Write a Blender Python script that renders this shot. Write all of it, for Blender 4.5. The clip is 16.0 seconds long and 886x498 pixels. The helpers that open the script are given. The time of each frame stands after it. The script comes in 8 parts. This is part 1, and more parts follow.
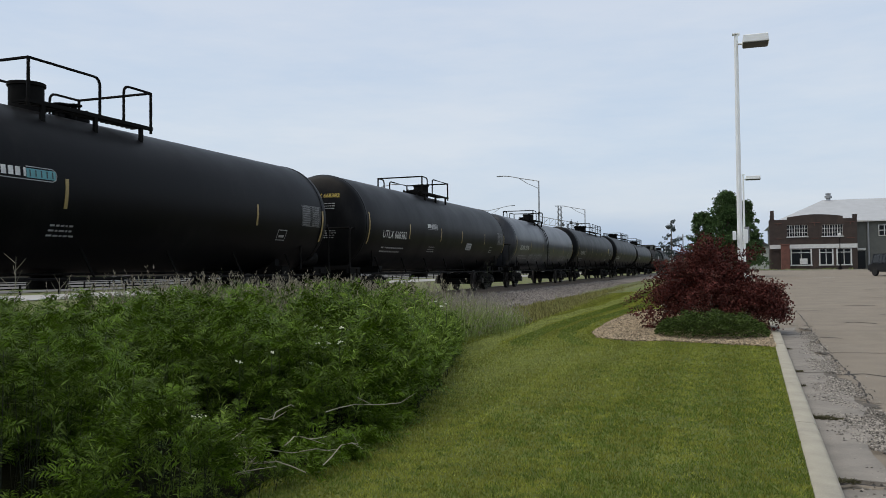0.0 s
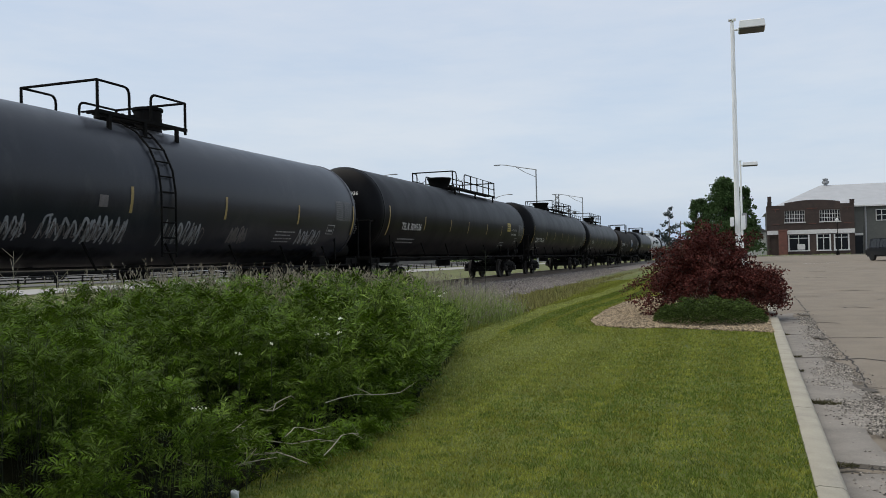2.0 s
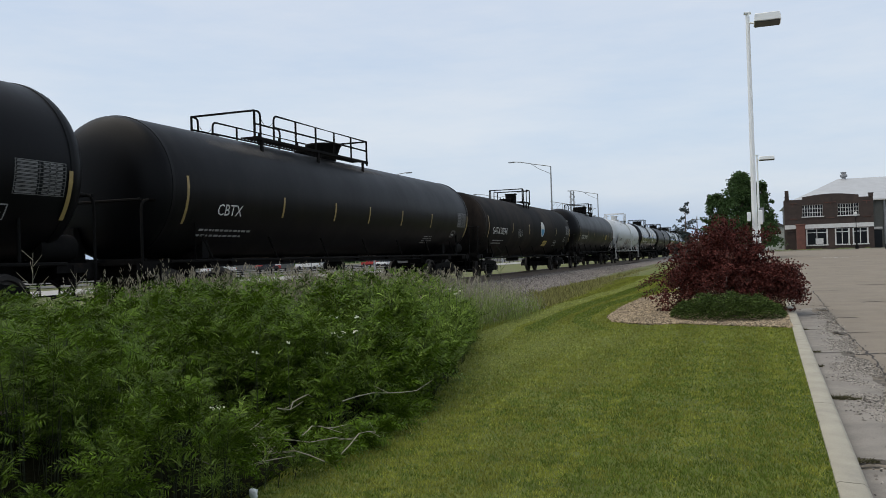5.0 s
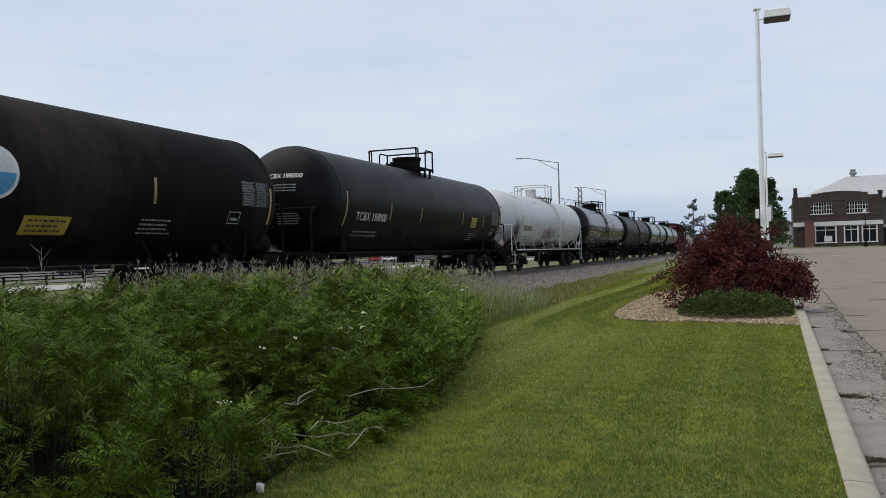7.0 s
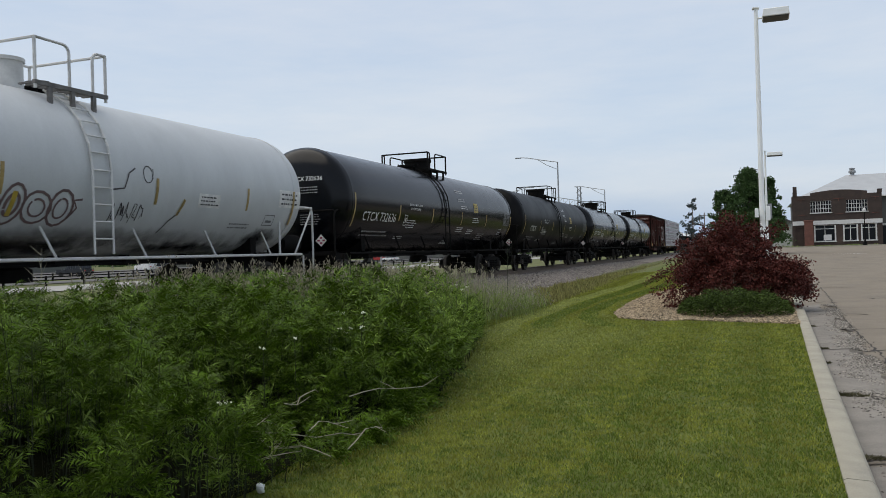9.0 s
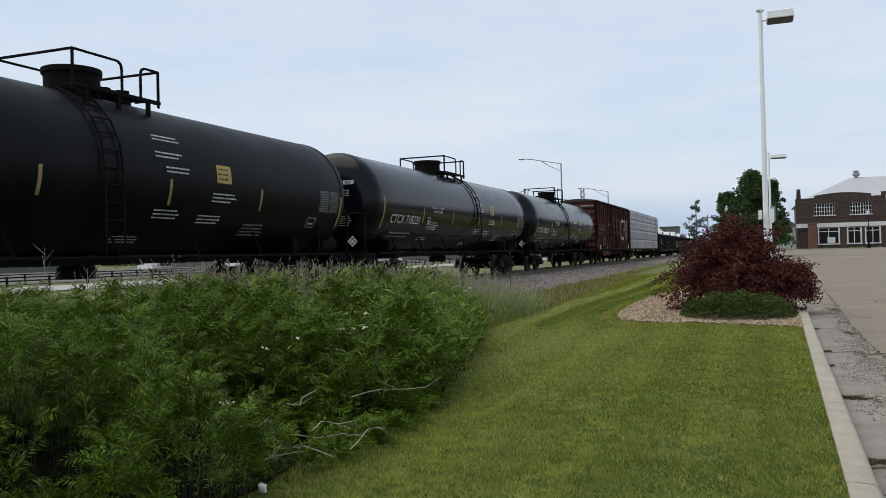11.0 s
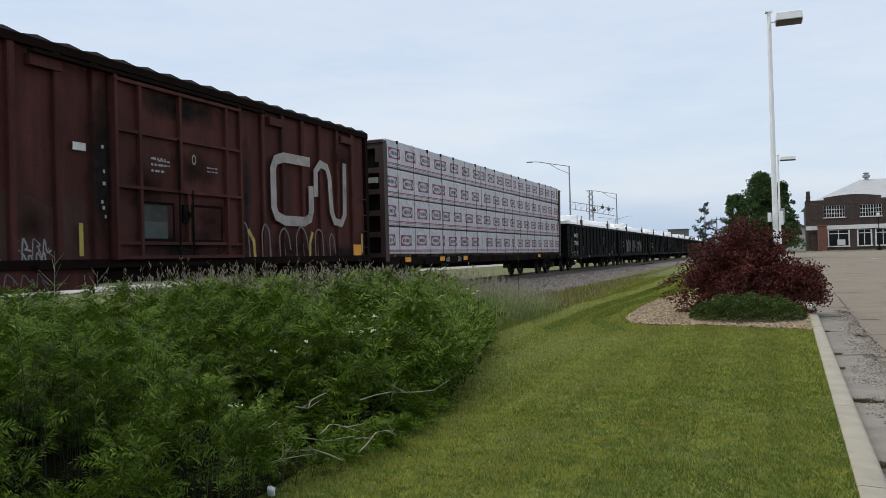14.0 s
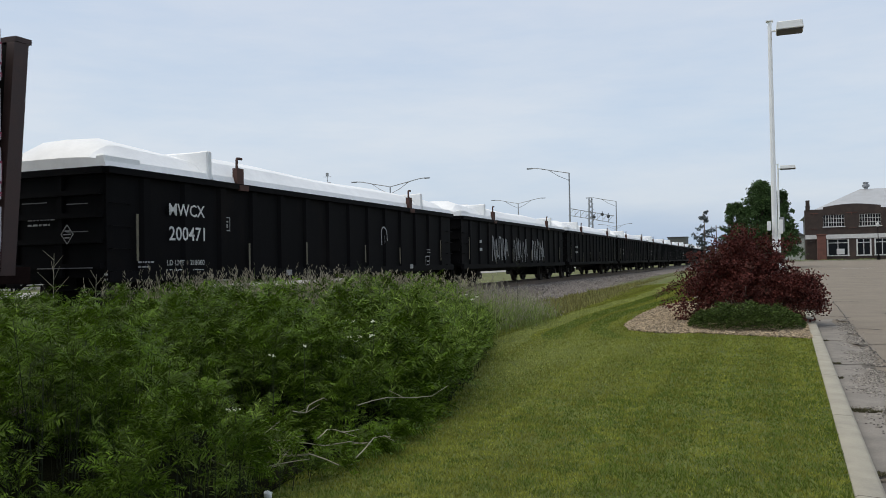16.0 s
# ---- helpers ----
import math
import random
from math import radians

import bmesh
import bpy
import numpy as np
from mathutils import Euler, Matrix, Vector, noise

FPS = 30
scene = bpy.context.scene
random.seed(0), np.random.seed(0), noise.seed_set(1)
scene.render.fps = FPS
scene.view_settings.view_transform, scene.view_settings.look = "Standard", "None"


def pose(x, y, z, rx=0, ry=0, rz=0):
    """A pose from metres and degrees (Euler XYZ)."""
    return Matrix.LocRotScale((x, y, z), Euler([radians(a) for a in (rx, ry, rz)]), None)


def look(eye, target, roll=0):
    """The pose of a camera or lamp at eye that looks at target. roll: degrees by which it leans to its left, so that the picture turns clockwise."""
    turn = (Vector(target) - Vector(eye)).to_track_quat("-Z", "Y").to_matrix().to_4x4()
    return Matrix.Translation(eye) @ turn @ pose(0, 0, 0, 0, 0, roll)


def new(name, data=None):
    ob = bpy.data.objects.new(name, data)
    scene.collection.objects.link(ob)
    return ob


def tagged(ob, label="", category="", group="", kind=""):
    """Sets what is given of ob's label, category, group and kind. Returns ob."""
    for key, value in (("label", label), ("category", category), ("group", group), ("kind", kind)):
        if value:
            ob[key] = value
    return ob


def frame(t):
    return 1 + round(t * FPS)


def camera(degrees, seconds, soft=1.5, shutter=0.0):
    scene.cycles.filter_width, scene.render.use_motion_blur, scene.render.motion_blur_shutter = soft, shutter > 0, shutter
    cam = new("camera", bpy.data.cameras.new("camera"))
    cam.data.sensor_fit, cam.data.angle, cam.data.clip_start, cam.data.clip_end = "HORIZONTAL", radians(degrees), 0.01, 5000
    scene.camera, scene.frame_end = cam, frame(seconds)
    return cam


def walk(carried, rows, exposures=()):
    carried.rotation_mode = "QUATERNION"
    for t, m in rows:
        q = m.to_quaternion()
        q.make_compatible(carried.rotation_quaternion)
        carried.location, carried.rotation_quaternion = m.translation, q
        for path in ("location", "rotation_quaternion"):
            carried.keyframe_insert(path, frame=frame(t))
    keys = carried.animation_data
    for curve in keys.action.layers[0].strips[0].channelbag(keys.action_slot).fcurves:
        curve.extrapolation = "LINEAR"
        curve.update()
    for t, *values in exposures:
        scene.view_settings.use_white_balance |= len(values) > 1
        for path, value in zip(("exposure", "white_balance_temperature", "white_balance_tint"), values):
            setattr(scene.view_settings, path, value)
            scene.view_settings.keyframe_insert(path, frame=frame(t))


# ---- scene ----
EYE = 1.6
TRACK_X, RAIL_Z, SPEED = -12.0, 0.62, 17.95
LENGTH = 16.0

cam = camera(57.0, LENGTH, soft=0.6, shutter=0.03)
# seconds, pitch, roll, yaw of a camera held in the hand on one spot
HELD = [
    (0.0, 1.47, 0.63, 19.28), (0.5, 1.14, 0.99, 19.22), (1.0, 1.13, 0.88, 19.33), (1.5, 1.13, 1.02, 19.26),
    (2.0, 0.74, 1.28, 19.15), (2.5, 0.83, 1.11, 19.24), (3.0, 0.80, 1.12, 19.40), (3.5, 0.76, 1.23, 19.52),
    (4.0, 0.57, 1.53, 19.68), (6.5, 0.64, 1.76, 20.84), (7.0, 0.35, 1.56, 20.72), (7.5, 0.26, 1.64, 20.94),
    (8.0, 0.53, 1.68, 20.80), (8.5, 0.50, 1.66, 20.84), (9.0, 0.34, 1.74, 20.69), (11.5, 0.42, 1.45, 20.92),
    (12.0, 0.41, 1.44, 20.90), (12.5, 0.56, 1.34, 20.92), (13.0, 0.68, 1.36, 21.26), (13.5, 0.71, 1.57, 21.63),
    (14.0, 0.63, 1.57, 21.47), (14.5, 0.71, 1.60, 21.41), (15.0, 0.72, 1.52, 21.47), (15.5, 0.98, 1.03, 21.48),
    (16.0, 1.03, 1.06, 21.42)]
walk(cam, [(t, pose(0, 0, EYE, 90 + p, r, y)) for t, p, r, y in HELD], exposures=[(0, 0.0, 6720, 9.2), (3.0, 0.0, 6720, 9.2), (4.0, 0.06, 6720, 9.2), (6.5, 0.02, 6720, 9.2), (7.5, 0.05, 6720, 9.2), (8.4, 0.0, 6720, 9.2), (9.2, 0.0, 6720, 9.2), (11.5, 0.12, 6720, 9.2), (12.5, 0.12, 6720, 9.2), (13.5, 0.17, 6720, 9.2), (14.0, 0.14, 6720, 9.2), (14.5, 0.02, 6720, 9.2), (15.0, 0.0, 6720, 9.2), (16.0, 0.0, 6720, 9.2)])

# ---- sky and sun: a bright even overcast with a bluer bank low over the horizon ----
world = bpy.data.worlds.new("overcast_sky")
scene.world = world
world.use_nodes = True
wn, wl = world.node_tree.nodes, world.node_tree.links
wn.clear()
w_out = wn.new("ShaderNodeOutputWorld")
w_bg = wn.new("ShaderNodeBackground")
w_co = wn.new("ShaderNodeTexCoord")
w_sep = wn.new("ShaderNodeSeparateXYZ")
w_ramp = wn.new("ShaderNodeValToRGB")
w_noise = wn.new("ShaderNodeTexNoise")
w_map = wn.new("ShaderNodeMapping")
w_map.inputs["Scale"].default_value = (1.0, 1.0, 5.0)
w_noise.inputs["Scale"].default_value = 1.6
w_noise.inputs["Detail"].default_value = 5
w_add = wn.new("ShaderNodeMath")
w_add.operation = "MULTIPLY_ADD"
w_add.inputs[1].default_value = 0.10
w_sky = wn.new("ShaderNodeTexSky")
w_sky.sky_type, w_sky.sun_disc = "NISHITA", False
w_sky.sun_elevation, w_sky.sun_rotation = radians(66), radians(243)
w_mix = wn.new("ShaderNodeMixRGB")
w_mix.blend_type = "ADD"
w_mix.inputs[0].default_value = 0.012
wl.new(w_co.outputs["Generated"], w_sep.inputs[0])
wl.new(w_co.outputs["Generated"], w_map.inputs[0])
wl.new(w_map.outputs[0], w_noise.inputs["Vector"])
wl.new(w_noise.outputs[0], w_add.inputs[0])
wl.new(w_sep.outputs[2], w_add.inputs[2])
wl.new(w_add.outputs[0], w_ramp.inputs[0])
wl.new(w_ramp.outputs[0], w_mix.inputs[1])
wl.new(w_sky.outputs[0], w_mix.inputs[2])
w_cloud = wn.new("ShaderNodeTexNoise")
w_cloud.inputs["Scale"].default_value, w_cloud.inputs["Detail"].default_value, w_cloud.inputs["Roughness"].default_value = 2.2, 6, 0.6
w_tint, w_veil = wn.new("ShaderNodeMapRange"), wn.new("ShaderNodeMixRGB")
w_veil.blend_type = "MULTIPLY"
w_veil.inputs[2].default_value = (0.84, 0.91, 0.98, 1)
w_tint.inputs[1].default_value, w_tint.inputs[2].default_value = 0.40, 0.66
wl.new(w_map.outputs[0], w_cloud.inputs["Vector"])
wl.new(w_cloud.outputs[0], w_tint.inputs[0])
wl.new(w_tint.outputs[0], w_veil.inputs[0])
wl.new(w_mix.outputs[0], w_veil.inputs[1])
wl.new(w_veil.outputs[0], w_bg.inputs[0])
wl.new(w_bg.outputs[0], w_out.inputs[0])
w_bg.inputs[1].default_value = 1.0
ramp = w_ramp.color_ramp
ramp.elements[0].position, ramp.elements[0].color = 0.03, (0.37, 0.47, 0.64, 1)
ramp.elements[1].position, ramp.elements[1].color = 1.0, (0.42, 0.47, 0.56, 1)
for at, colour in ((0.075, (0.38, 0.49, 0.67, 1)), (0.13, (0.61, 0.67, 0.76, 1)), (0.22, (0.62, 0.69, 0.79, 1)), (0.40, (0.56, 0.64, 0.78, 1))):
    ramp.elements.new(at).color = colour

sun_data = bpy.data.lights.new("sun", "SUN")
sun_data.energy, sun_data.angle, sun_data.color = 2.02, radians(70), (1.0, 0.93, 0.82)
sun = new("sun", sun_data)
sun.matrix_world = look((0, 0, 60), (24, 12, 0))


# ---- mesh helpers ----
def put_box(bm, cx, cy, cz, sx, sy, sz):
    m = Matrix.LocRotScale((cx, cy, cz), None, (sx, sy, sz))
    return bmesh.ops.create_cube(bm, size=1.0, matrix=m)["verts"]


def put_bar(bm, a, b, r, seg=6, r2=None):
    a, b = Vector(a), Vector(b)
    d = b - a
    m = Matrix.Translation((a + b) / 2) @ d.to_track_quat("Z", "Y").to_matrix().to_4x4()
    return bmesh.ops.create_cone(bm, cap_ends=True, segments=seg, radius1=r, radius2=r if r2 is None else r2, depth=d.length, matrix=m)["verts"]


def put_tube(bm, pts, r, seg=6):
    """A bent pipe through the points, mitred at the bends."""
    pts = [Vector(p) for p in pts]
    rings = []
    for i, p in enumerate(pts):
        d = ((pts[i] - pts[i - 1]).normalized() if i else Vector()) + ((pts[i + 1] - pts[i]).normalized() if i < len(pts) - 1 else Vector())
        d.normalize()
        side = d.cross(Vector((0.31, 0.17, 0.93)) if abs(d.z) < 0.8 else Vector((0.93, 0.2, 0.1))).normalized()
        up = side.cross(d)
        rings.append([bm.verts.new(p + r * (math.cos(k * math.tau / seg) * side + math.sin(k * math.tau / seg) * up)) for k in range(seg)])
    for lo, hi in zip(rings, rings[1:]):
        n = max(range(seg), key=lambda s: -(hi[s].co - lo[0].co).length)
        for k in range(seg):
            bm.faces.new((lo[k], lo[(k + 1) % seg], hi[(n + k + 1) % seg], hi[(n + k) % seg]))
    bm.faces.new(rings[0][::-1])
    bm.faces.new(rings[-1])


def round_path(corners, r=0.12, steps=3):
    """Corner points with each inner corner rounded."""
    pts = [Vector(c) for c in corners]
    out = [pts[0]]
    for a, b, c in zip(pts, pts[1:], pts[2:]):
        u, v = (a - b).normalized(), (c - b).normalized()
        q = min(r, (a - b).length / 2, (c - b).length / 2)
        p0, p1 = b + u * q, b + v * q
        for k in range(steps + 1):
            f = k / steps
            out.append((1 - f) ** 2 * p0 + 2 * f * (1 - f) * b + f * f * p1)
    return out + [pts[-1]]


def put_lathe(bm, profile, seg, axis="Y", centre=(0, 0, 0), start=0.0):
    """Turns (radius, along) points round an axis through centre."""
    c = Vector(centre)
    rings = []
    for rad, along in profile:
        ring = []
        for k in range(seg if rad > 1e-5 else 1):
            a = start + k * math.tau / seg
            u, v = rad * math.cos(a), rad * math.sin(a)
            ring.append(bm.verts.new(c + Vector((u, along, v) if axis == "Y" else (along, u, v) if axis == "X" else (u, v, along))))
        rings.append(ring)
    for lo, hi in zip(rings, rings[1:]):
        for k in range(seg):
            q = [lo[k % len(lo)], lo[(k + 1) % len(lo)], hi[(k + 1) % len(hi)], hi[k % len(hi)]]
            q = [v for i, v in enumerate(q) if v not in q[:i]]
            if len(q) > 2:
                bm.faces.new(q)
    bmesh.ops.recalc_face_normals(bm, faces=bm.faces)


def as_mesh(name, bm, smooth=None):
    me = bpy.data.meshes.new(name)
    bmesh.ops.recalc_face_normals(bm, faces=bm.faces)
    bm.to_mesh(me)
    bm.free()
    if smooth is not None:
        me.shade_smooth()
        me.set_sharp_from_angle(angle=radians(smooth))
    return me


def part(name, bm, material, parent, label="", smooth=None):
    me = bm if isinstance(bm, bpy.types.Mesh) else as_mesh(name, bm, smooth)
    if not me.materials:
        me.materials.append(material)
    ob = new(name, me)
    ob.parent = parent
    return tagged(ob, label=label, kind="stuff" if name == "small_print" else "")


def thing(name, bm, material, label, category, kind="", group="", smooth=None, at=None):
    ob = part(name, bm, material, None, smooth=smooth)
    if at is not None:
        ob.matrix_basis = at
    return tagged(ob, label, category, group, kind)


def base(name, label, category, at, group=""):
    ob = new(name)
    ob.empty_display_size = 0.3
    ob.matrix_basis = at
    return tagged(ob, label, category, group)


def raw_mesh(name, verts, faces, smooth=False):
    """A mesh from numpy arrays; faces all with one number of corners."""
    me = bpy.data.meshes.new(name)
    verts, faces = np.asarray(verts, np.float32), np.asarray(faces, np.int32)
    me.vertices.add(len(verts))
    me.vertices.foreach_set("co", verts.ravel())
    k = faces.shape[1]
    me.loops.add(faces.size)
    me.loops.foreach_set("vertex_index", faces.ravel())
    me.polygons.add(len(faces))
    me.polygons.foreach_set("loop_start", np.arange(0, faces.size, k, dtype=np.int32))
    me.polygons.foreach_set("use_smooth", np.full(len(faces), smooth))
    me.update(calc_edges=True)
    return me


# ---- materials ----
def surface(name, colour, rough=0.6, metal=0.0, vary=0.25, scale=6.0, fine=60.0, bump=0.15, other=None, spec=0.5, island=0.0, sheen=(), streak=1.0, patch=0.0):
    """A painted or natural surface: base colour broken by a coarse and a fine noise, uneven gloss and a fine relief.
    other: a second colour in patches; island: spread from piece to piece; streak: stretch of the coarse noise in z."""
    m = bpy.data.materials.new(name)
    m.use_nodes = True
    n, l = m.node_tree.nodes, m.node_tree.links
    b = n["Principled BSDF"]
    co = n.new("ShaderNodeTexCoord")
    mp = n.new("ShaderNodeMapping")
    mp.inputs["Scale"].default_value = (1, 1, streak)
    l.new(co.outputs["Object"], mp.inputs[0])
    big, small = n.new("ShaderNodeTexNoise"), n.new("ShaderNodeTexNoise")
    big.inputs["Scale"].default_value, big.inputs["Detail"].default_value = scale, 6
    big.inputs["Roughness"].default_value = 0.62
    small.inputs["Scale"].default_value, small.inputs["Detail"].default_value = fine, 3
    l.new(mp.outputs[0], big.inputs["Vector"])
    l.new(co.outputs["Object"], small.inputs["Vector"])
    ramp = n.new("ShaderNodeValToRGB")
    lo = tuple(c * (1 - vary) for c in colour)
    hi = tuple(min(1, c * (1 + vary)) for c in colour)
    ramp.color_ramp.elements[0].position, ramp.color_ramp.elements[1].position = 0.3, 0.7
    ramp.color_ramp.elements[0].color, ramp.color_ramp.elements[1].color = (*lo, 1), (*hi, 1)
    l.new(big.outputs[0], ramp.inputs[0])
    last = ramp.outputs[0]
    if other is not None:
        pn, pr, pm = n.new("ShaderNodeTexNoise"), n.new("ShaderNodeMapRange"), n.new("ShaderNodeMixRGB")
        pn.inputs["Scale"].default_value, pn.inputs["Detail"].default_value = scale * 0.37, 8
        pn.inputs["Roughness"].default_value = 0.7
        l.new(mp.outputs[0], pn.inputs["Vector"])
        pr.inputs[1].default_value, pr.inputs[2].default_value = 0.56 - patch, 0.72 - patch
        l.new(pn.outputs[0], pr.inputs[0])
        l.new(pr.outputs[0], pm.inputs[0])
        l.new(last, pm.inputs[1])
        pm.inputs[2].default_value = (*other, 1)
        last = pm.outputs[0]
    hs = n.new("ShaderNodeHueSaturation")
    fr = n.new("ShaderNodeMapRange")
    fr.inputs[3].default_value, fr.inputs[4].default_value = 1 - vary * 0.7, 1 + vary * 0.7
    l.new(small.outputs[0], fr.inputs[0])
    value = fr.outputs[0]
    if island:
        geo, ir, mu = n.new("ShaderNodeNewGeometry"), n.new("ShaderNodeMapRange"), n.new("ShaderNodeMath")
        ir.inputs[3].default_value, ir.inputs[4].default_value = 1 - island, 1 + island
        l.new(geo.outputs["Random Per Island"], ir.inputs[0])
        mu.operation = "MULTIPLY"
        l.new(ir.outputs[0], mu.inputs[0])
        l.new(value, mu.inputs[1])
        value = mu.outputs[0]
    l.new(value, hs.inputs["Value"])
    l.new(last, hs.inputs["Color"])
    l.new(hs.outputs[0], b.inputs["Base Color"])
    rr = n.new("ShaderNodeMapRange")
    spread = min(0.12, rough * 0.4)
    rr.inputs[3].default_value, rr.inputs[4].default_value = max(0.05, rough - spread), min(1, rough + spread)
    l.new(big.outputs[0], rr.inputs[0])
    l.new(rr.outputs[0], b.inputs["Roughness"])
    b.inputs["Metallic"].default_value = metal
    b.inputs["Specular IOR Level"].default_value = spec
    if bump:
        bp = n.new("ShaderNodeBump")
        bp.inputs["Strength"].default_value, bp.inputs["Distance"].default_value = bump, 0.02
        l.new(small.outputs[0], bp.inputs["Height"])
        l.new(bp.outputs[0], b.inputs["Normal"])
    return m


BLACK = surface("black_tank_paint", (0.0032, 0.0034, 0.0041), 0.42, spec=0.10, vary=0.3, scale=1.2, fine=25, bump=0.04, other=(0.012, 0.0115, 0.011), streak=0.4)
BLACK_GLOSS = surface("clean_black_tank_paint", (0.0030, 0.0038, 0.0054), 0.21, spec=0.22, vary=0.2, scale=1.0, fine=25, bump=0.02)
BLACK_BROWN = surface("dusty_black_tank_paint", (0.006, 0.0056, 0.0052), 0.65, spec=0.06, vary=0.3, scale=0.8, fine=20, bump=0.04, other=(0.030, 0.023, 0.018), streak=0.4, patch=0.05)
GREY_TANK = surface("faded_grey_black_paint", (0.0150, 0.0175, 0.0235), 0.34, spec=0.36, vary=0.22, scale=1.2, fine=25, bump=0.03, other=(0.042, 0.043, 0.047), streak=0.4)
WHITE_TANK = surface("weathered_white_tank_paint", (0.49, 0.51, 0.52), 0.42, vary=0.08, scale=1.5, fine=30, bump=0.03, other=(0.36, 0.35, 0.33), streak=0.35, patch=-0.06)
IRON = surface("dark_sooty_iron", (0.007, 0.0067, 0.0064), 0.8, spec=0.08, vary=0.4, scale=5, fine=50, bump=0.2, other=(0.020, 0.015, 0.012))
WHEEL = surface("worn_wheel_steel", (0.035, 0.030, 0.027), 0.6, metal=0.4, vary=0.35, scale=8, fine=60, bump=0.1)
RAIL = surface("rail_steel", (0.16, 0.12, 0.10), 0.45, metal=0.6, vary=0.3, scale=3, fine=40, bump=0.1)
PALE_PIPE = surface("pale_grey_pipe_paint", (0.55, 0.55, 0.54), 0.5, vary=0.15, scale=4, fine=40, bump=0.05)
MARK_WHITE = surface("stencil_white", (0.62, 0.62, 0.60), 0.6, vary=0.22, scale=5, fine=40, bump=0.0)
MARK_GREY = surface("faded_stencil_grey", (0.30, 0.30, 0.30), 0.6, vary=0.35, scale=5, fine=40, bump=0.0)
DULL_GREY = surface("dull_spray_grey", (0.14, 0.125, 0.12), 0.65, vary=0.35, scale=3, fine=25, bump=0.0)
MARK_FAINT = surface("dim_stencil_grey", (0.13, 0.13, 0.13), 0.6, vary=0.35, scale=5, fine=40, bump=0.0)
MARK_DARK = surface("stencil_black", (0.02, 0.02, 0.025), 0.6, vary=0.2, scale=5, fine=40, bump=0.0)
MARK_SOFT = surface("stencil_soft_black", (0.13, 0.13, 0.14), 0.6, vary=0.3, scale=5, fine=40, bump=0.0)
MARK_YELLOW = surface("reflector_yellow", (0.40, 0.29, 0.045), 0.45, vary=0.25, scale=5, fine=40, bump=0.0)
REFLECT = surface("dull_reflector_tape", (0.30, 0.215, 0.075), 0.45, vary=0.35, scale=5, fine=40, bump=0.0)
MARK_ORANGE = surface("placard_orange", (0.80, 0.33, 0.015), 0.5, vary=0.15, scale=5, fine=40, bump=0.0)
MARK_RED = surface("wrap_red", (0.23, 0.025, 0.065), 0.5, vary=0.15, scale=5, fine=40, bump=0.0)
SPRAY = surface("spray_paint_white", (0.26, 0.27, 0.28), 0.6, vary=0.3, scale=3, fine=20, bump=0.0)
SPRAY_DARK = surface("spray_paint_dark", (0.05, 0.045, 0.05), 0.6, vary=0.3, scale=3, fine=20, bump=0.0)
OXIDE = surface("boxcar_oxide_red", (0.080, 0.0295, 0.0240), 0.7, spec=0.08, vary=0.35, scale=2.2, fine=35, bump=0.1, other=(0.050, 0.0225, 0.0195), streak=0.25, patch=0.04)
WRAP = surface("lumber_wrap_grey", (0.52, 0.505, 0.53), 0.4, vary=0.14, scale=3.0, fine=6, bump=1.6)
GONDOLA = surface("gondola_black", (0.0062, 0.0060, 0.0065), 0.6, spec=0.04, vary=0.35, scale=1.5, fine=30, bump=0.05, other=(0.012, 0.0095, 0.0085), streak=0.3)
COVER = surface("white_cover", (0.86, 0.87, 0.87), 0.45, vary=0.07, scale=2, fine=20, bump=0.05)


# ---- flat marks: lettering, bars, strokes, later laid on a side or bent round a tank ----
def letters(text, size, bold=0.0):
    """Lettering as a flat mesh in u (along) and v (up), centred."""
    cu = bpy.data.curves.new("lettering", "FONT")
    cu.body, cu.size, cu.align_x, cu.align_y, cu.offset, cu.resolution_u = text, size, "CENTER", "CENTER", bold, 2
    ob = new("lettering", cu)
    dg = bpy.context.evaluated_depsgraph_get()
    me = bpy.data.meshes.new_from_object(ob.evaluated_get(dg))
    bm = bmesh.new()
    bm.from_mesh(me)
    bpy.data.objects.remove(ob)
    bpy.data.curves.remove(cu)
    bpy.data.meshes.remove(me)
    return bm


def words(text, size, bold=0.0):
    """The lettering of a line, one flat mesh a word."""
    out = []
    for k, word in enumerate(text.split()):
        bm, solo = letters(text, size, bold), letters(word, size, bold)
        xs_ = [v.co.x for v in solo.verts]
        wide = max(xs_) - min(xs_)
        solo.free()
        ends = [v.co.x for v in bm.verts]
        lo, hi = (min(ends), min(ends) + wide) if k == 0 else (max(ends) - wide, max(ends))
        bmesh.ops.delete(bm, geom=[v for v in bm.verts if not lo - 0.01 < v.co.x < hi + 0.01], context="VERTS")
        out.append(bm)
    return out


def put_rect(bm, u, v, w, h, lean=0.0):
    q = [(u - w / 2, v - h / 2), (u + w / 2, v - h / 2), (u + w / 2 + lean, v + h / 2), (u - w / 2 + lean, v + h / 2)]
    bm.faces.new([bm.verts.new((a, b, 0)) for a, b in q])


def put_ribbon(bm, pts, w):
    last = None
    for i, (u, v) in enumerate(pts):
        a, b = pts[max(0, i - 1)], pts[min(len(pts) - 1, i + 1)]
        d = math.hypot(b[0] - a[0], b[1] - a[1]) or 1
        nu, nv = -(b[1] - a[1]) / d * w / 2, (b[0] - a[0]) / d * w / 2
        pair = (bm.verts.new((u + nu, v + nv, 0)), bm.verts.new((u - nu, v - nv, 0)))
        if last:
            bm.faces.new((last[0], pair[0], pair[1], last[1]))
        last = pair


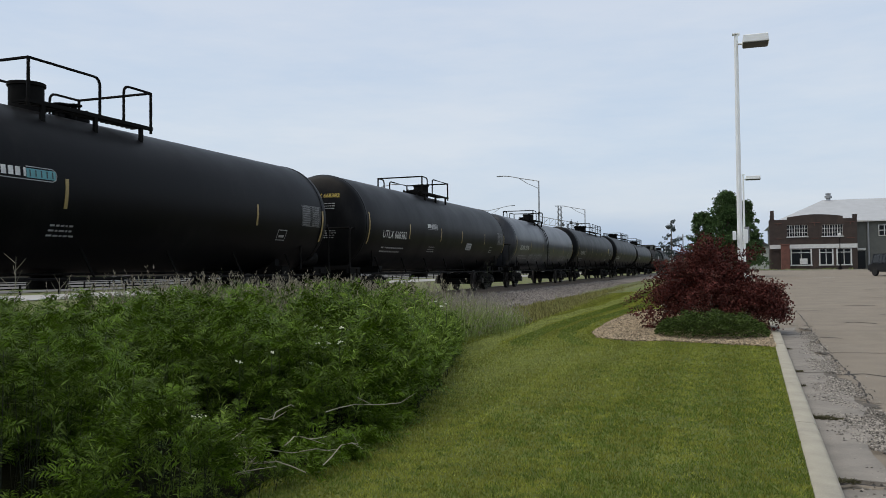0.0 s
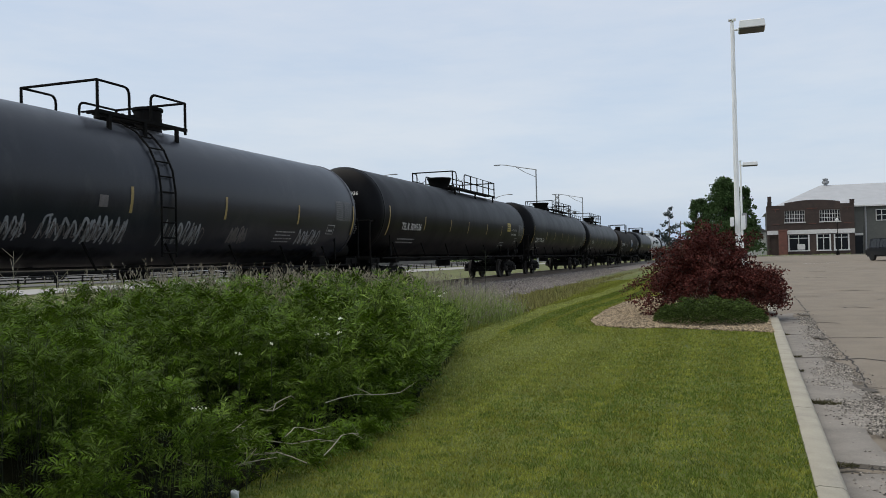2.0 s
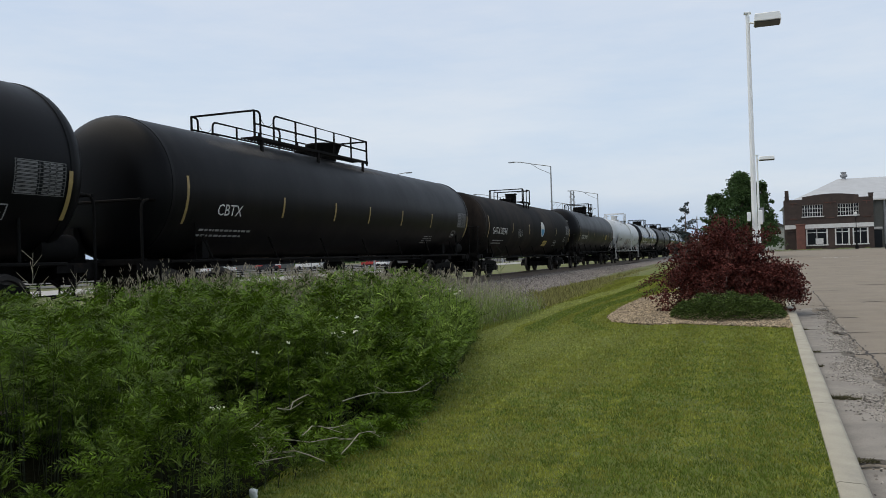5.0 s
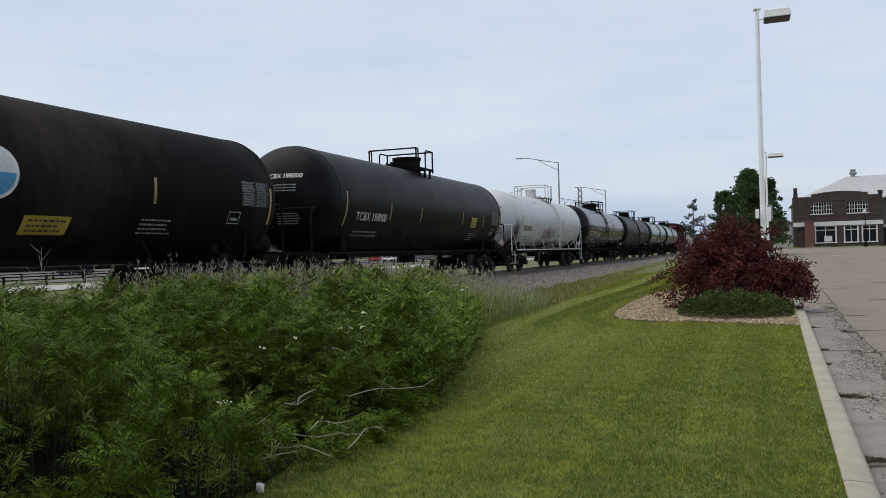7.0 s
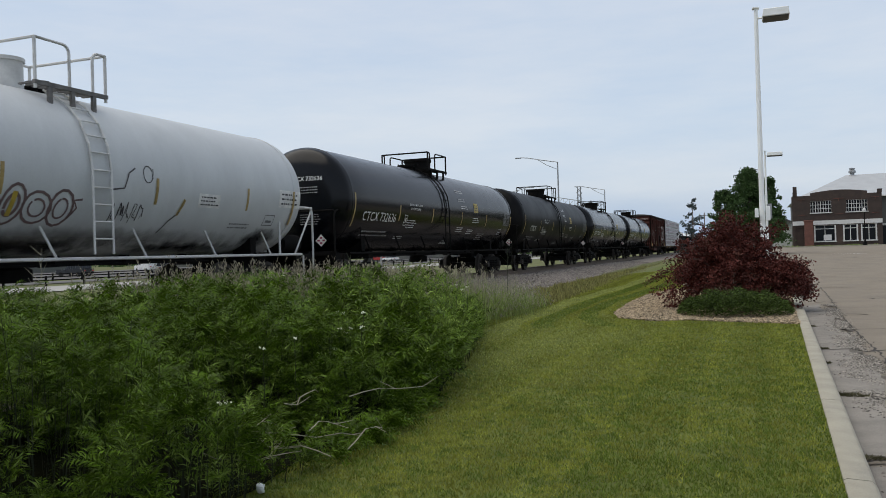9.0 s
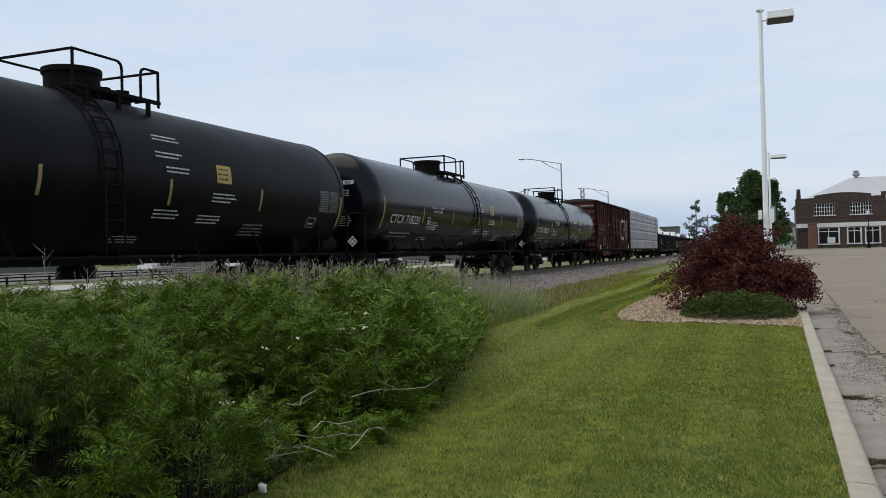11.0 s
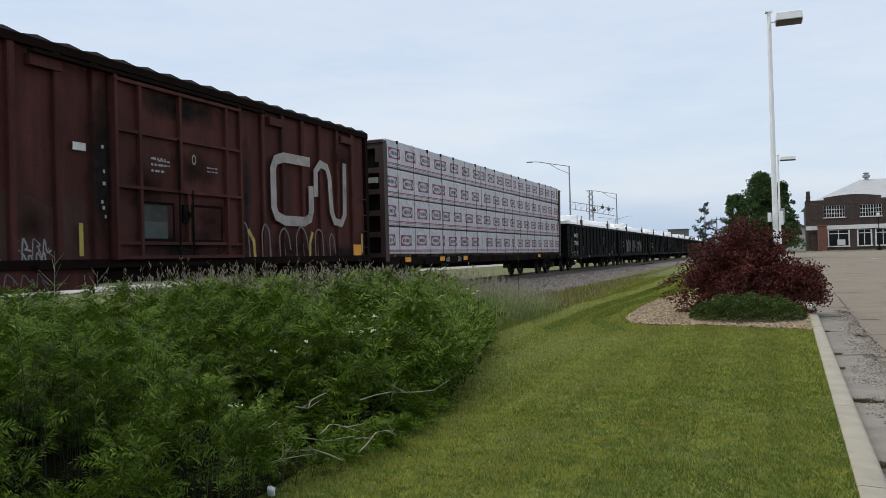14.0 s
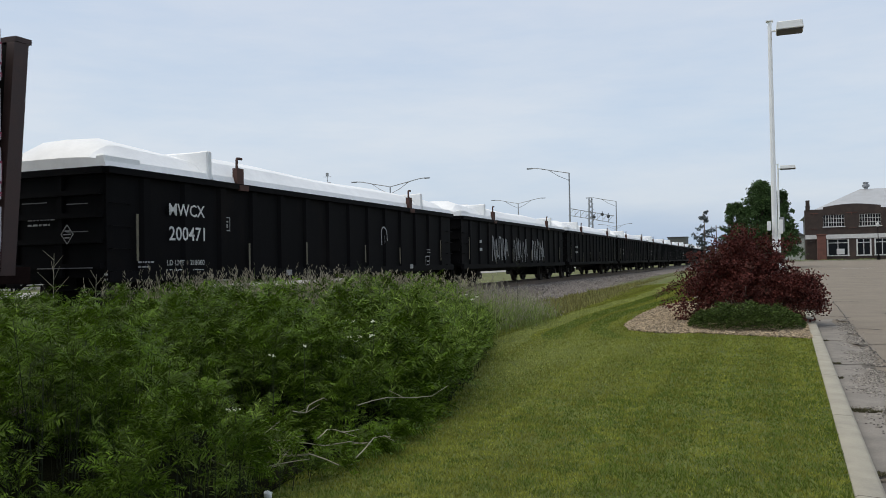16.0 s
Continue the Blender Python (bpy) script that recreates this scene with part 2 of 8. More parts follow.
def put_frame(bm, u, v, w, h, t):
    for du, dv, a, b in ((0, h / 2, w + t, t), (0, -h / 2, w + t, t), (w / 2, 0, t, h - t), (-w / 2, 0, t, h - t)):
        put_rect(bm, u + du, v + dv, a, b)


def small_print(lines, width, size, seed):
    """Lines of writing too small to read, as broken bars."""
    rng = random.Random(seed)
    bm = bmesh.new()
    for k in range(lines):
        u, end = -width / 2, width / 2 * rng.uniform(0.5, 1.0)
        while u < end:
            w = rng.uniform(0.6, 2.4) * size
            put_rect(bm, u + w / 2, -k * size * 1.9, w, size * 0.7)
            u += w + size * 0.6
    return bm


def tag_strokes(seed, width, height, stroke, count=4):
    """Sprayed uprights and slants with drips that spell nothing."""
    rng = random.Random(seed)
    bm = bmesh.new()
    for k in range(count):
        u0, w = -width / 2 + width * (k + 0.5) / count, width / count * 0.42
        pts = [(u0 - w, -height / 2 * rng.uniform(0.8, 1.1)), (u0 - w * rng.uniform(0.5, 1.0), height / 2 * rng.uniform(0.7, 1.0))]
        for q in range(rng.randint(1, 3)):
            pts.append((u0 + w * rng.uniform(-0.4, 1.0), height * rng.uniform(-0.45, 0.5)))
        pts.append((u0 + w, -height / 2 * rng.uniform(0.4, 1.0)))
        smooth_ = [tuple(p)[:2] for p in round_path([(a, b, 0) for a, b in pts], width / count * 0.3, 4)]
        put_ribbon(bm, smooth_, stroke * rng.uniform(0.7, 1.25))
        if rng.random() < 0.6:
            d = rng.uniform(0.15, 0.4) * height
            put_ribbon(bm, [(u0 + w * 0.4, -height * 0.1), (u0 + w * 0.42, -height * 0.1 - d)], stroke * 0.45)
    return bm


def ring_strokes(seed, width, height, stroke, count):
    """A row of sprayed uneven rings that overlap and spell nothing, with a tail."""
    rng = random.Random(seed)
    bm = bmesh.new()
    for k in range(count):
        u0 = -width / 2 + width * (k + 0.5) / count
        ru, rv, tilt, v0 = width / count * rng.uniform(0.42, 0.62), height / 2 * rng.uniform(0.8, 1.15), rng.uniform(-0.1, 0.25), rng.uniform(-0.08, 0.08) * height
        for shrink in ((1.0, 0.55) if count > 1 else (1.0,)):
            a0, a1 = rng.uniform(0, 6), rng.uniform(6.0, 6.9)
            pts = [(u0 + shrink * (ru * math.cos(a0 + a1 * q / 14) + tilt * rv * math.sin(a0 + a1 * q / 14)), v0 + shrink * rv * math.sin(a0 + a1 * q / 14)) for q in range(15)]
            put_ribbon(bm, pts, stroke * rng.uniform(0.7, 1.2))
    put_ribbon(bm, [(width * 0.48, -height * 0.3), (width * 0.53, 0.05), (width * 0.50, height * 0.3), (width * 0.56, height * 0.34)], stroke * 0.8)
    return bm


def arch_strokes(seed, width, height, stroke):
    """One sprayed outline: two uneven legs under a bent top, with a drip."""
    rng = random.Random(seed)
    bm = bmesh.new()
    a, b = width / 2 * rng.uniform(0.75, 1.0), width / 2 * rng.uniform(0.6, 1.0)
    top, shoulder = height / 2, height * rng.uniform(0.18, 0.34)
    pts = [(-a * 0.9, -height / 2), (-a, shoulder), (-a * 0.3, top), (b * rng.uniform(0.4, 0.9), shoulder * 1.1), (b, -height / 2 * rng.uniform(0.3, 1.0))]
    put_ribbon(bm, [tuple(p)[:2] for p in round_path([(u, v, 0) for u, v in pts], width * 0.22, 4)], stroke)
    u = rng.uniform(-0.3, 0.3) * width
    put_ribbon(bm, [(u, 0.0), (u + 0.02, -height * rng.uniform(0.3, 0.48))], stroke * 0.4)
    return bm


def table_print(w, h):
    """A stencilled table of test dates: a frame, rules and broken bars."""
    bm = bmesh.new()
    put_frame(bm, 0, 0, w, h, 0.012)
    for k in range(1, 10):
        v = h / 2 - h * k / 9
        put_rect(bm, 0, v, w, 0.008)
        put_rect(bm, -w * 0.27, v + h / 18, w * 0.40, h / 17)
        for u in (0.10, 0.24, 0.38):
            put_rect(bm, w * u, v + h / 18, w * 0.11, h / 18)
    for u in (-0.03, 0.17, 0.31):
        put_rect(bm, w * u, 0, 0.008, h)
    return bm


def bend(bm, radius, y, z, zc, lift=0.008, side=1):
    """Lays a flat mark on the tank's side, centred at y along it and at height z."""
    vs = [v.co.y for v in bm.verts]
    v = math.ceil(min(vs) / 0.07) * 0.07
    while v < max(vs):
        bmesh.ops.bisect_plane(bm, geom=bm.verts[:] + bm.edges[:] + bm.faces[:], plane_co=(0, v, 0), plane_no=(0, 1, 0))
        v += 0.07
    phi = math.asin(max(-0.99, min(0.99, (z - zc) / radius)))
    for q in bm.verts:
        a = phi + q.co.y / radius
        q.co = ((radius + lift) * math.cos(a) * side, y + q.co.x, zc + (radius + lift) * math.sin(a))
    return bm


def stand(bm, x, y, z):
    """Lays a flat mark on an upright side at x."""
    for q in bm.verts:
        q.co = (x, y + q.co.x, z + q.co.y)
    return bm


def face_end(bm, x, y, z):
    """Lays a flat mark on an upright end that faces the way of travel."""
    for q in bm.verts:
        q.co = (x + q.co.x, y, z + q.co.y)
    return bm


# ---- running gear shared by all cars ----
WHEEL_R = 0.46
meshes = {}


def wheelset_mesh():
    if "wheelset" not in meshes:
        bm = bmesh.new()
        put_bar(bm, (-1.08, 0, 0), (1.08, 0, 0), 0.085, 12)
        for s in (-1, 1):
            x = s * 0.75
            prof = [(0.09, -0.09), (0.15, -0.08), (0.17, -0.03), (0.36, -0.02), (0.38, -0.07), (WHEEL_R, -0.065), (WHEEL_R, 0.03), (WHEEL_R + 0.028, 0.035), (WHEEL_R + 0.028, 0.065), (0.38, 0.065), (0.36, 0.02), (0.17, 0.03), (0.15, 0.08), (0.09, 0.09)]
            put_lathe(bm, [(r, x - s * a) for r, a in prof], 28, "X")
            put_bar(bm, (s * 0.95, 0, 0), (s * 1.16, 0, 0), 0.13, 10)
            for k in range(3):
                a = k * math.tau / 3
                put_bar(bm, (s * 1.16, 0.07 * math.cos(a), 0.07 * math.sin(a)), (s * 1.18, 0.07 * math.cos(a), 0.07 * math.sin(a)), 0.025, 6)
        meshes["wheelset"] = as_mesh("wheelset", bm, 40)
        meshes["wheelset"].materials.append(WHEEL)
    return meshes["wheelset"]


def side_frame_mesh():
    if "side_frame" not in meshes:
        bm = bmesh.new()
        outer = [(-1.12, 0.50), (-1.10, 0.70), (-0.85, 0.74), (-0.45, 0.80), (0.45, 0.80), (0.85, 0.74), (1.10, 0.70), (1.12, 0.50), (0.72, 0.52), (0.50, 0.34), (0.35, 0.22), (-0.35, 0.22), (-0.50, 0.34), (-0.72, 0.52)]
        loops = []
        for x in (-0.07, 0.07):
            loops.append([bm.verts.new((x, y, z)) for y, z in outer])
        bm.faces.new(loops[0])
        bm.faces.new(loops[1])
        for k in range(len(outer)):
            j = (k + 1) % len(outer)
            bm.faces.new((loops[0][k], loops[0][j], loops[1][j], loops[1][k]))
        for y in (-0.30, 0.0, 0.30):
            for z in (0.34, 0.42, 0.50, 0.58):
                put_bar(bm, (0.09, y, z), (0.09, y, z + 0.05), 0.10, 8)
        for y in (-0.62, 0.62):
            put_box(bm, 0.02, y, 0.62, 0.16, 0.10, 0.12)
        meshes["side_frame"] = as_mesh("side_frame", bm, 40)
        meshes["side_frame"].materials.append(IRON)
    return meshes["side_frame"]


def bolster_mesh():
    if "bolster" not in meshes:
        bm = bmesh.new()
        put_box(bm, 0, 0, 0.60, 2.0, 0.40, 0.22)
        # solid block added between the axles to shut out the brightness behind
        put_box(bm, 0, 0, 0.44, 1.2, 2.3, 0.26)
        put_box(bm, 0, 0, 0.72, 1.2, 1.2, 0.10)
        put_bar(bm, (0, 0, 0.68), (0, 0, 0.86), 0.22, 14)
        for s in (-1, 1):
            put_box(bm, s * 0.62, 0, 0.76, 0.25, 0.2, 0.12)
            put_bar(bm, (-0.9, s * 0.36, 0.42), (0.9, s * 0.36, 0.42), 0.04, 6)
        meshes["bolster"] = as_mesh("bolster", bm)
        meshes["bolster"].materials.append(IRON)
    return meshes["bolster"]


WHEELSETS = []


def bogie(car, y):
    """A two-axle truck: its bolster carries the side frames and the wheelsets."""
    truck = part("truck", bolster_mesh(), IRON, car, "dark cast-steel two-axle truck")
    truck.location = (0, y, 0)
    for s in (-1, 1):
        f = part("side_frame", side_frame_mesh(), IRON, truck)
        f.matrix_basis = pose(s * 1.0, 0, 0, 0, 0, 0 if s > 0 else 180)
    for dy in (-0.89, 0.89):
        w = part("wheelset", wheelset_mesh(), WHEEL, truck)
        w.location = (0, dy, WHEEL_R)
        WHEELSETS.append((w, dy))
    return truck


def coupler_mesh():
    if "coupler" not in meshes:
        bm = bmesh.new()
        put_box(bm, 0, 0.30, 0.84, 0.16, 0.75, 0.18)
        put_box(bm, 0.03, 0.74, 0.84, 0.30, 0.22, 0.30)
        put_box(bm, -0.14, 0.86, 0.84, 0.08, 0.16, 0.26)
        put_tube(bm, [(0.25, 0.1, 0.80), (0.30, 0.5, 0.50), (0.22, 0.85, 0.45)], 0.03)
        meshes["coupler"] = as_mesh("coupler", bm)
        meshes["coupler"].materials.append(IRON)
    return meshes["coupler"]


def couplers(car, half):
    for s in (-1, 1):
        c = part("coupler", coupler_mesh(), IRON, car)
        c.matrix_basis = pose(0, s * half, 0, 0, 0, 0 if s > 0 else 180)


CARS = []


def new_car(name, label, category, left, right, group):
    """An empty at the railhead under the car's middle. left and right: where its body ends at the start, along the track."""
    mid = (left + right) / 2
    car = base(name, label, category, pose(TRACK_X, mid, RAIL_Z), group)
    CARS.append((car, mid))
    return car, mid


# ---- tank cars ----
DECK_GREY = surface("grimy_grey_grating", (0.13, 0.125, 0.12), 0.7, vary=0.4, scale=5, fine=40, bump=0.1)


def tank_car(left, right, paint, label, rad=1.50, dome="cup", dome_at=-0.6, long_deck=False, mark="", mark_at=None, mark_z=2.78 - RAIL_Z,
             mark_ink=None, reflectors=(), seed=0, pipe=None, ladder_at=None, bands=(), rails=None, mark_size=0.36, mark_bold=0.0, rail_ink=None, head=0.55, bulge=0.65, rail_h=0.68, frame_back=0.0, low=1.12):
    left, right = left + 0.25, right + 0.4
    zc = low + rad
    car, mid = new_car("tank_car", label, "tank car", left, right, "train of tank cars")
    L = right - left
    half = L / 2
    rng = random.Random(seed)
    ink = mark_ink or MARK_WHITE
    metal = rail_ink or IRON
    # shell with dished heads and flanged rims
    bm = bmesh.new()
    d = head
    prof = []
    for k in range(0, 9):
        a = math.pi / 2 * k / 8
        prof.append((rad * math.sin(a) ** bulge if k else 0.0, -half + d * (1 - math.cos(a))))
    n = 14
    for k in range(1, n):
        prof.append((rad, -half + d + (L - 2 * d) * k / n))
    for k in range(8, -1, -1):
        a = math.pi / 2 * k / 8
        prof.append((rad * math.sin(a) ** bulge if k else 0.0, half - d * (1 - math.cos(a))))
    put_lathe(bm, prof, 72, "Y", (0, 0, zc))
    tank = part("tank", bm, paint, car, smooth=50)
    # jacket rings and welded bands
    for y, w, h in [(-half + d + 0.06, 0.10, 0.012), (half - d - 0.06, 0.10, 0.012), *bands]:
        bm = bmesh.new()
        put_lathe(bm, [(rad - 0.01, y - w / 2), (rad + h, y - w / 2 + 0.01), (rad + h, y + w / 2 - 0.01), (rad - 0.01, y + w / 2)], 72, "Y", (0, 0, zc))
        part("jacket_band", bm, paint, tank, smooth=40)
    # deck round the fittings
    y0, y1 = rails[0] - mid, rails[3] - mid
    dome_at = dome_at - mid
    wx = 0.92
    top = zc + rad - 0.02
    for x in (-wx, wx):
        bm = bmesh.new()
        put_box(bm, x, (y0 + y1) / 2, top + 0.00, 0.07, y1 - y0 + 0.06, 0.07)
        for y in (y0 + 0.3, (y0 + y1) / 2, y1 - 0.3):
            put_box(bm, x, y, top - 0.18, 0.06, 0.08, 0.36)
        for k in range(int((y1 - y0) / 0.14)):
            put_box(bm, x * 0.78, y0 + 0.07 + k * 0.14, top + 0.02, 0.46, 0.05, 0.03)
        part("deck", bm, DECK_GREY if rail_ink else IRON, car)
    # railings bent from pipe: square outer corners with a bar across each end, rounded drops at the entry gap
    r = 0.027
    rz = top + rail_h
    ya, yb = rails[1] - mid, rails[2] - mid
    for x in (-wx, wx):
        bm = bmesh.new()
        put_tube(bm, round_path([(x, y0, rz), (x, ya, rz), (x, ya, top)], 0.16, 4), r)
        put_tube(bm, round_path([(x, y1, rz), (x, yb, rz), (x, yb, top)], 0.16, 4), r)
        for y in (y0, y1):
            put_bar(bm, (x, y, top - 0.1), (x, y, rz + 0.01), r * 1.1)
        for a, b in ((y0, ya), (yb, y1)):
            n = int((b - a) / 1.15)
            for q in range(1, n + 1 if b - a > 2.0 else 1):
                put_bar(bm, (x, a + (b - a) * q / (n + 1), top), (x, a + (b - a) * q / (n + 1), rz), r)
        if long_deck:
            put_tube(bm, round_path([(x, y0, top + 0.34), (x, ya + 0.9, top + 0.34), (x, ya + 0.9, top)], 0.14), r * 0.9)
            put_bar(bm, (x, yb, top + 0.36), (x, y1, top + 0.36), r * 0.9)
            put_tube(bm, [(x, ya, rz - 0.16), (x, ya + (yb - ya) * 0.3, rz - 0.30), (x, ya + (yb - ya) * 0.7, rz - 0.30), (x, yb, rz - 0.16)], 0.008, 4)
        for y in (y0, y1):
            put_bar(bm, (x, y, rz), (0, y, rz), r)
        put_bar(bm, (x, ya, top), (x, yb, top), r)
        part("railing", bm, metal, car, "bent pipe safety railing", smooth=40)
    # fittings
    bm = bmesh.new()
    if dome == "bowl":
        put_lathe(bm, [(0.0, top - 0.05), (0.36, top - 0.05), (0.40, top + 0.10), (0.52, top + 0.42), (0.55, top + 0.44), (0.55, top + 0.50), (0.0, top + 0.36)], 24, "Z", (0, dome_at, 0))
    elif dome == "drum":
        put_lathe(bm, [(0.0, top - 0.1), (0.50, top - 0.1), (0.50, top + 0.40), (0.54, top + 0.40), (0.54, top + 0.50), (0.50, top + 0.36), (0.0, top + 0.55)], 26, "Z", (0, dome_at, 0))
    else:
        put_lathe(bm, [(0.0, top - 0.1), (0.30, top - 0.1), (0.30, top + 0.46), (0.33, top + 0.47), (0.33, top + 0.53), (0.0, top + 0.55)], 22, "Z", (0, dome_at, 0))
    way = -1 if dome_at > (y0 + y1) / 2 else 1
    part("valve_housing", bm, metal if dome != "white" else paint, car, smooth=40)
    for k in range(5):
        bm = bmesh.new()
        y = dome_at + way * (0.62 + rng.uniform(-0.08, 0.08) + (k % 3) * 0.24)
        x = rng.uniform(-0.35, 0.35)
        h = rng.uniform(0.10, 0.26)
        put_bar(bm, (x, y, top - 0.06), (x, y, top + h), rng.uniform(0.05, 0.13), 10)
        put_bar(bm, (x, y, top + h), (x, y, top + h + 0.03), 0.15, 10)
        part("valve", bm, IRON, car, smooth=40)
    bm = bmesh.new()
    put_lathe(bm, [(0.0, top - 0.08), (0.28, top - 0.08), (0.28, top + 0.12), (0.33, top + 0.12), (0.33, top + 0.17), (0.0, top + 0.20)], 18, "Z", (0, dome_at + way * 1.15, 0))
    for k in range(8):
        a = k * math.tau / 8
        put_bar(bm, (0.3 * math.cos(a), dome_at + way * 1.15 + 0.3 * math.sin(a), top + 0.1), (0.3 * math.cos(a), dome_at + way * 1.15 + 0.3 * math.sin(a), top + 0.22), 0.03, 6)
    part("manway", bm, metal, car, "bolted manway lid", smooth=40)
    # ladder over the flank
    if ladder_at is not None:
        bm = bmesh.new()
        for dy in (-0.22, 0.22):
            put_tube(bm, [((rad + 0.06) * math.cos(a), ladder_at + dy, zc + (rad + 0.06) * math.sin(a)) for a in (1.25, 0.9, 0.6, 0.3, 0.0)] + [(rad + 0.06, ladder_at + dy, 1.15)], 0.022)
        for k in range(11):
            a = 1.2 - k * 0.2
            if a > 0:
                p = ((rad + 0.06) * math.cos(a), zc + (rad + 0.06) * math.sin(a))
            else:
                p = (rad + 0.06, zc + a * rad)
            put_bar(bm, (p[0], ladder_at - 0.22, p[1]), (p[0], ladder_at + 0.22, p[1]), 0.016)
        part("ladder", bm, metal if pipe is None else pipe, car, smooth=40)
    # stub sills, bolsters, saddles
    for s in (-1, 1):
        bm = bmesh.new()
        put_box(bm, 0, s * (half - 1.1), 0.98, 0.55, 3.4, 0.36)
        put_box(bm, 0, s * (half - 0.25), 1.06, 2.5, 0.9, 0.06)
        put_box(bm, 0, s * (half - 2.2), 1.02, 2.5, 0.34, 0.22)
        for x in (-1, 1):
            put_box(bm, x * 0.75, s * (half - 2.2), 1.28, 0.5, 0.22, 0.45)
            put_box(bm, x * 1.22, s * (half - 0.25), 1.0, 0.05, 0.9, 0.16)
        put_box(bm, 0, s * (half - 0.02), 0.98, 2.5, 0.06, 0.34)
        put_box(bm, -0.7, s * (half - 0.1), 1.45, 0.5, 0.3, 0.7)
        part("stub_sill", bm, IRON, car)
        # end railing and steps
        bm = bmesh.new()
        e = s * (half + 0.12)
        for x in (-1.28, 1.28):
            put_tube(bm, round_path([(x, e - s * 1.6, 1.05), (x, e - s * 1.6, 2.28), (x, e, 2.28), (x, e, 1.05)], 0.2), 0.028)
            if pipe:
                put_bar(bm, (x, e - s * 0.05, 2.2), (x, e - s * 0.9, 1.1), 0.024)
            put_tube(bm, [(x, e, 1.05), (x, e, 0.45), (x, e - s * 0.5, 0.45), (x, e - s * 0.5, 1.05)], 0.024)
            put_box(bm, x, e - s * 0.25, 0.45, 0.18, 0.5, 0.03)
        put_bar(bm, (-1.28, e, 2.28), (1.28, e, 2.28), 0.028)
        part("end_railing", bm, pipe or IRON, car, smooth=40)
    # low pipe along both flanks on short struts
    bm = bmesh.new()
    pz = low - 0.04
    for x in (-1.36, 1.36):
        put_bar(bm, (x, -half + 0.6, pz), (x, half - 0.6, pz), 0.03, 6)
        for k in range(7):
            y = -half + 2.0 + (L - 4.0) * k / 6
            put_bar(bm, (x, y, pz), (x * 0.93, y - 0.25, pz + 0.54), 0.024, 5)
    part("flank_pipe", bm, pipe or IRON, car)
    bm = bmesh.new()
    put_bar(bm, (0, -half + 1.5, 1.10), (0, half - 1.5, 1.10), 0.05, 6)
    put_lathe(bm, [(0.0, -0.02), (0.34, -0.02), (0.34, 0.2), (0.16, 0.3), (0.16, 0.5), (0.0, 0.5)], 16, "Z", (0, 0.3, 0.72))
    part("bottom_outlet", bm, IRON, car, smooth=40)
    bm = bmesh.new()
    put_box(bm, 0.25, 0, 1.04, 0.22, L - 6.4, 0.10)
    for k in range(6):
        y = -half + 4.0 + (L - 8.0) * k / 5
        put_box(bm, 0.25, y, 1.05, 0.42, 0.10, 0.20)
    put_bar(bm, (0.55, -half + 3.3, 0.97), (0.55, half - 3.3, 0.99), 0.022, 6)
    part("brake_rigging", bm, IRON, car)
    bm = bmesh.new()
    put_bar(bm, (0.75, half - 0.75, 1.36), (0.75, half + 0.05, 1.36), 0.24, 14)
    put_bar(bm, (0.75, half + 0.05, 1.36), (0.75, half + 0.12, 1.36), 0.16, 14)
    part("brake_cylinder", bm, IRON, car, smooth=40)
    for s in (-1, 1):
        bogie(car, s * (half - 2.2))
    couplers(car, half)
    # marks
    if mark:
        at = mark_at - mid
        for bm in words(mark, mark_size, mark_bold):
            part("lettering", bend(bm, rad, at, mark_z, zc, 0.012), ink, tank, "stencilled reporting mark")
        part("small_print", bend(small_print(2, 1.9, 0.075, seed), rad, at + 0.1, mark_z - 0.42, zc), MARK_GREY if ink is not MARK_DARK else MARK_DARK, tank)
    for y, z, h in reflectors:
        bm = bmesh.new()
        put_rect(bm, 0, 0, 0.075, h)
        part("reflector", bend(bm, rad, y - mid, z, zc), REFLECT, tank, "dull yellow reflector strip")
    if ink is not MARK_DARK:
        part("data_panel", bend(table_print(1.0, 0.54), rad, half - d - 0.72, 2.45, zc), MARK_FAINT, tank, "stencilled table of test dates")
    if not frame_back and ink is not MARK_DARK:
        part("small_print", bend(small_print(4, 0.9, 0.05, seed + 3), rad, half - 4.4, 1.78, zc), MARK_GREY, tank)
    bm = bmesh.new()
    put_frame(bm, 0, 0, 0.40, 0.26, 0.02)
    put_rect(bm, 0, -0.03, 0.25, 0.06)
    part("stencil", bend(bm, rad, half - (frame_back or 2.0), 1.9, zc), MARK_GREY if ink is not MARK_DARK else MARK_SOFT, tank)
    bm = bmesh.new()
    put_rect(bm, 0, 0, 0.085, 0.85)
    part("reflector", bend(bm, rad, half - d - 0.12, 2.2, zc, 0.022), REFLECT, tank, "dull yellow reflector strip")
    tank["head"], tank["half"], tank["bulge"] = head, half, bulge
    return car, tank, mid, zc, rad


def head_mark(tank, mid, left, rad, zc, text, ink, size=0.17, up=0.0):
    """Lettering on the dished head that leads."""
    half = tank["half"]
    for name, bm, du, dv in (*[("lettering", w, 0.35, 0.56) for w in words(text, size, 0.004)], ("small_print", small_print(3, 0.8, 0.04, 5), 0.35, 0.32), ("small_print", small_print(5, 0.6, 0.035, 6), 0.45, -0.45)):
        for q in bm.verts:
            u, v = q.co.x + du, q.co.y + dv + up
            rr = min(0.995, math.hypot(u, v) / rad)
            a = math.asin(rr ** (1 / tank["bulge"]))
            q.co = (u, -half + tank["head"] * (1 - math.cos(a)) - 0.014, zc + v)
        tagged(part(name, bm, ink if name == "lettering" else MARK_GREY if ink is not MARK_DARK else ink, tank), kind="stuff" if name == "small_print" else "")


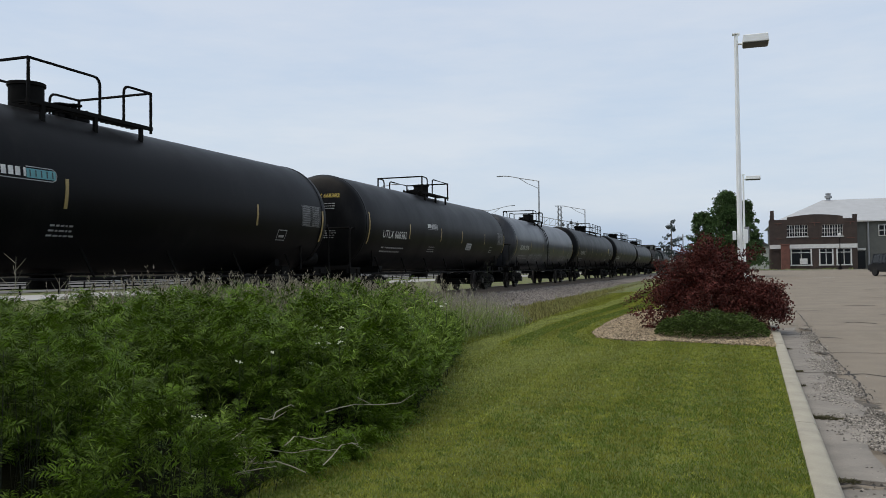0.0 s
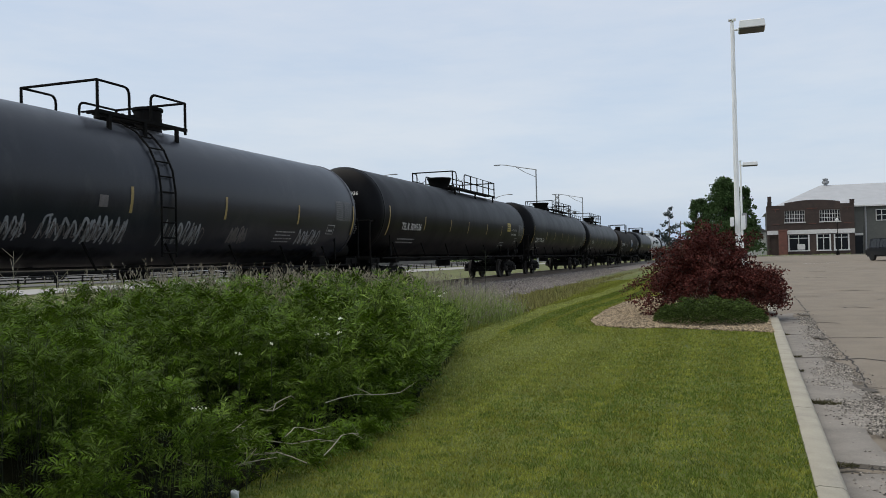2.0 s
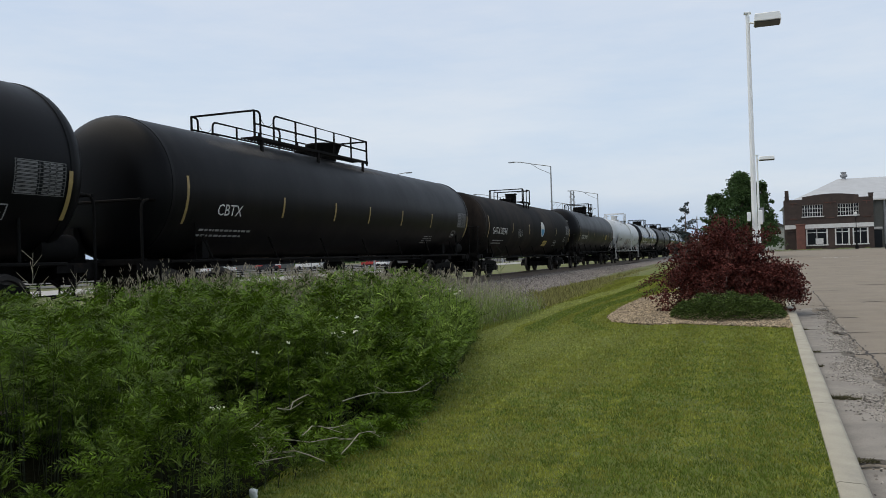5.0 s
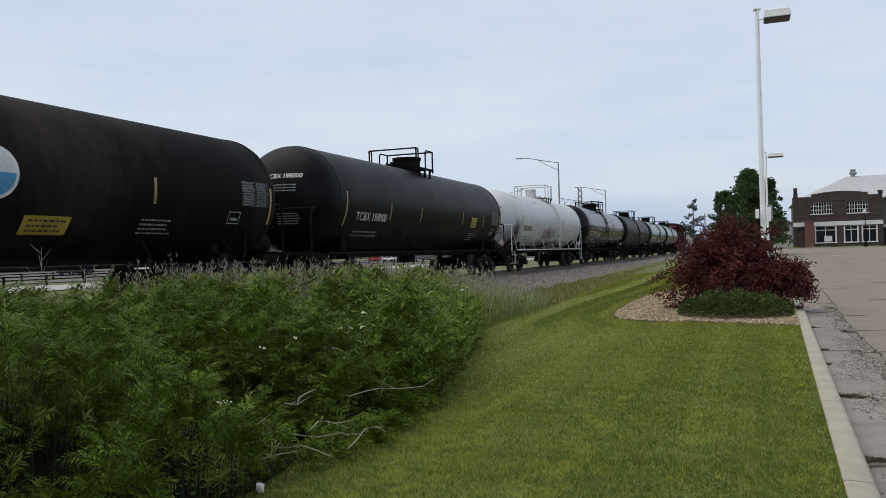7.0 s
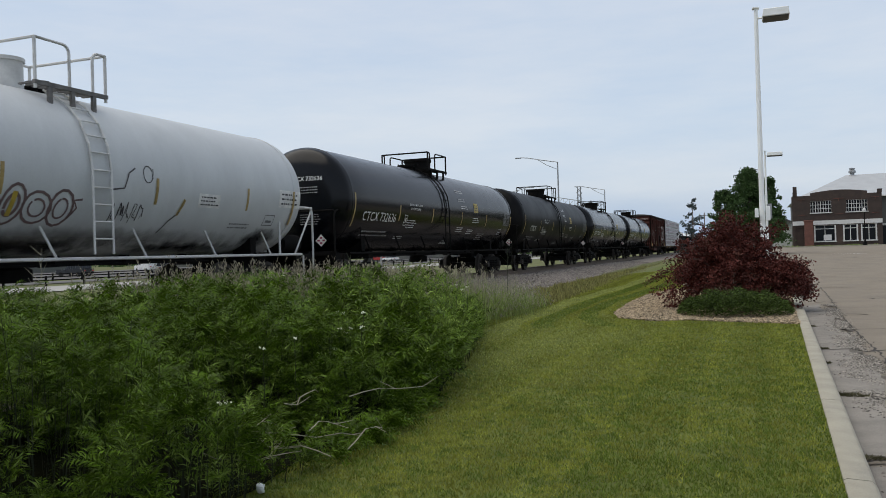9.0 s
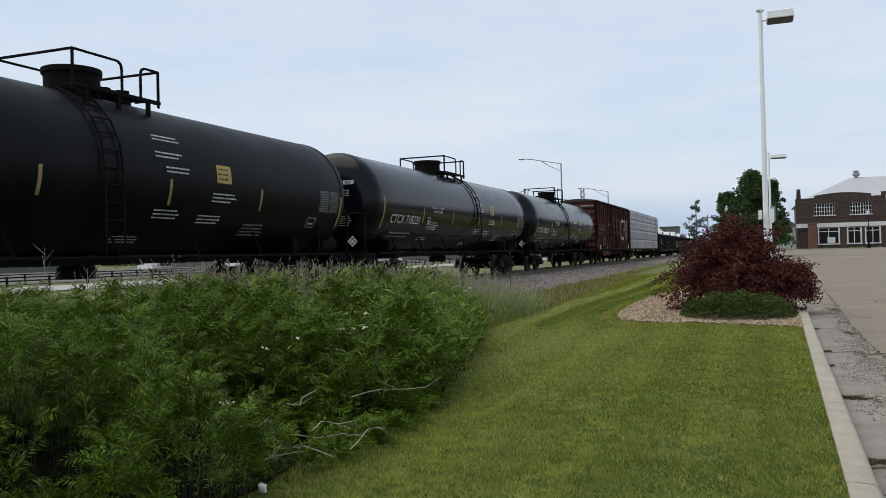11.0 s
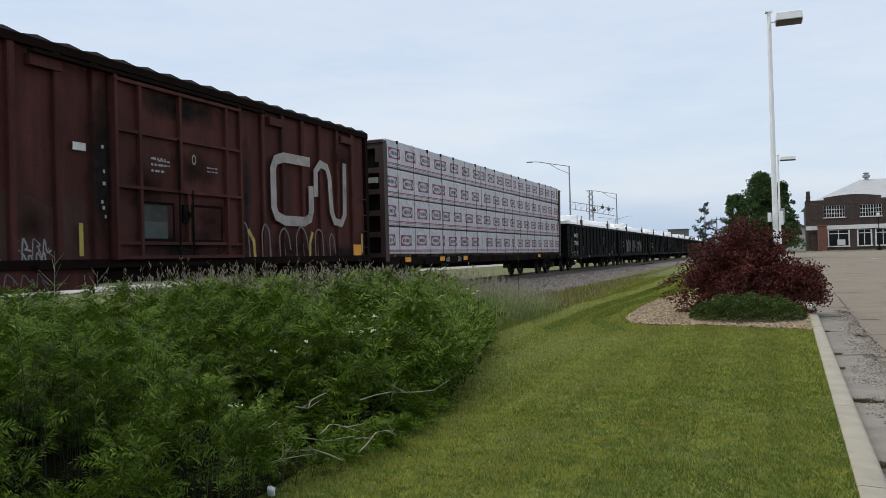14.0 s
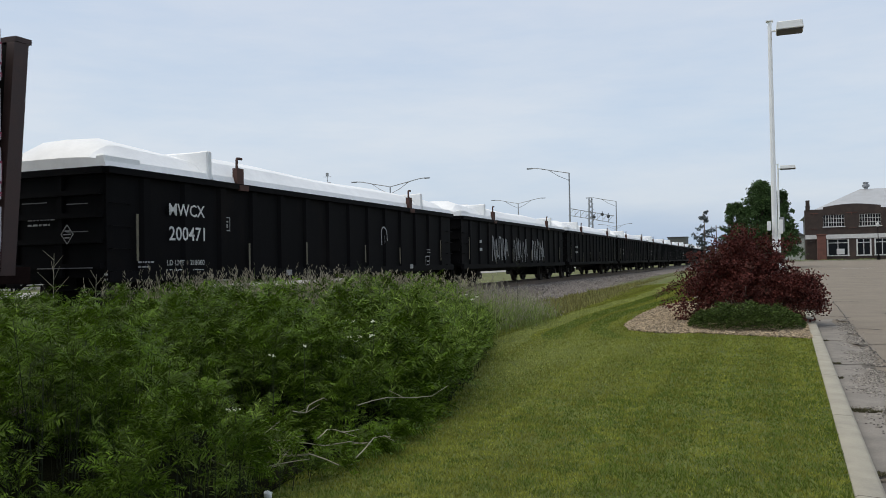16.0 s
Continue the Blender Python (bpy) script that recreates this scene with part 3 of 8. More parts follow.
def notice(tank, y, z, rad, zc, w, h, ink, label, seed):
    bm = bmesh.new()
    put_rect(bm, 0, 0, w, h)
    board = part("notice", bend(bm, rad, y, z, zc), ink, tank, label)
    bm = small_print(3, w * 0.8, h * 0.14, seed)
    for q in bm.verts:
        q.co.y += h * 0.26
    part("small_print", bend(bm, rad, y, z, zc, 0.013), MARK_DARK, board)


def stain(tank, y, z, rad, zc, w, h, ink, label="dark smear of soot and painted shade"):
    """A smear with a ragged soft outline laid on the flank."""
    bm = bmesh.new()
    put_rect(bm, 0, 0, w, h)
    bmesh.ops.subdivide_edges(bm, edges=bm.edges[:], cuts=3, use_grid_fill=True)
    part("smear", bend(bm, rad, y, z, zc, 0.005), ink, tank, label)


def wall_stain(car, x, y, z, w, h, ink, label="dark soft-edged smear"):
    """A smear on an upright side."""
    bm = bmesh.new()
    put_rect(bm, 0, 0, w, h)
    part("smear", stand(bm, x, y, z), ink, car, label)


def smear_material(name, colour, amount):
    m = surface(name, colour, 0.85, vary=0.3, scale=3, fine=30, bump=0, spec=0.05)
    n, l = m.node_tree.nodes, m.node_tree.links
    b, out = n["Principled BSDF"], n["Material Output"]
    co, mp, ln, no, ad, mr = n.new("ShaderNodeTexCoord"), n.new("ShaderNodeMapping"), n.new("ShaderNodeVectorMath"), n.new("ShaderNodeTexNoise"), n.new("ShaderNodeMath"), n.new("ShaderNodeMapRange")
    mp.inputs["Location"].default_value, mp.inputs["Scale"].default_value = (0, -1, -1), (0, 2, 2)
    ln.operation = "LENGTH"
    no.inputs["Scale"].default_value, no.inputs["Detail"].default_value = 3.5, 7
    ad.operation = "MULTIPLY_ADD"
    ad.inputs[1].default_value = 1.1
    l.new(co.outputs["Generated"], mp.inputs[0])
    l.new(mp.outputs[0], ln.inputs[0])
    l.new(co.outputs["Object"], no.inputs["Vector"])
    l.new(no.outputs[0], ad.inputs[0])
    l.new(ln.outputs["Value"], ad.inputs[2])
    mr.inputs[1].default_value, mr.inputs[2].default_value = 0.6, 1.42
    mr.inputs[3].default_value, mr.inputs[4].default_value = amount, 0.0
    l.new(ad.outputs[0], mr.inputs[0])
    l.new(mr.outputs[0], b.inputs["Alpha"])
    return m


SMEAR = smear_material("soot_and_shade_smear", (0.018, 0.016, 0.015), 0.92)
SMEAR_TAN = smear_material("tan_smear", (0.34, 0.28, 0.20), 0.22)
SMEAR_GREY = smear_material("dust_and_shade_smear", (0.16, 0.15, 0.14), 0.6)


def diamond(bm, u, v, size):
    bm.faces.new([bm.verts.new((u + a * size, v + b * size, 0)) for a, b in ((0, -1), (1, 0), (0, 1), (-1, 0))])


def placard(car, x, y, z, end=False):
    bm = bmesh.new()
    diamond(bm, 0, 0, 0.17)
    board = part("placard", (face_end if end else stand)(bm, x, y, z), MARK_WHITE, car, "white and red hazard diamond")
    bm = bmesh.new()
    for du, dv in ((0, 0.075), (0, -0.075), (-0.08, 0.0), (0.08, 0.0)):
        put_rect(bm, du, dv, 0.08, 0.05)
    (face_end if end else stand)(bm, x if end else x + 0.004, y - 0.004 if end else y, z)
    part("print", bm, MARK_RED, board)


# ---- the train, from its head ----
def refl(ys, z=2.95, h=0.5, first=None):
    out = [(y, z - RAIL_Z, h) for y in ys]
    if first:
        out.append((first, z - RAIL_Z - 0.02, 1.0))
    return out


def build_train():
    # two tank cars with a pale product plate on the flank
    car, tank, mid, zc, rad = tank_car(2.4, 20.28, BLACK, "black railway tank car with pale stencils, dusty top", dome="cup", dome_at=11.45, low=0.93, rad=1.505, rails=(10.61, 12.27, 12.91, 13.70), rail_h=0.73, mark="UTLX", mark_at=5.6,
                                       reflectors=refl((8.0, 10.86, 16.77), first=4.0), seed=1, frame_back=2.68, bulge=0.5)
    trade_badge(tank, 10.07 - mid, rad, zc, TEAL)
    part("small_print", bend(small_print(3, 0.62, 0.05, 301), rad, 10.94 - mid, 1.80, zc), MARK_GREY, tank)
    car, tank, mid, zc, rad = tank_car(22.05, 39.3, BLACK, "black railway tank car with yellowish head stencils", dome="cup", dome_at=31.64, low=0.93, rad=1.535, rails=(29.33, 29.92, 30.49, 32.37), rail_h=0.61, mark="UTLX 668382", mark_at=25.2,
                                       reflectors=refl((26.5, 29.8, 32.42, 35.74), first=23.1), seed=2, frame_back=2.73)
    head_mark(tank, mid, 21.6, rad, zc, "UTLX 668382", MARK_YELLOW, up=0.26)
    trade_badge(tank, 28.8 - mid, rad, zc, MARK_GREY)
    part("small_print", bend(small_print(3, 0.62, 0.05, 302), rad, 28.97 - mid, 1.85, zc), MARK_GREY, tank)
    notice(tank, 33.5 - mid, 1.96, rad, zc, 0.72, 0.30, MARK_GREY, "pale notice plate", 205)
    # grey one with sprayed scrawls
    car, tank, mid, zc, rad = tank_car(40.9, 58.3, GREY_TANK, "faded grey-black tank car with sprayed scrawls low on its flank", dome="cup", dome_at=50.78, low=0.93, rad=1.505, rails=(48.23, 49.10, 49.74, 50.86), rail_h=0.59, mark="ADMX 25796", mark_at=43.7,
                                       mark_z=2.75 - RAIL_Z, reflectors=refl((45.2, 48.45, 51.51, 54.78), first=41.9, z=2.85), seed=3, ladder_at=-0.5)
    head_mark(tank, mid, 40.9, rad, zc, "ADMX 25796", MARK_WHITE)
    for k, (y, w, h) in enumerate(((45.7, 0.9, 0.5), (47.1, 1.3, 0.5), (48.0, 1.0, 0.58), (50.2, 1.3, 0.62), (52.25, 0.7, 0.45), (55.6, 1.2, 0.5))):
        part("scrawl", bend(tag_strokes(20 + k, w, h, 0.045, 6), rad, y - mid, 1.66, zc), SPRAY if k != 4 else DULL_GREY, tank, "sprayed pale scrawl")
        part("scrawl", bend(tag_strokes(320 + k, w * 1.1, h * 0.7, 0.02, 8), rad, y - mid, 1.62, zc, 0.011), DULL_GREY, tank, "thin sprayed scrawl")
    bm = bmesh.new()
    put_rect(bm, 0, 0, 0.22, 0.22)
    part("notice", bend(bm, rad, 47.72 - mid, 2.17, zc), DULL_GREY, tank, "small worn pale square")
    # dark bands put the shade of the underside into the lower flank's colour
    for y, w in ((45.5, 9.0), (53.5, 9.0)):
        stain(tank, y - mid, 1.22, rad, zc, w, 0.5, SMEAR)
    # long cars with a bowl-shaped housing and two railings
    car, tank, mid, zc, rad = tank_car(59.6, 80.0, BLACK, "long black tank car with bowl-shaped valve housing", dome="bowl", dome_at=70.18, rad=1.5, rails=(69.29, 69.82, 70.95, 75.95), rail_h=0.69, long_deck=True, mark="TILX 304936", mark_at=63.0,
                                       reflectors=refl((64.3, 67.3, 69.7, 72.6, 75.2), first=60.9), seed=4)
    head_mark(tank, mid, 59.6, rad, zc, "TILX 304936", MARK_WHITE)
    part("lettering", bend(letters("NON-ODORIZED", 0.15), rad, 77.75 - mid, 2.42, zc), MARK_GREY, tank)
    part("small_print", bend(small_print(1, 1.0, 0.12, 208), rad, 77.75 - mid, 2.2, zc), MARK_GREY, tank)
    notice(tank, 76.6 - mid, 2.55, rad, zc, 0.62, 0.42, MARK_YELLOW, "yellow notice plate", 201)
    car, tank, mid, zc, rad = tank_car(81.6, 100.6, BLACK, "long black tank car with bowl-shaped valve housing", dome="bowl", dome_at=91.22, rad=1.56, rails=(90.66, 91.31, 91.91, 97.66), rail_h=0.60, long_deck=True, mark="CBTX 781176", mark_at=84.25, mark_z=2.62 - RAIL_Z, mark_size=0.40,
                                       reflectors=refl((85.9, 88.4, 90.8, 93.1, 95.5), first=82.3), seed=5)
    head_mark(tank, mid, 81.6, rad, zc, "CBTX 781176", MARK_WHITE)
    car, tank, mid, zc, rad = tank_car(102.2, 121.5, BLACK, "long black tank car with bowl-shaped valve housing", dome="bowl", dome_at=112.01, rad=1.48, rails=(106.83, 107.09, 107.70, 113.13), rail_h=0.66, long_deck=True, mark="CBTX", mark_at=105.0,
                                       reflectors=refl((107.2, 109.9, 112.1, 114.6, 117.3), first=103.5), seed=6)
    for y, z, w, h in ((106.5, 3.7, 5.0, 0.6), (112.5, 3.8, 5.0, 0.5)):
        stain(tank, y - mid, z, rad, zc, w, h, SMEAR_GREY, "grey smear of dust and painted shading")
    # dusty car with a round blue and white emblem
    car, tank, mid, zc, rad = tank_car(123.1, 142.4, BLACK_BROWN, "dusty black tank car with a round blue and white emblem", dome="cup", dome_at=133.5, low=0.95, rad=1.465, rails=(132.47, 132.72, 133.34, 134.05), rail_h=0.70, mark="GATX 30294", mark_at=126.2,
                                       mark_z=2.75 - RAIL_Z, reflectors=refl((128.4, 131.7, 134.4, 138.2), first=124.4), seed=7, mark_size=0.44)
    disc(tank, 134.7 - mid, 2.40, rad, zc)
    notice(tank, 135.8 - mid, 1.62, rad, zc, 0.95, 0.36, MARK_YELLOW, "yellow notice plate", 202)
    part("scrawl", bend(tag_strokes(31, 0.9, 0.42, 0.03, 4), rad, 129.9 - mid, 2.1, zc), MARK_GREY, tank, "sprayed pale scrawl")
    # plain black car
    car, tank, mid, zc, rad = tank_car(144.2, 161.5, BLACK, "plain black tank car with white stencils", dome="drum", dome_at=153.8, rad=1.5, rails=(152.50, 152.69, 153.37, 154.08), rail_h=0.69, mark="TCBX 198000", mark_at=147.7,
                                       mark_z=2.75 - RAIL_Z, reflectors=refl((149.0, 151.5, 155.8, 158.4), first=146.0), seed=8, head=1.15, bulge=0.9)
    head_mark(tank, mid, 144.15, rad, zc, "TCBX 198000", MARK_WHITE)
    notice(tank, 157.2 - mid, 2.22, rad, zc, 0.62, 0.40, MARK_YELLOW, "yellow notice plate", 203)
    # white car
    car, tank, mid, zc, rad = tank_car(163.2, 179.8, WHITE_TANK, "weathered white tank car with black stencils and pale pipe railings", dome="cup", dome_at=172.1, rad=1.48, rails=(171.89, 172.63, 173.17, 173.48), rail_h=0.76, mark="TEIX 30124", mark_at=165.9,
                                       mark_z=2.78 - RAIL_Z, mark_ink=MARK_DARK, reflectors=refl((167.85, 170.72, 174.17, 177.17), first=164.72), seed=9, pipe=PALE_PIPE, rail_ink=PALE_PIPE,
                                       ladder_at=0.86, head=1.0, bulge=0.9, mark_bold=0.006)
    head_mark(tank, mid, 162.8, rad, zc, "TEIX 30124", MARK_DARK, 0.155)
    part("scrawl", bend(ring_strokes(41, 2.9, 0.62, 0.05, 6), rad, 170.75 - mid, 1.9, zc), SPRAY_BROWN, tank, "sprayed dull brown scrawl")
    part("scrawl", bend(ring_strokes(45, 0.26, 0.32, 0.022, 1), rad, 173.9 - mid, 2.64, zc), SPRAY_DARK, tank, "sprayed dark scrawl")
    part("scrawl", bend(tag_strokes(42, 0.85, 0.42, 0.022, 5), rad, 173.5 - mid, 1.93, zc), SPRAY_DARK, tank, "sprayed dark scrawl")
    for y, z, pts, w, ink in ((173.3, 2.5, [(-0.3, -0.2), (0.0, -0.16), (0.1, 0.12), (0.26, 0.22)], 0.03, SPRAY_DARK), (174.75, 1.8, [(-0.2, -0.3), (-0.05, 0.0), (0.18, 0.2)], 0.03, SPRAY_DARK), (174.94, 2.05, [(-0.07, -0.16), (0.07, 0.18)], 0.07, REFLECT), (170.97, 1.95, [(0.0, -0.2), (0.04, 0.22)], 0.09, MARK_YELLOW), (167.35, 2.0, [(-0.1, -0.2), (0.0, 0.0), (0.06, 0.16)], 0.06, REFLECT), (168.5, 1.95, [(-0.1, -0.06), (0.1, 0.08)], 0.09, SPRAY_BROWN)):
        bm = bmesh.new()
        put_ribbon(bm, pts, w)
        part("scrawl", bend(bm, rad, y - mid, z, zc, 0.011), ink, tank, "short sprayed streak")
    notice(tank, 175.8 - mid, 2.23, rad, zc, 0.72, 0.29, MARK_WHITE, "white notice plate with dark print", 206)
    notice(tank, 178.93 - mid, 2.42, rad, zc, 0.95, 0.42, MARK_WHITE, "white test plate with dark print", 207)
    part("small_print", bend(small_print(2, 0.75, 0.05, 77), rad, 177.1 - mid, 1.79, zc), MARK_SOFT, tank)
    placard(car, 0.9, -8.85, 1.45, True)
    # soot round the leading head; the long low bands paint in the flank's shading
    for y, z, w, h, ink in ((163.95, 1.6, 1.5, 2.7, SMEAR), (164.2, 1.35, 2.0, 1.7, SMEAR), (164.3, 1.3, 1.6, 1.2, SMEAR), (165.2, 1.25, 3.2, 1.0, SMEAR), (169.5, 1.22, 9.0, 0.55, SMEAR), (171.5, 1.38, 15.0, 0.95, SMEAR_GREY), (168.2, 1.22, 4.2, 0.5, SMEAR), (171.5, 1.28, 4.6, 0.7, SMEAR), (175.6, 1.25, 4.4, 0.7, SMEAR), (178.2, 1.4, 1.6, 1.1, SMEAR),
                            (165.3, 3.75, 2.2, 0.5, SMEAR_TAN), (168.6, 3.6, 2.0, 0.4, SMEAR_TAN)):
        stain(tank, y - mid, z, rad, zc, w, h, ink, "tan scuff" if ink is SMEAR_TAN else "dark smear of soot and painted shade" if ink is SMEAR else "grey smear of dust and painted shading")
    # clean glossy black cars
    for k, (a, b, text) in enumerate(((181.4, 198.6, "CTCX 732636"), (200.1, 217.45, "CTCX"), (219.0, 236.2, "CTCX 718220"), (237.8, 254.5, "CTCX 718226"))):
        m = (a + b) / 2
        car, tank, mid, zc, rad = tank_car(a, b, BLACK if k == 1 else BLACK_GLOSS, "dull black tank car with white stencils, side ladder" if k == 1 else "clean glossy black tank car with white stencils, side ladder", dome="drum", dome_at=a + (9.42, 9.3, 8.37, 9.37)[k], rails=tuple(a + q for q in ((8.17, 8.37, 8.89, 10.06), (8.4, 9.6, 10.1, 10.6), (7.85, 9.16, 9.68, 10.09), (7.51, 7.76, 8.39, 9.78))[k]), rail_h=0.62, mark=text, mark_at=a + (2.4 if k == 3 else 2.75),
                                           mark_z=2.77 - RAIL_Z, reflectors=refl((a + 4.2, a + 7.1, a + 10.2, a + 13.3), first=a + 1.0), seed=10 + k, ladder_at=(8.3, 8.6, 9.9, 8.2)[k] + a - m - 0.3,
                                           mark_size=0.40, rad=(1.52, 1.53, 1.54, 1.55)[k], bulge=0.5)
        head_mark(tank, mid, a, rad, zc, text, MARK_WHITE)
        for line, dz in (("THERMAL PROTECTION", 0.06), ("SYSTEM EQUIPPED", -0.07)):
            for bm in words(line, 0.105):
                part("lettering", bend(bm, rad, a + 5.5 - mid, 2.57 + dz, zc), MARK_WHITE, tank)
        for q, (dy, z, lines) in enumerate(((5.3, 2.12, 4), (4.85, 1.6, 2), (10.25, 3.40, 2), (10.2, 3.07, 2), (10.45, 2.80, 2), (10.25, 1.98, 3), (9.55, 1.48, 3), (11.9, 2.38, 3), (11.6, 1.92, 3))):
            part("small_print", bend(small_print(lines, 0.78, 0.042, 60 + 7 * k + q), rad, a + dy - mid, z, zc), MARK_WHITE, tank)
        bm = bmesh.new()
        put_frame(bm, 0, 0, 0.22, 0.34, 0.02)
        put_rect(bm, 0, 0.0, 0.09, 0.16)
        part("stencil", bend(bm, rad, a + 4.75 - mid, 2.12, zc), MARK_WHITE, tank)
        notice(tank, a + 11.88 - mid, 2.80, rad, zc, 0.5, 0.38, MARK_YELLOW, "yellow notice plate", 204)
        placard(car, 0.9, a + 0.2 - mid - 0.15, 1.45, True)
    boxcar(256.3, 272.4)
    lumber_car(273.6, 296.7)
    for k in range(9):
        gondola(298.2 + 18.0 * k, 315.2 + 18.0 * k, k)


def trade_badge(tank, y, rad, zc, ink):
    """A trade badge as plain shapes: pale blocks running into a round-ended tinted strip."""
    bm = bmesh.new()
    put_rect(bm, 0.25, 0, 0.60, 0.15)
    badge = part("badge", bend(bm, rad, y, 2.60, zc), ink, tank, "tinted badge strip with a pale outline")
    bm = bmesh.new()
    put_ribbon(bm, [(-0.56, -0.105), (0.48, -0.105), (0.55, -0.07), (0.57, 0.0), (0.55, 0.07), (0.48, 0.105), (-0.05, 0.105)], 0.016)
    part("outline", bend(bm, rad, y, 2.60, zc, 0.010), MARK_GREY, badge)
    for k in range(4):
        bm = bmesh.new()
        put_rect(bm, -0.49 + 0.135 * k, 0.01, 0.095 if k < 3 else 0.05, 0.14)
        part("print", bend(bm, rad, y, 2.60, zc, 0.012), MARK_WHITE, badge)
    for k in range(5):
        bm = bmesh.new()
        put_rect(bm, 0.02 + 0.115 * k, 0, 0.025, 0.11)
        part("print", bend(bm, rad, y, 2.60, zc, 0.013), MARK_DARK, badge)


TEAL = surface("teal_badge_paint", (0.10, 0.30, 0.33), 0.6, vary=0.2, scale=8, fine=40, bump=0.0)


def disc(tank, y, z, rad, zc):
    for name, r, ink, lift, half in (("emblem", 0.42, MARK_WHITE, 0.008, False), ("emblem_field", 0.36, BLUE, 0.013, True)):
        bm = bmesh.new()
        a0, n = (math.pi if half else 0.0), 28
        pts = [bm.verts.new((r * math.cos(a0 + k * (math.pi if half else math.tau) / n), r * math.sin(a0 + k * (math.pi if half else math.tau) / n), 0)) for k in range(n + (1 if half else 0))]
        bm.faces.new(pts)
        part(name, bend(bm, rad, y, z, zc, lift), ink, tank, "round emblem, white over blue")


BLUE = surface("emblem_blue", (0.05, 0.25, 0.45), 0.5, vary=0.15, scale=5, fine=40, bump=0.0)


# ---- boxcar ----
def boxcar(left, right):
    car, mid = new_car("boxcar", "oxide-red boxcar with ribbed sides, sliding door and large pale emblem", "boxcar", left, right, "mixed freight cars")
    L, half = right - left, (right - left) / 2
    W, z0, z1 = 1.42, 1.02, 4.60
    bm = bmesh.new()
    put_box(bm, 0, 0, (z0 + z1) / 2, 2 * W - 0.12, L - 0.12, z1 - z0)
    put_box(bm, 0, 0, 0.86, 0.5, L - 0.6, 0.34)
    body = part("body", bm, OXIDE, car)
    bm = bmesh.new()
    prof = [(-W - 0.02, z1 - 0.02), (-W - 0.02, z1 + 0.03), (-0.75, z1 + 0.13), (0, z1 + 0.17), (0.75, z1 + 0.13), (W + 0.02, z1 + 0.03), (W + 0.02, z1 - 0.02)]
    n = 26
    rows = []
    for k in range(n * 2 + 1):
        y = -half - 0.02 + (L + 0.04) * k / (2 * n)
        lift = 0.05 if k % 2 else 0.0
        rows.append([bm.verts.new((x, y, z + (lift if 0 < i < 6 else 0))) for i, (x, z) in enumerate(prof)])
    for a, b in zip(rows, rows[1:]):
        for i in range(6):
            bm.faces.new((a[i], a[i + 1], b[i + 1], b[i]))
    bm.faces.new(rows[0])
    bm.faces.new(rows[-1][::-1])
    part("roof", bm, ROOFDUST, car, "corrugated dusty roof")
    # side sheets between hat-section posts, both flanks
    door = (262.42 - mid, 266.14 - mid)
    posts = [p - mid for p in (257.05, 257.9, 258.75, 259.6, 260.43, 261.3, 262.1, 267.13, 267.97, 268.85, 269.70, 270.62, 271.46)]
    for s in (-1, 1):
        for p in posts:
            bm = bmesh.new()
            put_box(bm, s * (W - 0.02), p, (z0 + z1) / 2, 0.09, 0.13, z1 - z0 - 0.08)
            put_box(bm, s * (W + 0.028), p, (z0 + z1) / 2, 0.006, 0.085, z1 - z0 - 0.2)
            part("side_post", bm, OXIDE, car)
        bm = bmesh.new()
        put_box(bm, s * (W + 0.0), 0, z0 + 0.02, 0.10, L, 0.16)
        put_box(bm, s * (W + 0.0), 0, z1 - 0.06, 0.10, L, 0.14)
        for y in (-half + 0.08, half - 0.08):
            put_box(bm, s * (W - 0.02), y, (z0 + z1) / 2, 0.11, 0.16, z1 - z0)
        bx = [(-half + 0.5, 0.0), (door[0] - 3.4, 0.0), (door[0] - 2.8, -0.26), (door[1] + 0.4, -0.26), (door[1] + 1.4, 0.0), (half - 0.5, 0.0)]
        for a, b in zip(bx, bx[1:]):
            q = [bm.verts.new((s * W, a[0], z0)), bm.verts.new((s * W, b[0], z0)), bm.verts.new((s * W, b[0], z0 - 0.06 + b[1])), bm.verts.new((s * W, a[0], z0 - 0.06 + a[1]))]
            bm.faces.new(q)
        part("side_sill", bm, SILL, car)
        # sliding plug door
        bm = bmesh.new()
        dm, dw = (door[0] + door[1]) / 2, door[1] - door[0]
        put_box(bm, s * (W + 0.02), dm, (z0 + z1) / 2 - 0.03, 0.08, dw, z1 - z0 - 0.25)
        leaf = part("door", bm, OXIDE, car, "sliding plug door with cross ribs")
        for z, deep in ((1.14, 0.09), (1.40, 0.07), (2.40, 0.10), (3.40, 0.08), (4.28, 0.10)):
            bm = bmesh.new()
            put_box(bm, s * (W + 0.06 + deep / 2), dm, z, deep, dw - 0.06, 0.06)
            part("door_rib", bm, OXIDE, leaf)
        for y, za, zb in ((262.46, 1.1, 4.35), (263.05, 1.1, 4.3), (264.15, 2.4, 4.3), (265.61, 1.1, 4.3), (266.10, 1.1, 4.35), (264.35, 1.4, 2.4)):
            bm = bmesh.new()
            put_box(bm, s * (W + 0.105), y - mid, (za + zb) / 2, 0.09, 0.07, zb - za)
            part("door_rib", bm, OXIDE, leaf)
        # lower door panels with flat dark frames painted as shadow lines round them
        for y, w in ((263.55, 0.86), (265.0, 0.95)):
            bm = bmesh.new()
            put_frame(bm, 0, 0, w, 0.70, 0.05)
            part("panel_shadow_line", stand(bm, s * (W + 0.066), y - mid, 1.80), SILL, leaf)
        bm = bmesh.new()
        put_bar(bm, (s * (W + 0.16), 264.05 - mid, z0 + 0.15), (s * (W + 0.16), 264.05 - mid, 3.4), 0.018)
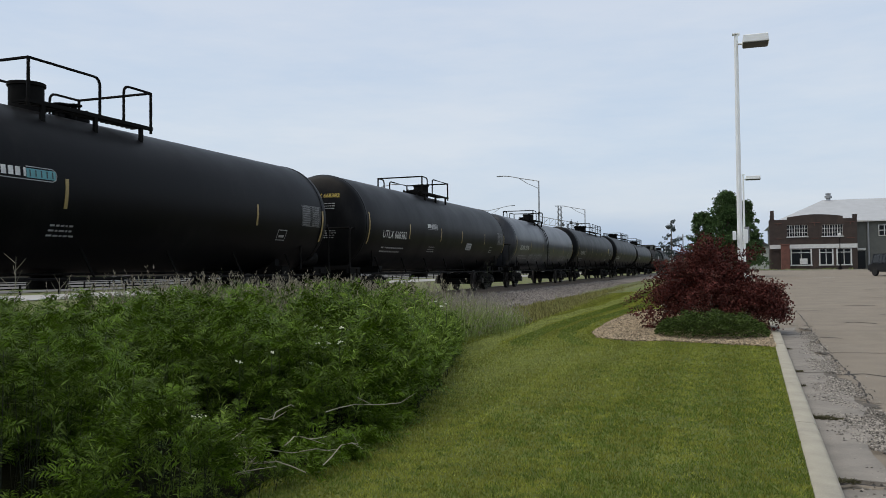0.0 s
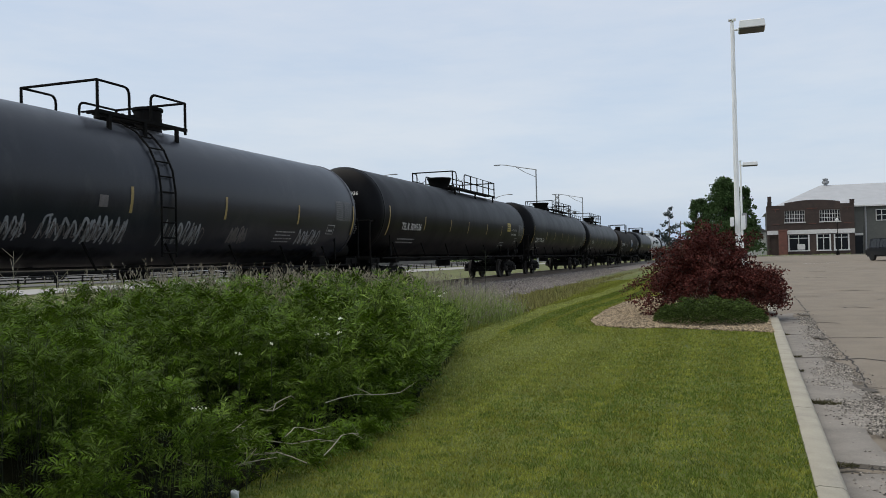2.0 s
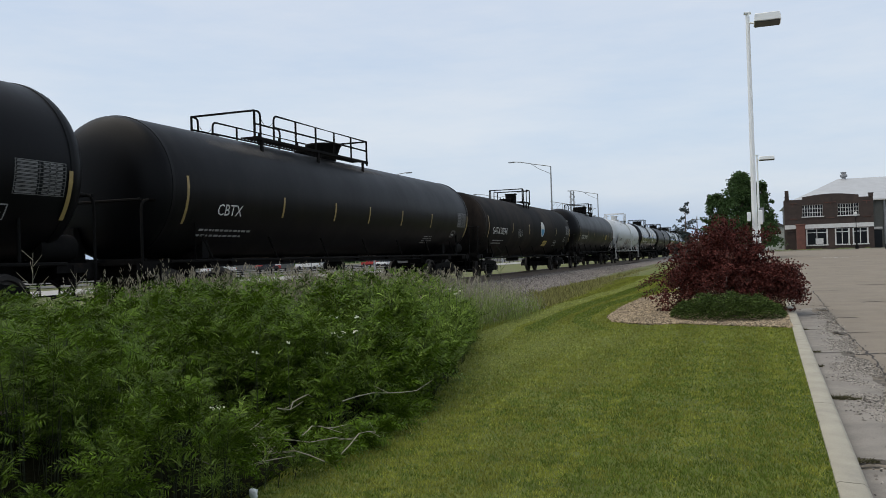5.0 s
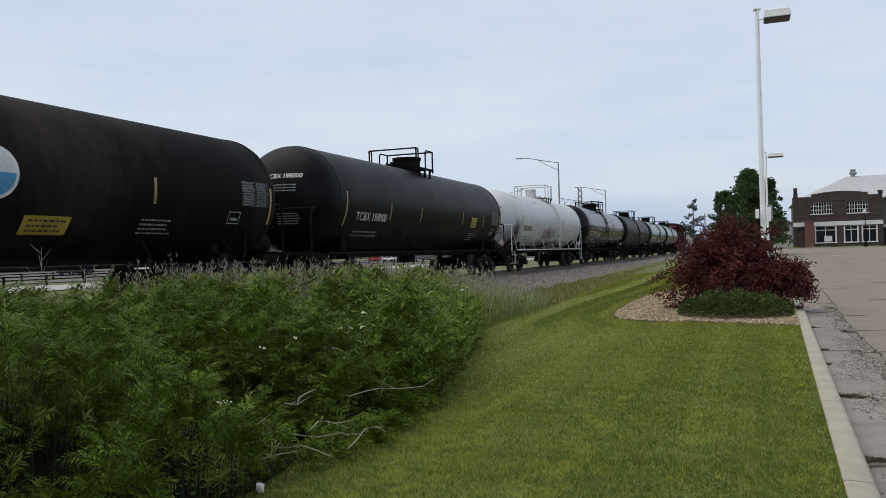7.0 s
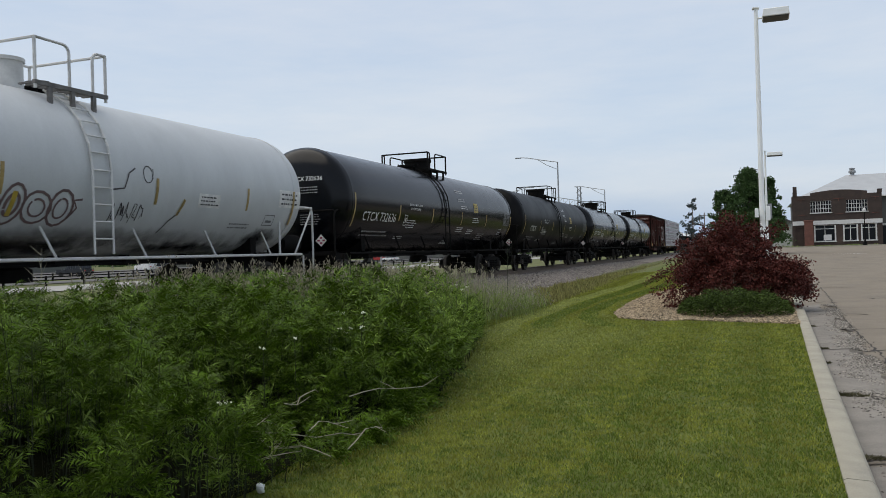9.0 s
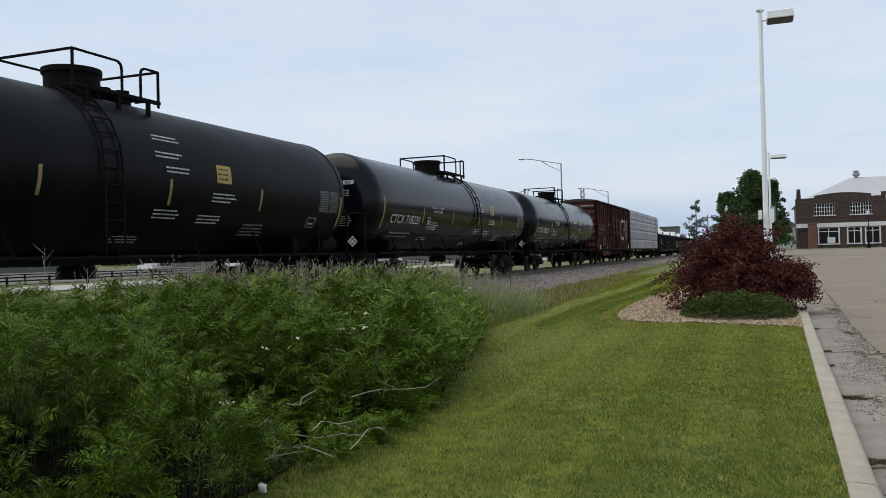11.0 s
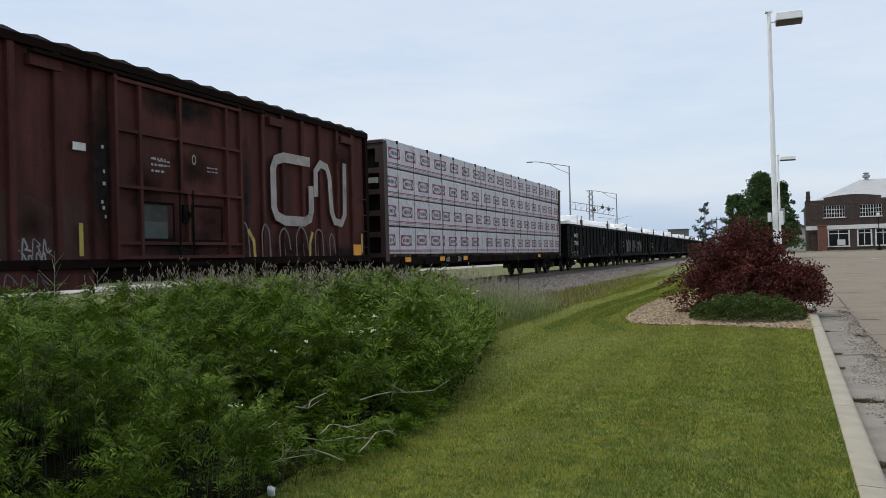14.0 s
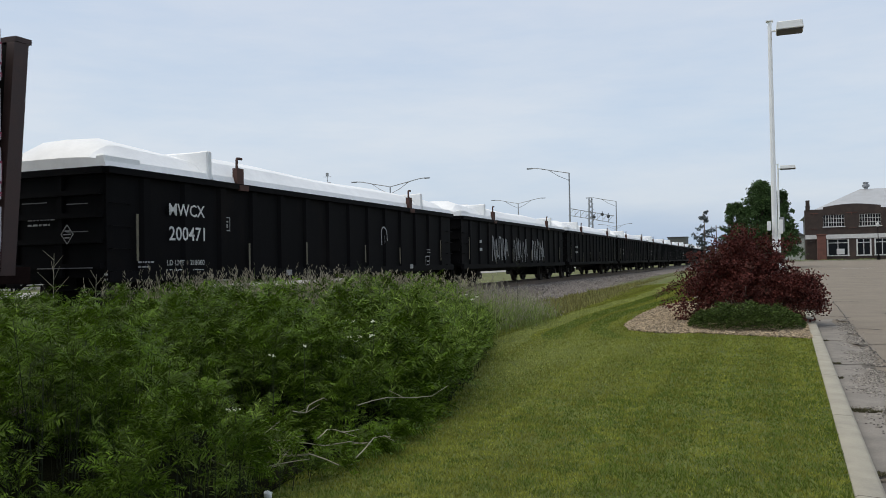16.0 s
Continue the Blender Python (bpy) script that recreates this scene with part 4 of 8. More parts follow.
        put_bar(bm, (s * (W + 0.16), 264.45 - mid, z0 + 0.15), (s * (W + 0.16), 264.45 - mid, 2.45), 0.018)
        put_lathe(bm, [(0.07, -0.02), (0.09, -0.02), (0.09, 0.02), (0.07, 0.02), (0.07, -0.02)], 14, "X", (s * (W + 0.17), 264.25 - mid, 1.95))
        put_box(bm, s * (W + 0.13), 264.25 - mid, 1.98, 0.05, 0.16, 0.34)
        part("lock_rod", bm, IRON, leaf, "dark lock rods and hand wheel")
        # rails on which the door slides
        for z in (z0 - 0.02, z1 - 0.22):
            bm = bmesh.new()
            put_box(bm, s * (W + 0.10), dm - 0.4, z, 0.12, dw + 2.6, 0.06)
            part("door_track", bm, SILL, car)
    # ribbed ends
    for s in (-1, 1):
        bm = bmesh.new()
        for k in range(7):
            z = z0 + 0.35 + k * 0.47
            sec = [(-0.17, 0.0), (-0.06, 0.11), (0.06, 0.11), (0.17, 0.0)]
            lo = [bm.verts.new((-W + 0.12, s * (half - 0.06 + d), z + q)) for q, d in sec]
            hi = [bm.verts.new((W - 0.12, s * (half - 0.06 + d), z + q)) for q, d in sec]
            for i in range(3):
                bm.faces.new((lo[i], lo[i + 1], hi[i + 1], hi[i]))
            bm.faces.new(lo)
            bm.faces.new(hi)
        part("end_rib", bm, OXIDE, car, "pressed horizontal end ribs")
        bm = bmesh.new()
        for x in (-1.2, -0.8):
            put_bar(bm, (x * s * -1, s * (half + 0.12), 0.6), (x * s * -1, s * (half + 0.12), 2.0), 0.02)
        for k in range(5):
            put_bar(bm, (1.2 * s, s * (half + 0.12), 0.65 + k * 0.3), (0.8 * s, s * (half + 0.12), 0.65 + k * 0.3), 0.016)
        put_tube(bm, [(0.4, s * (half + 0.05), 1.7), (0.4, s * (half + 0.3), 1.65), (0.4, s * (half + 0.3), 0.95)], 0.022)
        put_box(bm, 0, s * (half + 0.2), 1.08, 2.0, 0.4, 0.04)
        part("end_ladder", bm, IRON, car)
        bm = bmesh.new()
        for x in (-W - 0.02, W + 0.02):
            for k in range(4):
                put_bar(bm, (x, s * (half - 0.1), 1.35 + k * 0.45), (x, s * (half - 0.55), 1.35 + k * 0.45), 0.014)
        part("grab_iron", bm, OXIDE, car)
        bogie(car, s * (half - 2.0))
    couplers(car, half)
    # marks on the near flank
    x = W + 0.036
    # lower sheets faded to a paler primer with a ragged upper line
    edge_ = [(256.5, 2.15), (257.6, 2.05), (258.7, 2.22), (259.4, 2.0), (260.2, 2.2), (260.8, 2.14), (261.2, 1.96), (261.5, 2.18), (261.95, 2.1)]
    bm = bmesh.new()
    for (a, za), (b, zb) in zip(edge_, edge_[1:]):
        bm.faces.new([bm.verts.new((u, v, 0)) for u, v in ((a, 1.12), (b, 1.12), (b, zb), (a, za))])
    bmesh.ops.remove_doubles(bm, verts=bm.verts[:], dist=0.001)
    part("faded_band", stand(bm, W - 0.056, -mid, 0), FADED, body, "paler faded primer band along the lower side")
    # darker smears at the door's sides, top and foot and along the lower side
    for y, z, w, h, q in ((262.2, 2.6, 0.9, 3.8, 0), (264.3, 1.35, 3.6, 0.9, 0), (264.3, 4.05, 3.6, 0.8, 0), (266.4, 2.4, 0.5, 3.6, 0), (263.2, 2.4, 1.4, 1.2, 1), (265.2, 1.8, 1.4, 1.2, 1), (264.6, 2.9, 1.8, 0.8, 1), (260.8, 1.75, 0.8, 0.9, 1), (268.6, 1.3, 3.5, 0.8, 1), (270.8, 1.2, 2.2, 0.6, 0), (258.6, 1.2, 3.6, 0.5, 0), (270.9, 3.7, 1.6, 0.9, 1), (258.0, 3.9, 2.6, 0.9, 1)):
        on_door = 262.3 < y - w / 2 + 0.2 and y + w / 2 - 0.2 < 266.3
        wall_stain(car, W + (0.064 if on_door else 0.034), y - mid, z, w, h, SMEAR_RUST if q else SMEAR)
    for y, w in ((261.05, 0.62), (267.67, 0.62), (271.08, 0.62), (258.4, 0.6)):
        bm = bmesh.new()
        put_box(bm, W + 0.0, y - mid, 4.26, 0.14, w, 0.18)
        part("hood", bm, OXIDE, car)
    bm = bmesh.new()
    put_rect(bm, 0, 0, 0.28, 0.13)
    part("notice", stand(bm, x - 0.03, 261.75 - mid, 3.01), MARK_WHITE, body, "small white notice")
    bm = bmesh.new()
    put_rect(bm, 0, 0, 0.72, 0.62)
    part("door_plate", stand(bm, W + 0.064, 263.45 - mid, 1.80), GREENISH, body, "dull green-grey plate on the door")
    part("small_print", stand(small_print(3, 0.42, 0.06, 83), W + 0.066, 263.6 - mid, 2.98), MARK_GREY, body)
    bm = bmesh.new()
    for dv, w in ((0.0, 0.06), (-0.42, 0.05), (-0.63, 0.07), (-0.95, 0.05), (-1.05, 0.06), (-1.2, 0.04)):
        put_rect(bm, 0.04 * math.sin(dv * 9), dv, w, 0.06)
    part("small_print", stand(bm, W + 0.066, 262.2 - mid, 3.05), MARK_GREY, body)
    bm = bmesh.new()
    put_ribbon(bm, [(0.05 * math.cos(e * math.tau / 12), 0.09 * math.sin(e * math.tau / 12)) for e in range(13)], 0.025)
    part("stencil", stand(bm, W + 0.066, 264.62 - mid, 3.07), MARK_GREY, body)
    for y in (265.2, 263.75):
        part("small_print", stand(small_print(2, 0.35, 0.04, int(y * 10)), W + 0.066, y - mid, 2.95), MARK_GREY, body)
    for k, (y, w, z) in enumerate(((260.8, 0.8, 1.35), (260.6, 1.0, 1.12))):
        part("scrawl", stand(tag_strokes(191 + k, w, 0.34, 0.028, 4), W - 0.05, y - mid, z), MARK_GREY, body, "sprayed pale scrawl")
    for y, lean in ((266.60, 0.16), (269.1, -0.10)):
        bm = bmesh.new()
        put_ribbon(bm, [(-lean, 0.30), (lean * 0.3, 0.05), (lean * 0.5, -0.30)], 0.10)
        part("scrawl", stand(bm, x + 0.005, y - mid, 1.42), MARK_YELLOW, body, "sprayed yellow scrawl")
    for bm in words("CNA 412712", 0.46):
        part("lettering", stand(bm, x, 258.5 - mid, 2.60), WORN_MARK, body, "pale worn reporting mark")
    bm = bmesh.new()
    put_rect(bm, 0, 0.29, 2.5, 0.03)
    put_rect(bm, 0, -0.29, 2.5, 0.03)
    part("rule", stand(bm, x, 258.5 - mid, 2.60), WORN_MARK, body)
    part("small_print", stand(small_print(7, 1.1, 0.05, 81), x, 259.3 - mid, 2.0), WORN_MARK, body)
    # large emblem as two bent bands with no letter in it
    bm = bmesh.new()
    put_ribbon(bm, [(1.36 * (u - 0.72), v) for u, v in ((0.58, 0.75), (-0.30, 0.75), (-0.55, 0.66), (-0.64, 0.45), (-0.64, -0.45), (-0.55, -0.66), (-0.30, -0.75), (0.34, -0.75), (0.54, -0.66), (0.60, -0.45), (0.60, 0.15))], 0.24)
    put_ribbon(bm, [(1.36 * (u + 0.66), v) for u, v in ((-0.60, -0.10), (-0.60, 0.55), (-0.42, 0.76), (-0.18, 0.70), (-0.08, 0.45), (-0.02, -0.45), (0.10, -0.70), (0.36, -0.74), (0.50, -0.50), (0.54, 0.90))], 0.21)
    part("emblem", stand(bm, x + 0.006, 269.33 - mid, 2.72), WORN_WHITE, body, "large worn pale wavy emblem")
    for y in (257.5, 271.6):
        bm = bmesh.new()
        put_rect(bm, 0, 0, 0.46, 0.30)
        part("notice", stand(bm, x + 0.004, y - mid, 1.27), MARK_ORANGE, body, "orange-yellow panel")
    for y in (256.45, 261.72, 271.9):
        bm = bmesh.new()
        put_rect(bm, 0, 0, 0.09, 0.55)
        part("reflector", stand(bm, x, y - mid, 1.45), MARK_YELLOW, body)
    for k, (y, w, h) in enumerate(((266.35, 0.5, 1.0), (267.15, 0.42, 0.95), (267.95, 0.55, 0.8), (268.75, 0.75, 0.95), (269.55, 0.5, 0.8), (270.2, 0.35, 0.6))):
        part("scrawl", stand(arch_strokes(91 + k, w, h, 0.045), x + 0.003, y - mid, 1.42), DULL_GREY, body, "sprayed pale scrawl")
    # the side drops lower beside the door
    for s in (-1, 1):
        bm = bmesh.new()
        put_box(bm, s * (W - 0.01), 260.35 - mid, 0.82, 0.05, 3.3, 0.40)
        skirt = part("side_skirt", bm, OXIDE, car, "plate that hangs below the side sill")
    part("scrawl", stand(tag_strokes(197, 1.2, 0.26, 0.022, 4), W + 0.02, 260.5 - mid, 0.83), DULL_GREY, skirt, "sprayed pale scrawl")
    for bm in words("CNA 412712", 0.17):
        part("lettering", face_end(bm, 0.75, -half - 0.062, 4.25), MARK_WHITE, body)


WORN_MARK = surface("worn_stencil_pink", (0.21, 0.15, 0.135), 0.65, vary=0.4, scale=4, fine=30, bump=0.0, other=(0.10, 0.05, 0.042), patch=0.05)
WORN_WHITE = surface("worn_emblem_paint", (0.34, 0.30, 0.275), 0.65, vary=0.3, scale=3, fine=25, bump=0.05, other=(0.13, 0.075, 0.065), patch=0.02)
# dark tone for sills, door tracks, the lumber deck and painted shadow lines
SILL = surface("dark_sill_and_shadow_line", (0.013, 0.0075, 0.0065), 0.85, spec=0.03, vary=0.3, scale=3, fine=35, bump=0.1)
SMEAR_RUST = smear_material("rust_smear", (0.030, 0.016, 0.013), 0.75)
FADED = surface("faded_primer", (0.070, 0.040, 0.033), 0.85, spec=0.08, vary=0.3, scale=2.2, fine=30, bump=0.1, other=(0.07, 0.035, 0.03), streak=0.3)
GREENISH = surface("dull_green_plate", (0.035, 0.055, 0.048), 0.5, vary=0.3, scale=3, fine=30, bump=0.05, other=(0.06, 0.03, 0.025))
ROOFDUST = surface("dusty_roof", (0.035, 0.026, 0.023), 0.7, vary=0.3, scale=2, fine=30, bump=0.1)


# ---- centre-beam flat car with wrapped lumber ----
def slanted(bm, s):
    """The trailing bulkhead leans out towards its top."""
    if s > 0:
        for v in bm.verts:
            v.co.y -= max(0.0, 4.5 - v.co.z) * 0.08
    return bm


def lumber_car(left, right):
    car, mid = new_car("lumber_flat_car", "dark brown centre-beam flat car with tall end bulkheads", "flat car", left, right, "mixed freight cars")
    L, half = right - left, (right - left) / 2
    bm = bmesh.new()
    put_box(bm, 0, 0, 0.98, 2.7, L, 0.14)
    put_box(bm, 0, 0, 0.78, 0.6, L - 1.5, 0.34)
    for k in range(24):
        put_box(bm, 0, -half + 0.6 + (L - 1.2) * k / 23, 0.86, 2.6, 0.08, 0.16)
    for s in (-1, 1):
        put_box(bm, s * 1.33, 0, 0.92, 0.06, L, 0.26)
        for k in range(12):
            put_box(bm, s * 1.37, -half + 1.2 + (L - 2.4) * k / 11, 0.90, 0.06, 0.22, 0.14)
    part("deck", bm, SILL, car)
    bm = bmesh.new()
    put_box(bm, 0, 0, 4.55, 0.45, L - 0.6, 0.16)
    for k in range(15):
        put_box(bm, 0, -half + 0.8 + (L - 1.6) * k / 14, 2.8, 0.18, 0.12, 3.5)
    part("centre_beam", bm, BROWN_STEEL, car)
    for s in (-1, 1):
        # plate darkened to paint in the shade of the openings between the ribs
        bm = bmesh.new()
        put_box(bm, 0, s * (half - 0.22), 2.75, 2.55, 0.04, 3.5)
        wall = part("bulkhead", slanted(bm, s), IRON, car, "dark plate in place of the bulkhead's shaded openings")
        for x in (-1.30, 1.30):
            bm = bmesh.new()
            put_box(bm, x, s * (half - 0.14), 2.72, 0.16, 0.26, 3.6)
            put_box(bm, x * 0.90, s * (half - 0.01), 4.2, 0.14, 0.02, 0.5)
            part("bulkhead_post", slanted(bm, s), BROWN_STEEL, wall)
        for z in (1.1, 1.75, 2.4, 3.05, 3.7, 4.45, 4.57):
            bm = bmesh.new()
            put_box(bm, 0, s * (half - 0.10), z, 2.44 if z < 4.5 else 2.76, 0.18 if z < 4.5 else 0.30, 0.16 if z < 4.5 else 0.08)
            part("bulkhead_rib", slanted(bm, s), BROWN_STEEL, wall)
        bogie(car, s * (half - 2.1))
    couplers(car, half)
    part("small_print", face_end(small_print(4, 0.9, 0.09, 95), 0.35, -half - 0.005, 2.75), MARK_WHITE, car)
    bm = bmesh.new()
    put_rect(bm, 0.10, 0, 0.95, 0.17)
    part("small_print", face_end(bm, 0.62, -half - 0.006, 3.4), MARK_GREY, car)
    for text, y in (("626", 278.75), ("250", 279.95)):
        part("lettering", stand(letters(text, 0.24, 0.004), 1.405, y - mid, 0.93), MARK_GREY, car, "pale stencilled number")
    for y in (275.2, 278.2, 280.6, 291.6):
        bm = bmesh.new()
        put_rect(bm, 0, 0, 0.46, 0.15)
        part("reflector", stand(bm, 1.405, y - mid, 0.96), MARK_ORANGE, car)
    # four tiers of wrapped packs on both sides, strapped
    tiers, th, foot = 4, 0.902, 1.11
    cuts = [q - mid for q in (273.87, 278.44, 282.80, 287.50, 292.25, 296.23)]
    # along the car: where one print of each pack lies, tier by tier from the top
    prints = ((274.46, 279.75, 284.13, 288.75, 293.68), (274.20, 279.53, 283.53, 288.53, 293.12), (274.05, 279.95, 283.51, 288.30, 293.60), (275.22, 279.45, 283.77, 288.40, 293.20))
    rng = random.Random(12)
    for s in (-1, 1):
        for k in range(tiers):
            z = foot + k * th
            for i, (y0, y1) in enumerate(zip(cuts, cuts[1:])):
                bm = bmesh.new()
                out = rng.uniform(-0.02, 0.02)
                put_box(bm, s * 0.73, (y0 + y1) / 2, z + th / 2, 1.24, y1 - y0 - 0.015, th - 0.055 + rng.uniform(-0.012, 0.012))
                bmesh.ops.bevel(bm, geom=bm.edges[:], offset=0.03, segments=2, affect="EDGES")
                pack = part("lumber_pack", bm, WRAP, car, "grey plastic-wrapped lumber pack with red printed panels")
                pack.location.x = s * out
                for f in (0.12, 0.37, 0.63, 0.88):
                    bm = bmesh.new()
                    put_box(bm, s * 0.73, y0 + (y1 - y0) * f, z - 0.02, 1.2, 0.10, 0.045)
                    part("spacer", bm, WOODY, pack)
                if s < 0:
                    continue
                x = 1.353
                for dz, hgt in ((0.155, 0.030), (0.115, 0.018)):
                    bm = bmesh.new()
                    put_rect(bm, (y0 + y1) / 2, z + dz, y1 - y0 - 0.03, hgt)
                    part("print_line", stand(bm, x, 0, 0), MARK_RED, pack)
                first = prints[tiers - 1 - k][i] - mid
                first -= 1.257 * math.ceil((first - y0 + 0.3) / 1.257)
                for q in range(6):
                    u = first + 1.257 * q
                    w = 0.84
                    lo_, hi_ = max(y0 + 0.02, u - w / 2), min(y1 - 0.02, u + w / 2)
                    if hi_ - lo_ < 0.12:
                        continue
                    tilt = rng.uniform(-0.012, 0.012)
                    zz = z + 0.47 + rng.uniform(-0.012, 0.012)
                    bm = bmesh.new()
                    put_rect(bm, (lo_ + hi_) / 2, zz, hi_ - lo_, 0.345, tilt)
                    panel = part("printed_panel", stand(bm, x, 0, 0), MARK_RED, pack)
                    bm = bmesh.new()
                    ring = [(u + 0.375 * math.cos(e * math.tau / 24), zz + 0.138 * math.sin(e * math.tau / 24)) for e in range(24)]
                    bm.faces.new([bm.verts.new((min(max(a_, lo_ + 0.01), hi_ - 0.01), b_, 0)) for a_, b_ in ring])
                    part("printed_oval", stand(bm, x + 0.003, 0, 0), OVAL, panel)
                    bm = bmesh.new()
                    for e in range(6):
                        la = u - 0.275 + e * 0.1
                        lb = la + (0.072 if e != 4 else 0.045)
                        if la > lo_ + 0.02 and lb < hi_ - 0.02:
                            put_rect(bm, (la + lb) / 2, zz, lb - la, 0.105)
                    if bm.faces:
                        part("printed_mark", stand(bm, x + 0.006, 0, 0), WORD_DARK, panel)
                    else:
                        bm.free()
    for k in range(18):
        y = 274.65 - mid + 1.247 * k
        bm = bmesh.new()
        put_box(bm, 1.374, y, 2.87, 0.006, 0.018, 3.6)
        put_box(bm, 0.73, y, foot + tiers * th - 0.02, 1.29, 0.018, 0.006)
        if k % 4 != 1:
            put_box(bm, 1.36, y, foot + tiers * th - 0.07, 0.05, 0.06, 0.10)
        part("strap", bm, IRON, car, "dark steel strap")


OVAL = surface("printed_pale_oval", (0.46, 0.45, 0.47), 0.4, vary=0.12, scale=3.0, fine=6, bump=0.6)
SPRAY_BROWN = surface("spray_paint_brown", (0.13, 0.085, 0.085), 0.6, vary=0.3, scale=3, fine=20, bump=0.0)
BROWN_STEEL = surface("dark_brown_steel", (0.036, 0.016, 0.013), 0.6, vary=0.3, scale=3, fine=40, bump=0.1)
WOODY = surface("raw_lumber", (0.38, 0.27, 0.16), 0.7, vary=0.2, scale=5, fine=50, bump=0.1)
WORD_DARK = surface("print_dark", (0.03, 0.05, 0.05), 0.5, vary=0.1, scale=5, fine=40, bump=0.0)


# ---- gondolas under white covers ----
def gondola(left, right, k):
    car, mid = new_car("gondola_car", "black ribbed gondola car under a white ridged cover", "gondola", left, right, "covered gondolas")
    L, half = right - left, (right - left) / 2
    W, z0, z1 = 1.42, 0.85, 2.73
    bm = bmesh.new()
    put_box(bm, W - 0.09, 0, (z0 + z1) / 2, 0.05, L - 0.2, z1 - z0)
    body = part("body", bm, GONDOLA, car)
    bm = bmesh.new()
    put_box(bm, 0, 0, z0 + 0.05, 2 * W - 0.2, L - 0.3, 0.12)
    part("floor", bm, GONDOLA, car)
    bm = bmesh.new()
    put_box(bm, -W + 0.09, 0, (z0 + z1) / 2, 0.05, L - 0.2, z1 - z0)
    part("side_wall", bm, GONDOLA, car)
    for s in (-1, 1):
        bm = bmesh.new()
        put_box(bm, 0, s * (half - 0.12), (z0 + z1) / 2, 2 * W - 0.2, 0.06, z1 - z0)
        part("end_wall", bm, GONDOLA, car)
    bm = bmesh.new()
    put_box(bm, 0, 0, 0.75, 0.5, L - 1.0, 0.3)
    part("centre_sill", bm, GONDOLA, car)
    n = 14
    for s in (-1, 1):
        for q in range(n):
            y = -half + 1.05 + (L - 2.1) * q / (n - 1)
            bm = bmesh.new()
            lo = [(s * (W - 0.07), y - 0.16), (s * W, y - 0.09), (s * W, y + 0.09), (s * (W - 0.07), y + 0.16)]
            ra, rb = [bm.verts.new((a, b, z0 + 0.02)) for a, b in lo], [bm.verts.new((a, b, z1 - 0.05)) for a, b in lo]
            for i in range(4):
                bm.faces.new((ra[i], ra[(i + 1) % 4], rb[(i + 1) % 4], rb[i]))
            bm.faces.new(ra)
            bm.faces.new(rb)
            part("side_post", bm, GONDOLA, car)
        bm = bmesh.new()
        put_box(bm, s * (W - 0.02), 0, z1, 0.16, L - 0.1, 0.12)
        put_box(bm, s * (W - 0.02), 0, z0, 0.14, L - 0.1, 0.18)
        put_box(bm, 0, s * (half - 0.07), z1, 2 * W - 0.1, 0.16, 0.12)
        for z in (z0 + 0.2, z0 + 0.65, z0 + 1.1, z0 + 1.5):
            put_box(bm, 0, s * (half - 0.06), z, 2 * W - 0.25, 0.10, 0.09)
        for x in (-0.75, 0.35):
            put_box(bm, x, s * (half - 0.07), (z0 + z1) / 2, 0.10, 0.08, z1 - z0)
        part("rim", bm, GONDOLA, car)
        for x in (-W, W):
            for q in range(4):
                bm = bmesh.new()
                put_tube(bm, [(x - 0.05, s * (half - 0.15), 0.95 + q * 0.4), (x + 0.03, s * (half - 0.15), 0.95 + q * 0.4), (x + 0.03, s * (half - 0.6), 0.95 + q * 0.4), (x - 0.05, s * (half - 0.6), 0.95 + q * 0.4)], 0.014, 5)
                part("grab_iron", bm, IRON, car)
            bm = bmesh.new()
            put_tube(bm, [(x, s * (half - 0.1), 0.8), (x, s * (half - 0.1), 0.4), (x, s * (half - 0.55), 0.4), (x, s * (half - 0.55), 0.8)], 0.02, 5)
            part("step", bm, IRON, car)
        bogie(car, s * (half - 2.0))
    couplers(car, half)
    # moulded cover: two long vaulted lids with stepped joints
    for a, b in ((-half + 0.05, -half + 2.9), (-half + 3.05, half - 2.85), (half - 2.65, half - 0.05)):
        bm = bmesh.new()
        rows = []
        m = 12
        for q in range(m + 1):
            f = q / m
            y = a + (b - a) * f
            if a < -half + 0.1:
                crown = 0.06 + 0.50 * math.sin(min(1.0, f * 4.2) * math.pi / 2) - 0.16 * f
            elif b > half - 0.1:
                crown = 0.06 + 0.34 * math.sin(min(1.0, (1 - f) * 3.2) * math.pi / 2)
            else:
                crown = 0.50 - 0.08 * f + 0.03 * math.sin(f * 9 + k)
            rows.append([bm.verts.new((x * (W - 0.02), y, z1 + 0.06 + (0.0 if abs(x) > 0.99 else 0.14 if abs(x) > 0.85 else 0.14 + crown * (1 - (x / 0.9) ** 4)))) for x in (-1, -0.97, -0.9, -0.7, -0.4, 0, 0.4, 0.7, 0.9, 0.97, 1)])
        for r0, r1 in zip(rows, rows[1:]):
            for i in range(10):
                bm.faces.new((r0[i], r0[i + 1], r1[i + 1], r1[i]))
        bm.faces.new(rows[0])
        bm.faces.new(rows[-1][::-1])
        part("cover", bm, COVER, car, "white moulded cover section", smooth=25)
    for y, hgt in ((-half + 0.5, 0.22), (-half + 2.97, 0.62), (half - 2.75, 0.56)):
        bm = bmesh.new()
        for s in (-1, 1):
            put_box(bm, s * (W - 0.16), y, z1 + 0.06 + hgt / 2, 0.22, 0.16 if hgt > 0.3 else 0.9, hgt)
        put_box(bm, 0, y, z1 + 0.06 + hgt / 2, 2 * W - 0.4, 0.14, hgt - 0.02)
        bmesh.ops.bevel(bm, geom=bm.edges[:], offset=0.03, segments=1, affect="EDGES")
        part("cover_rib", bm, COVER, car)
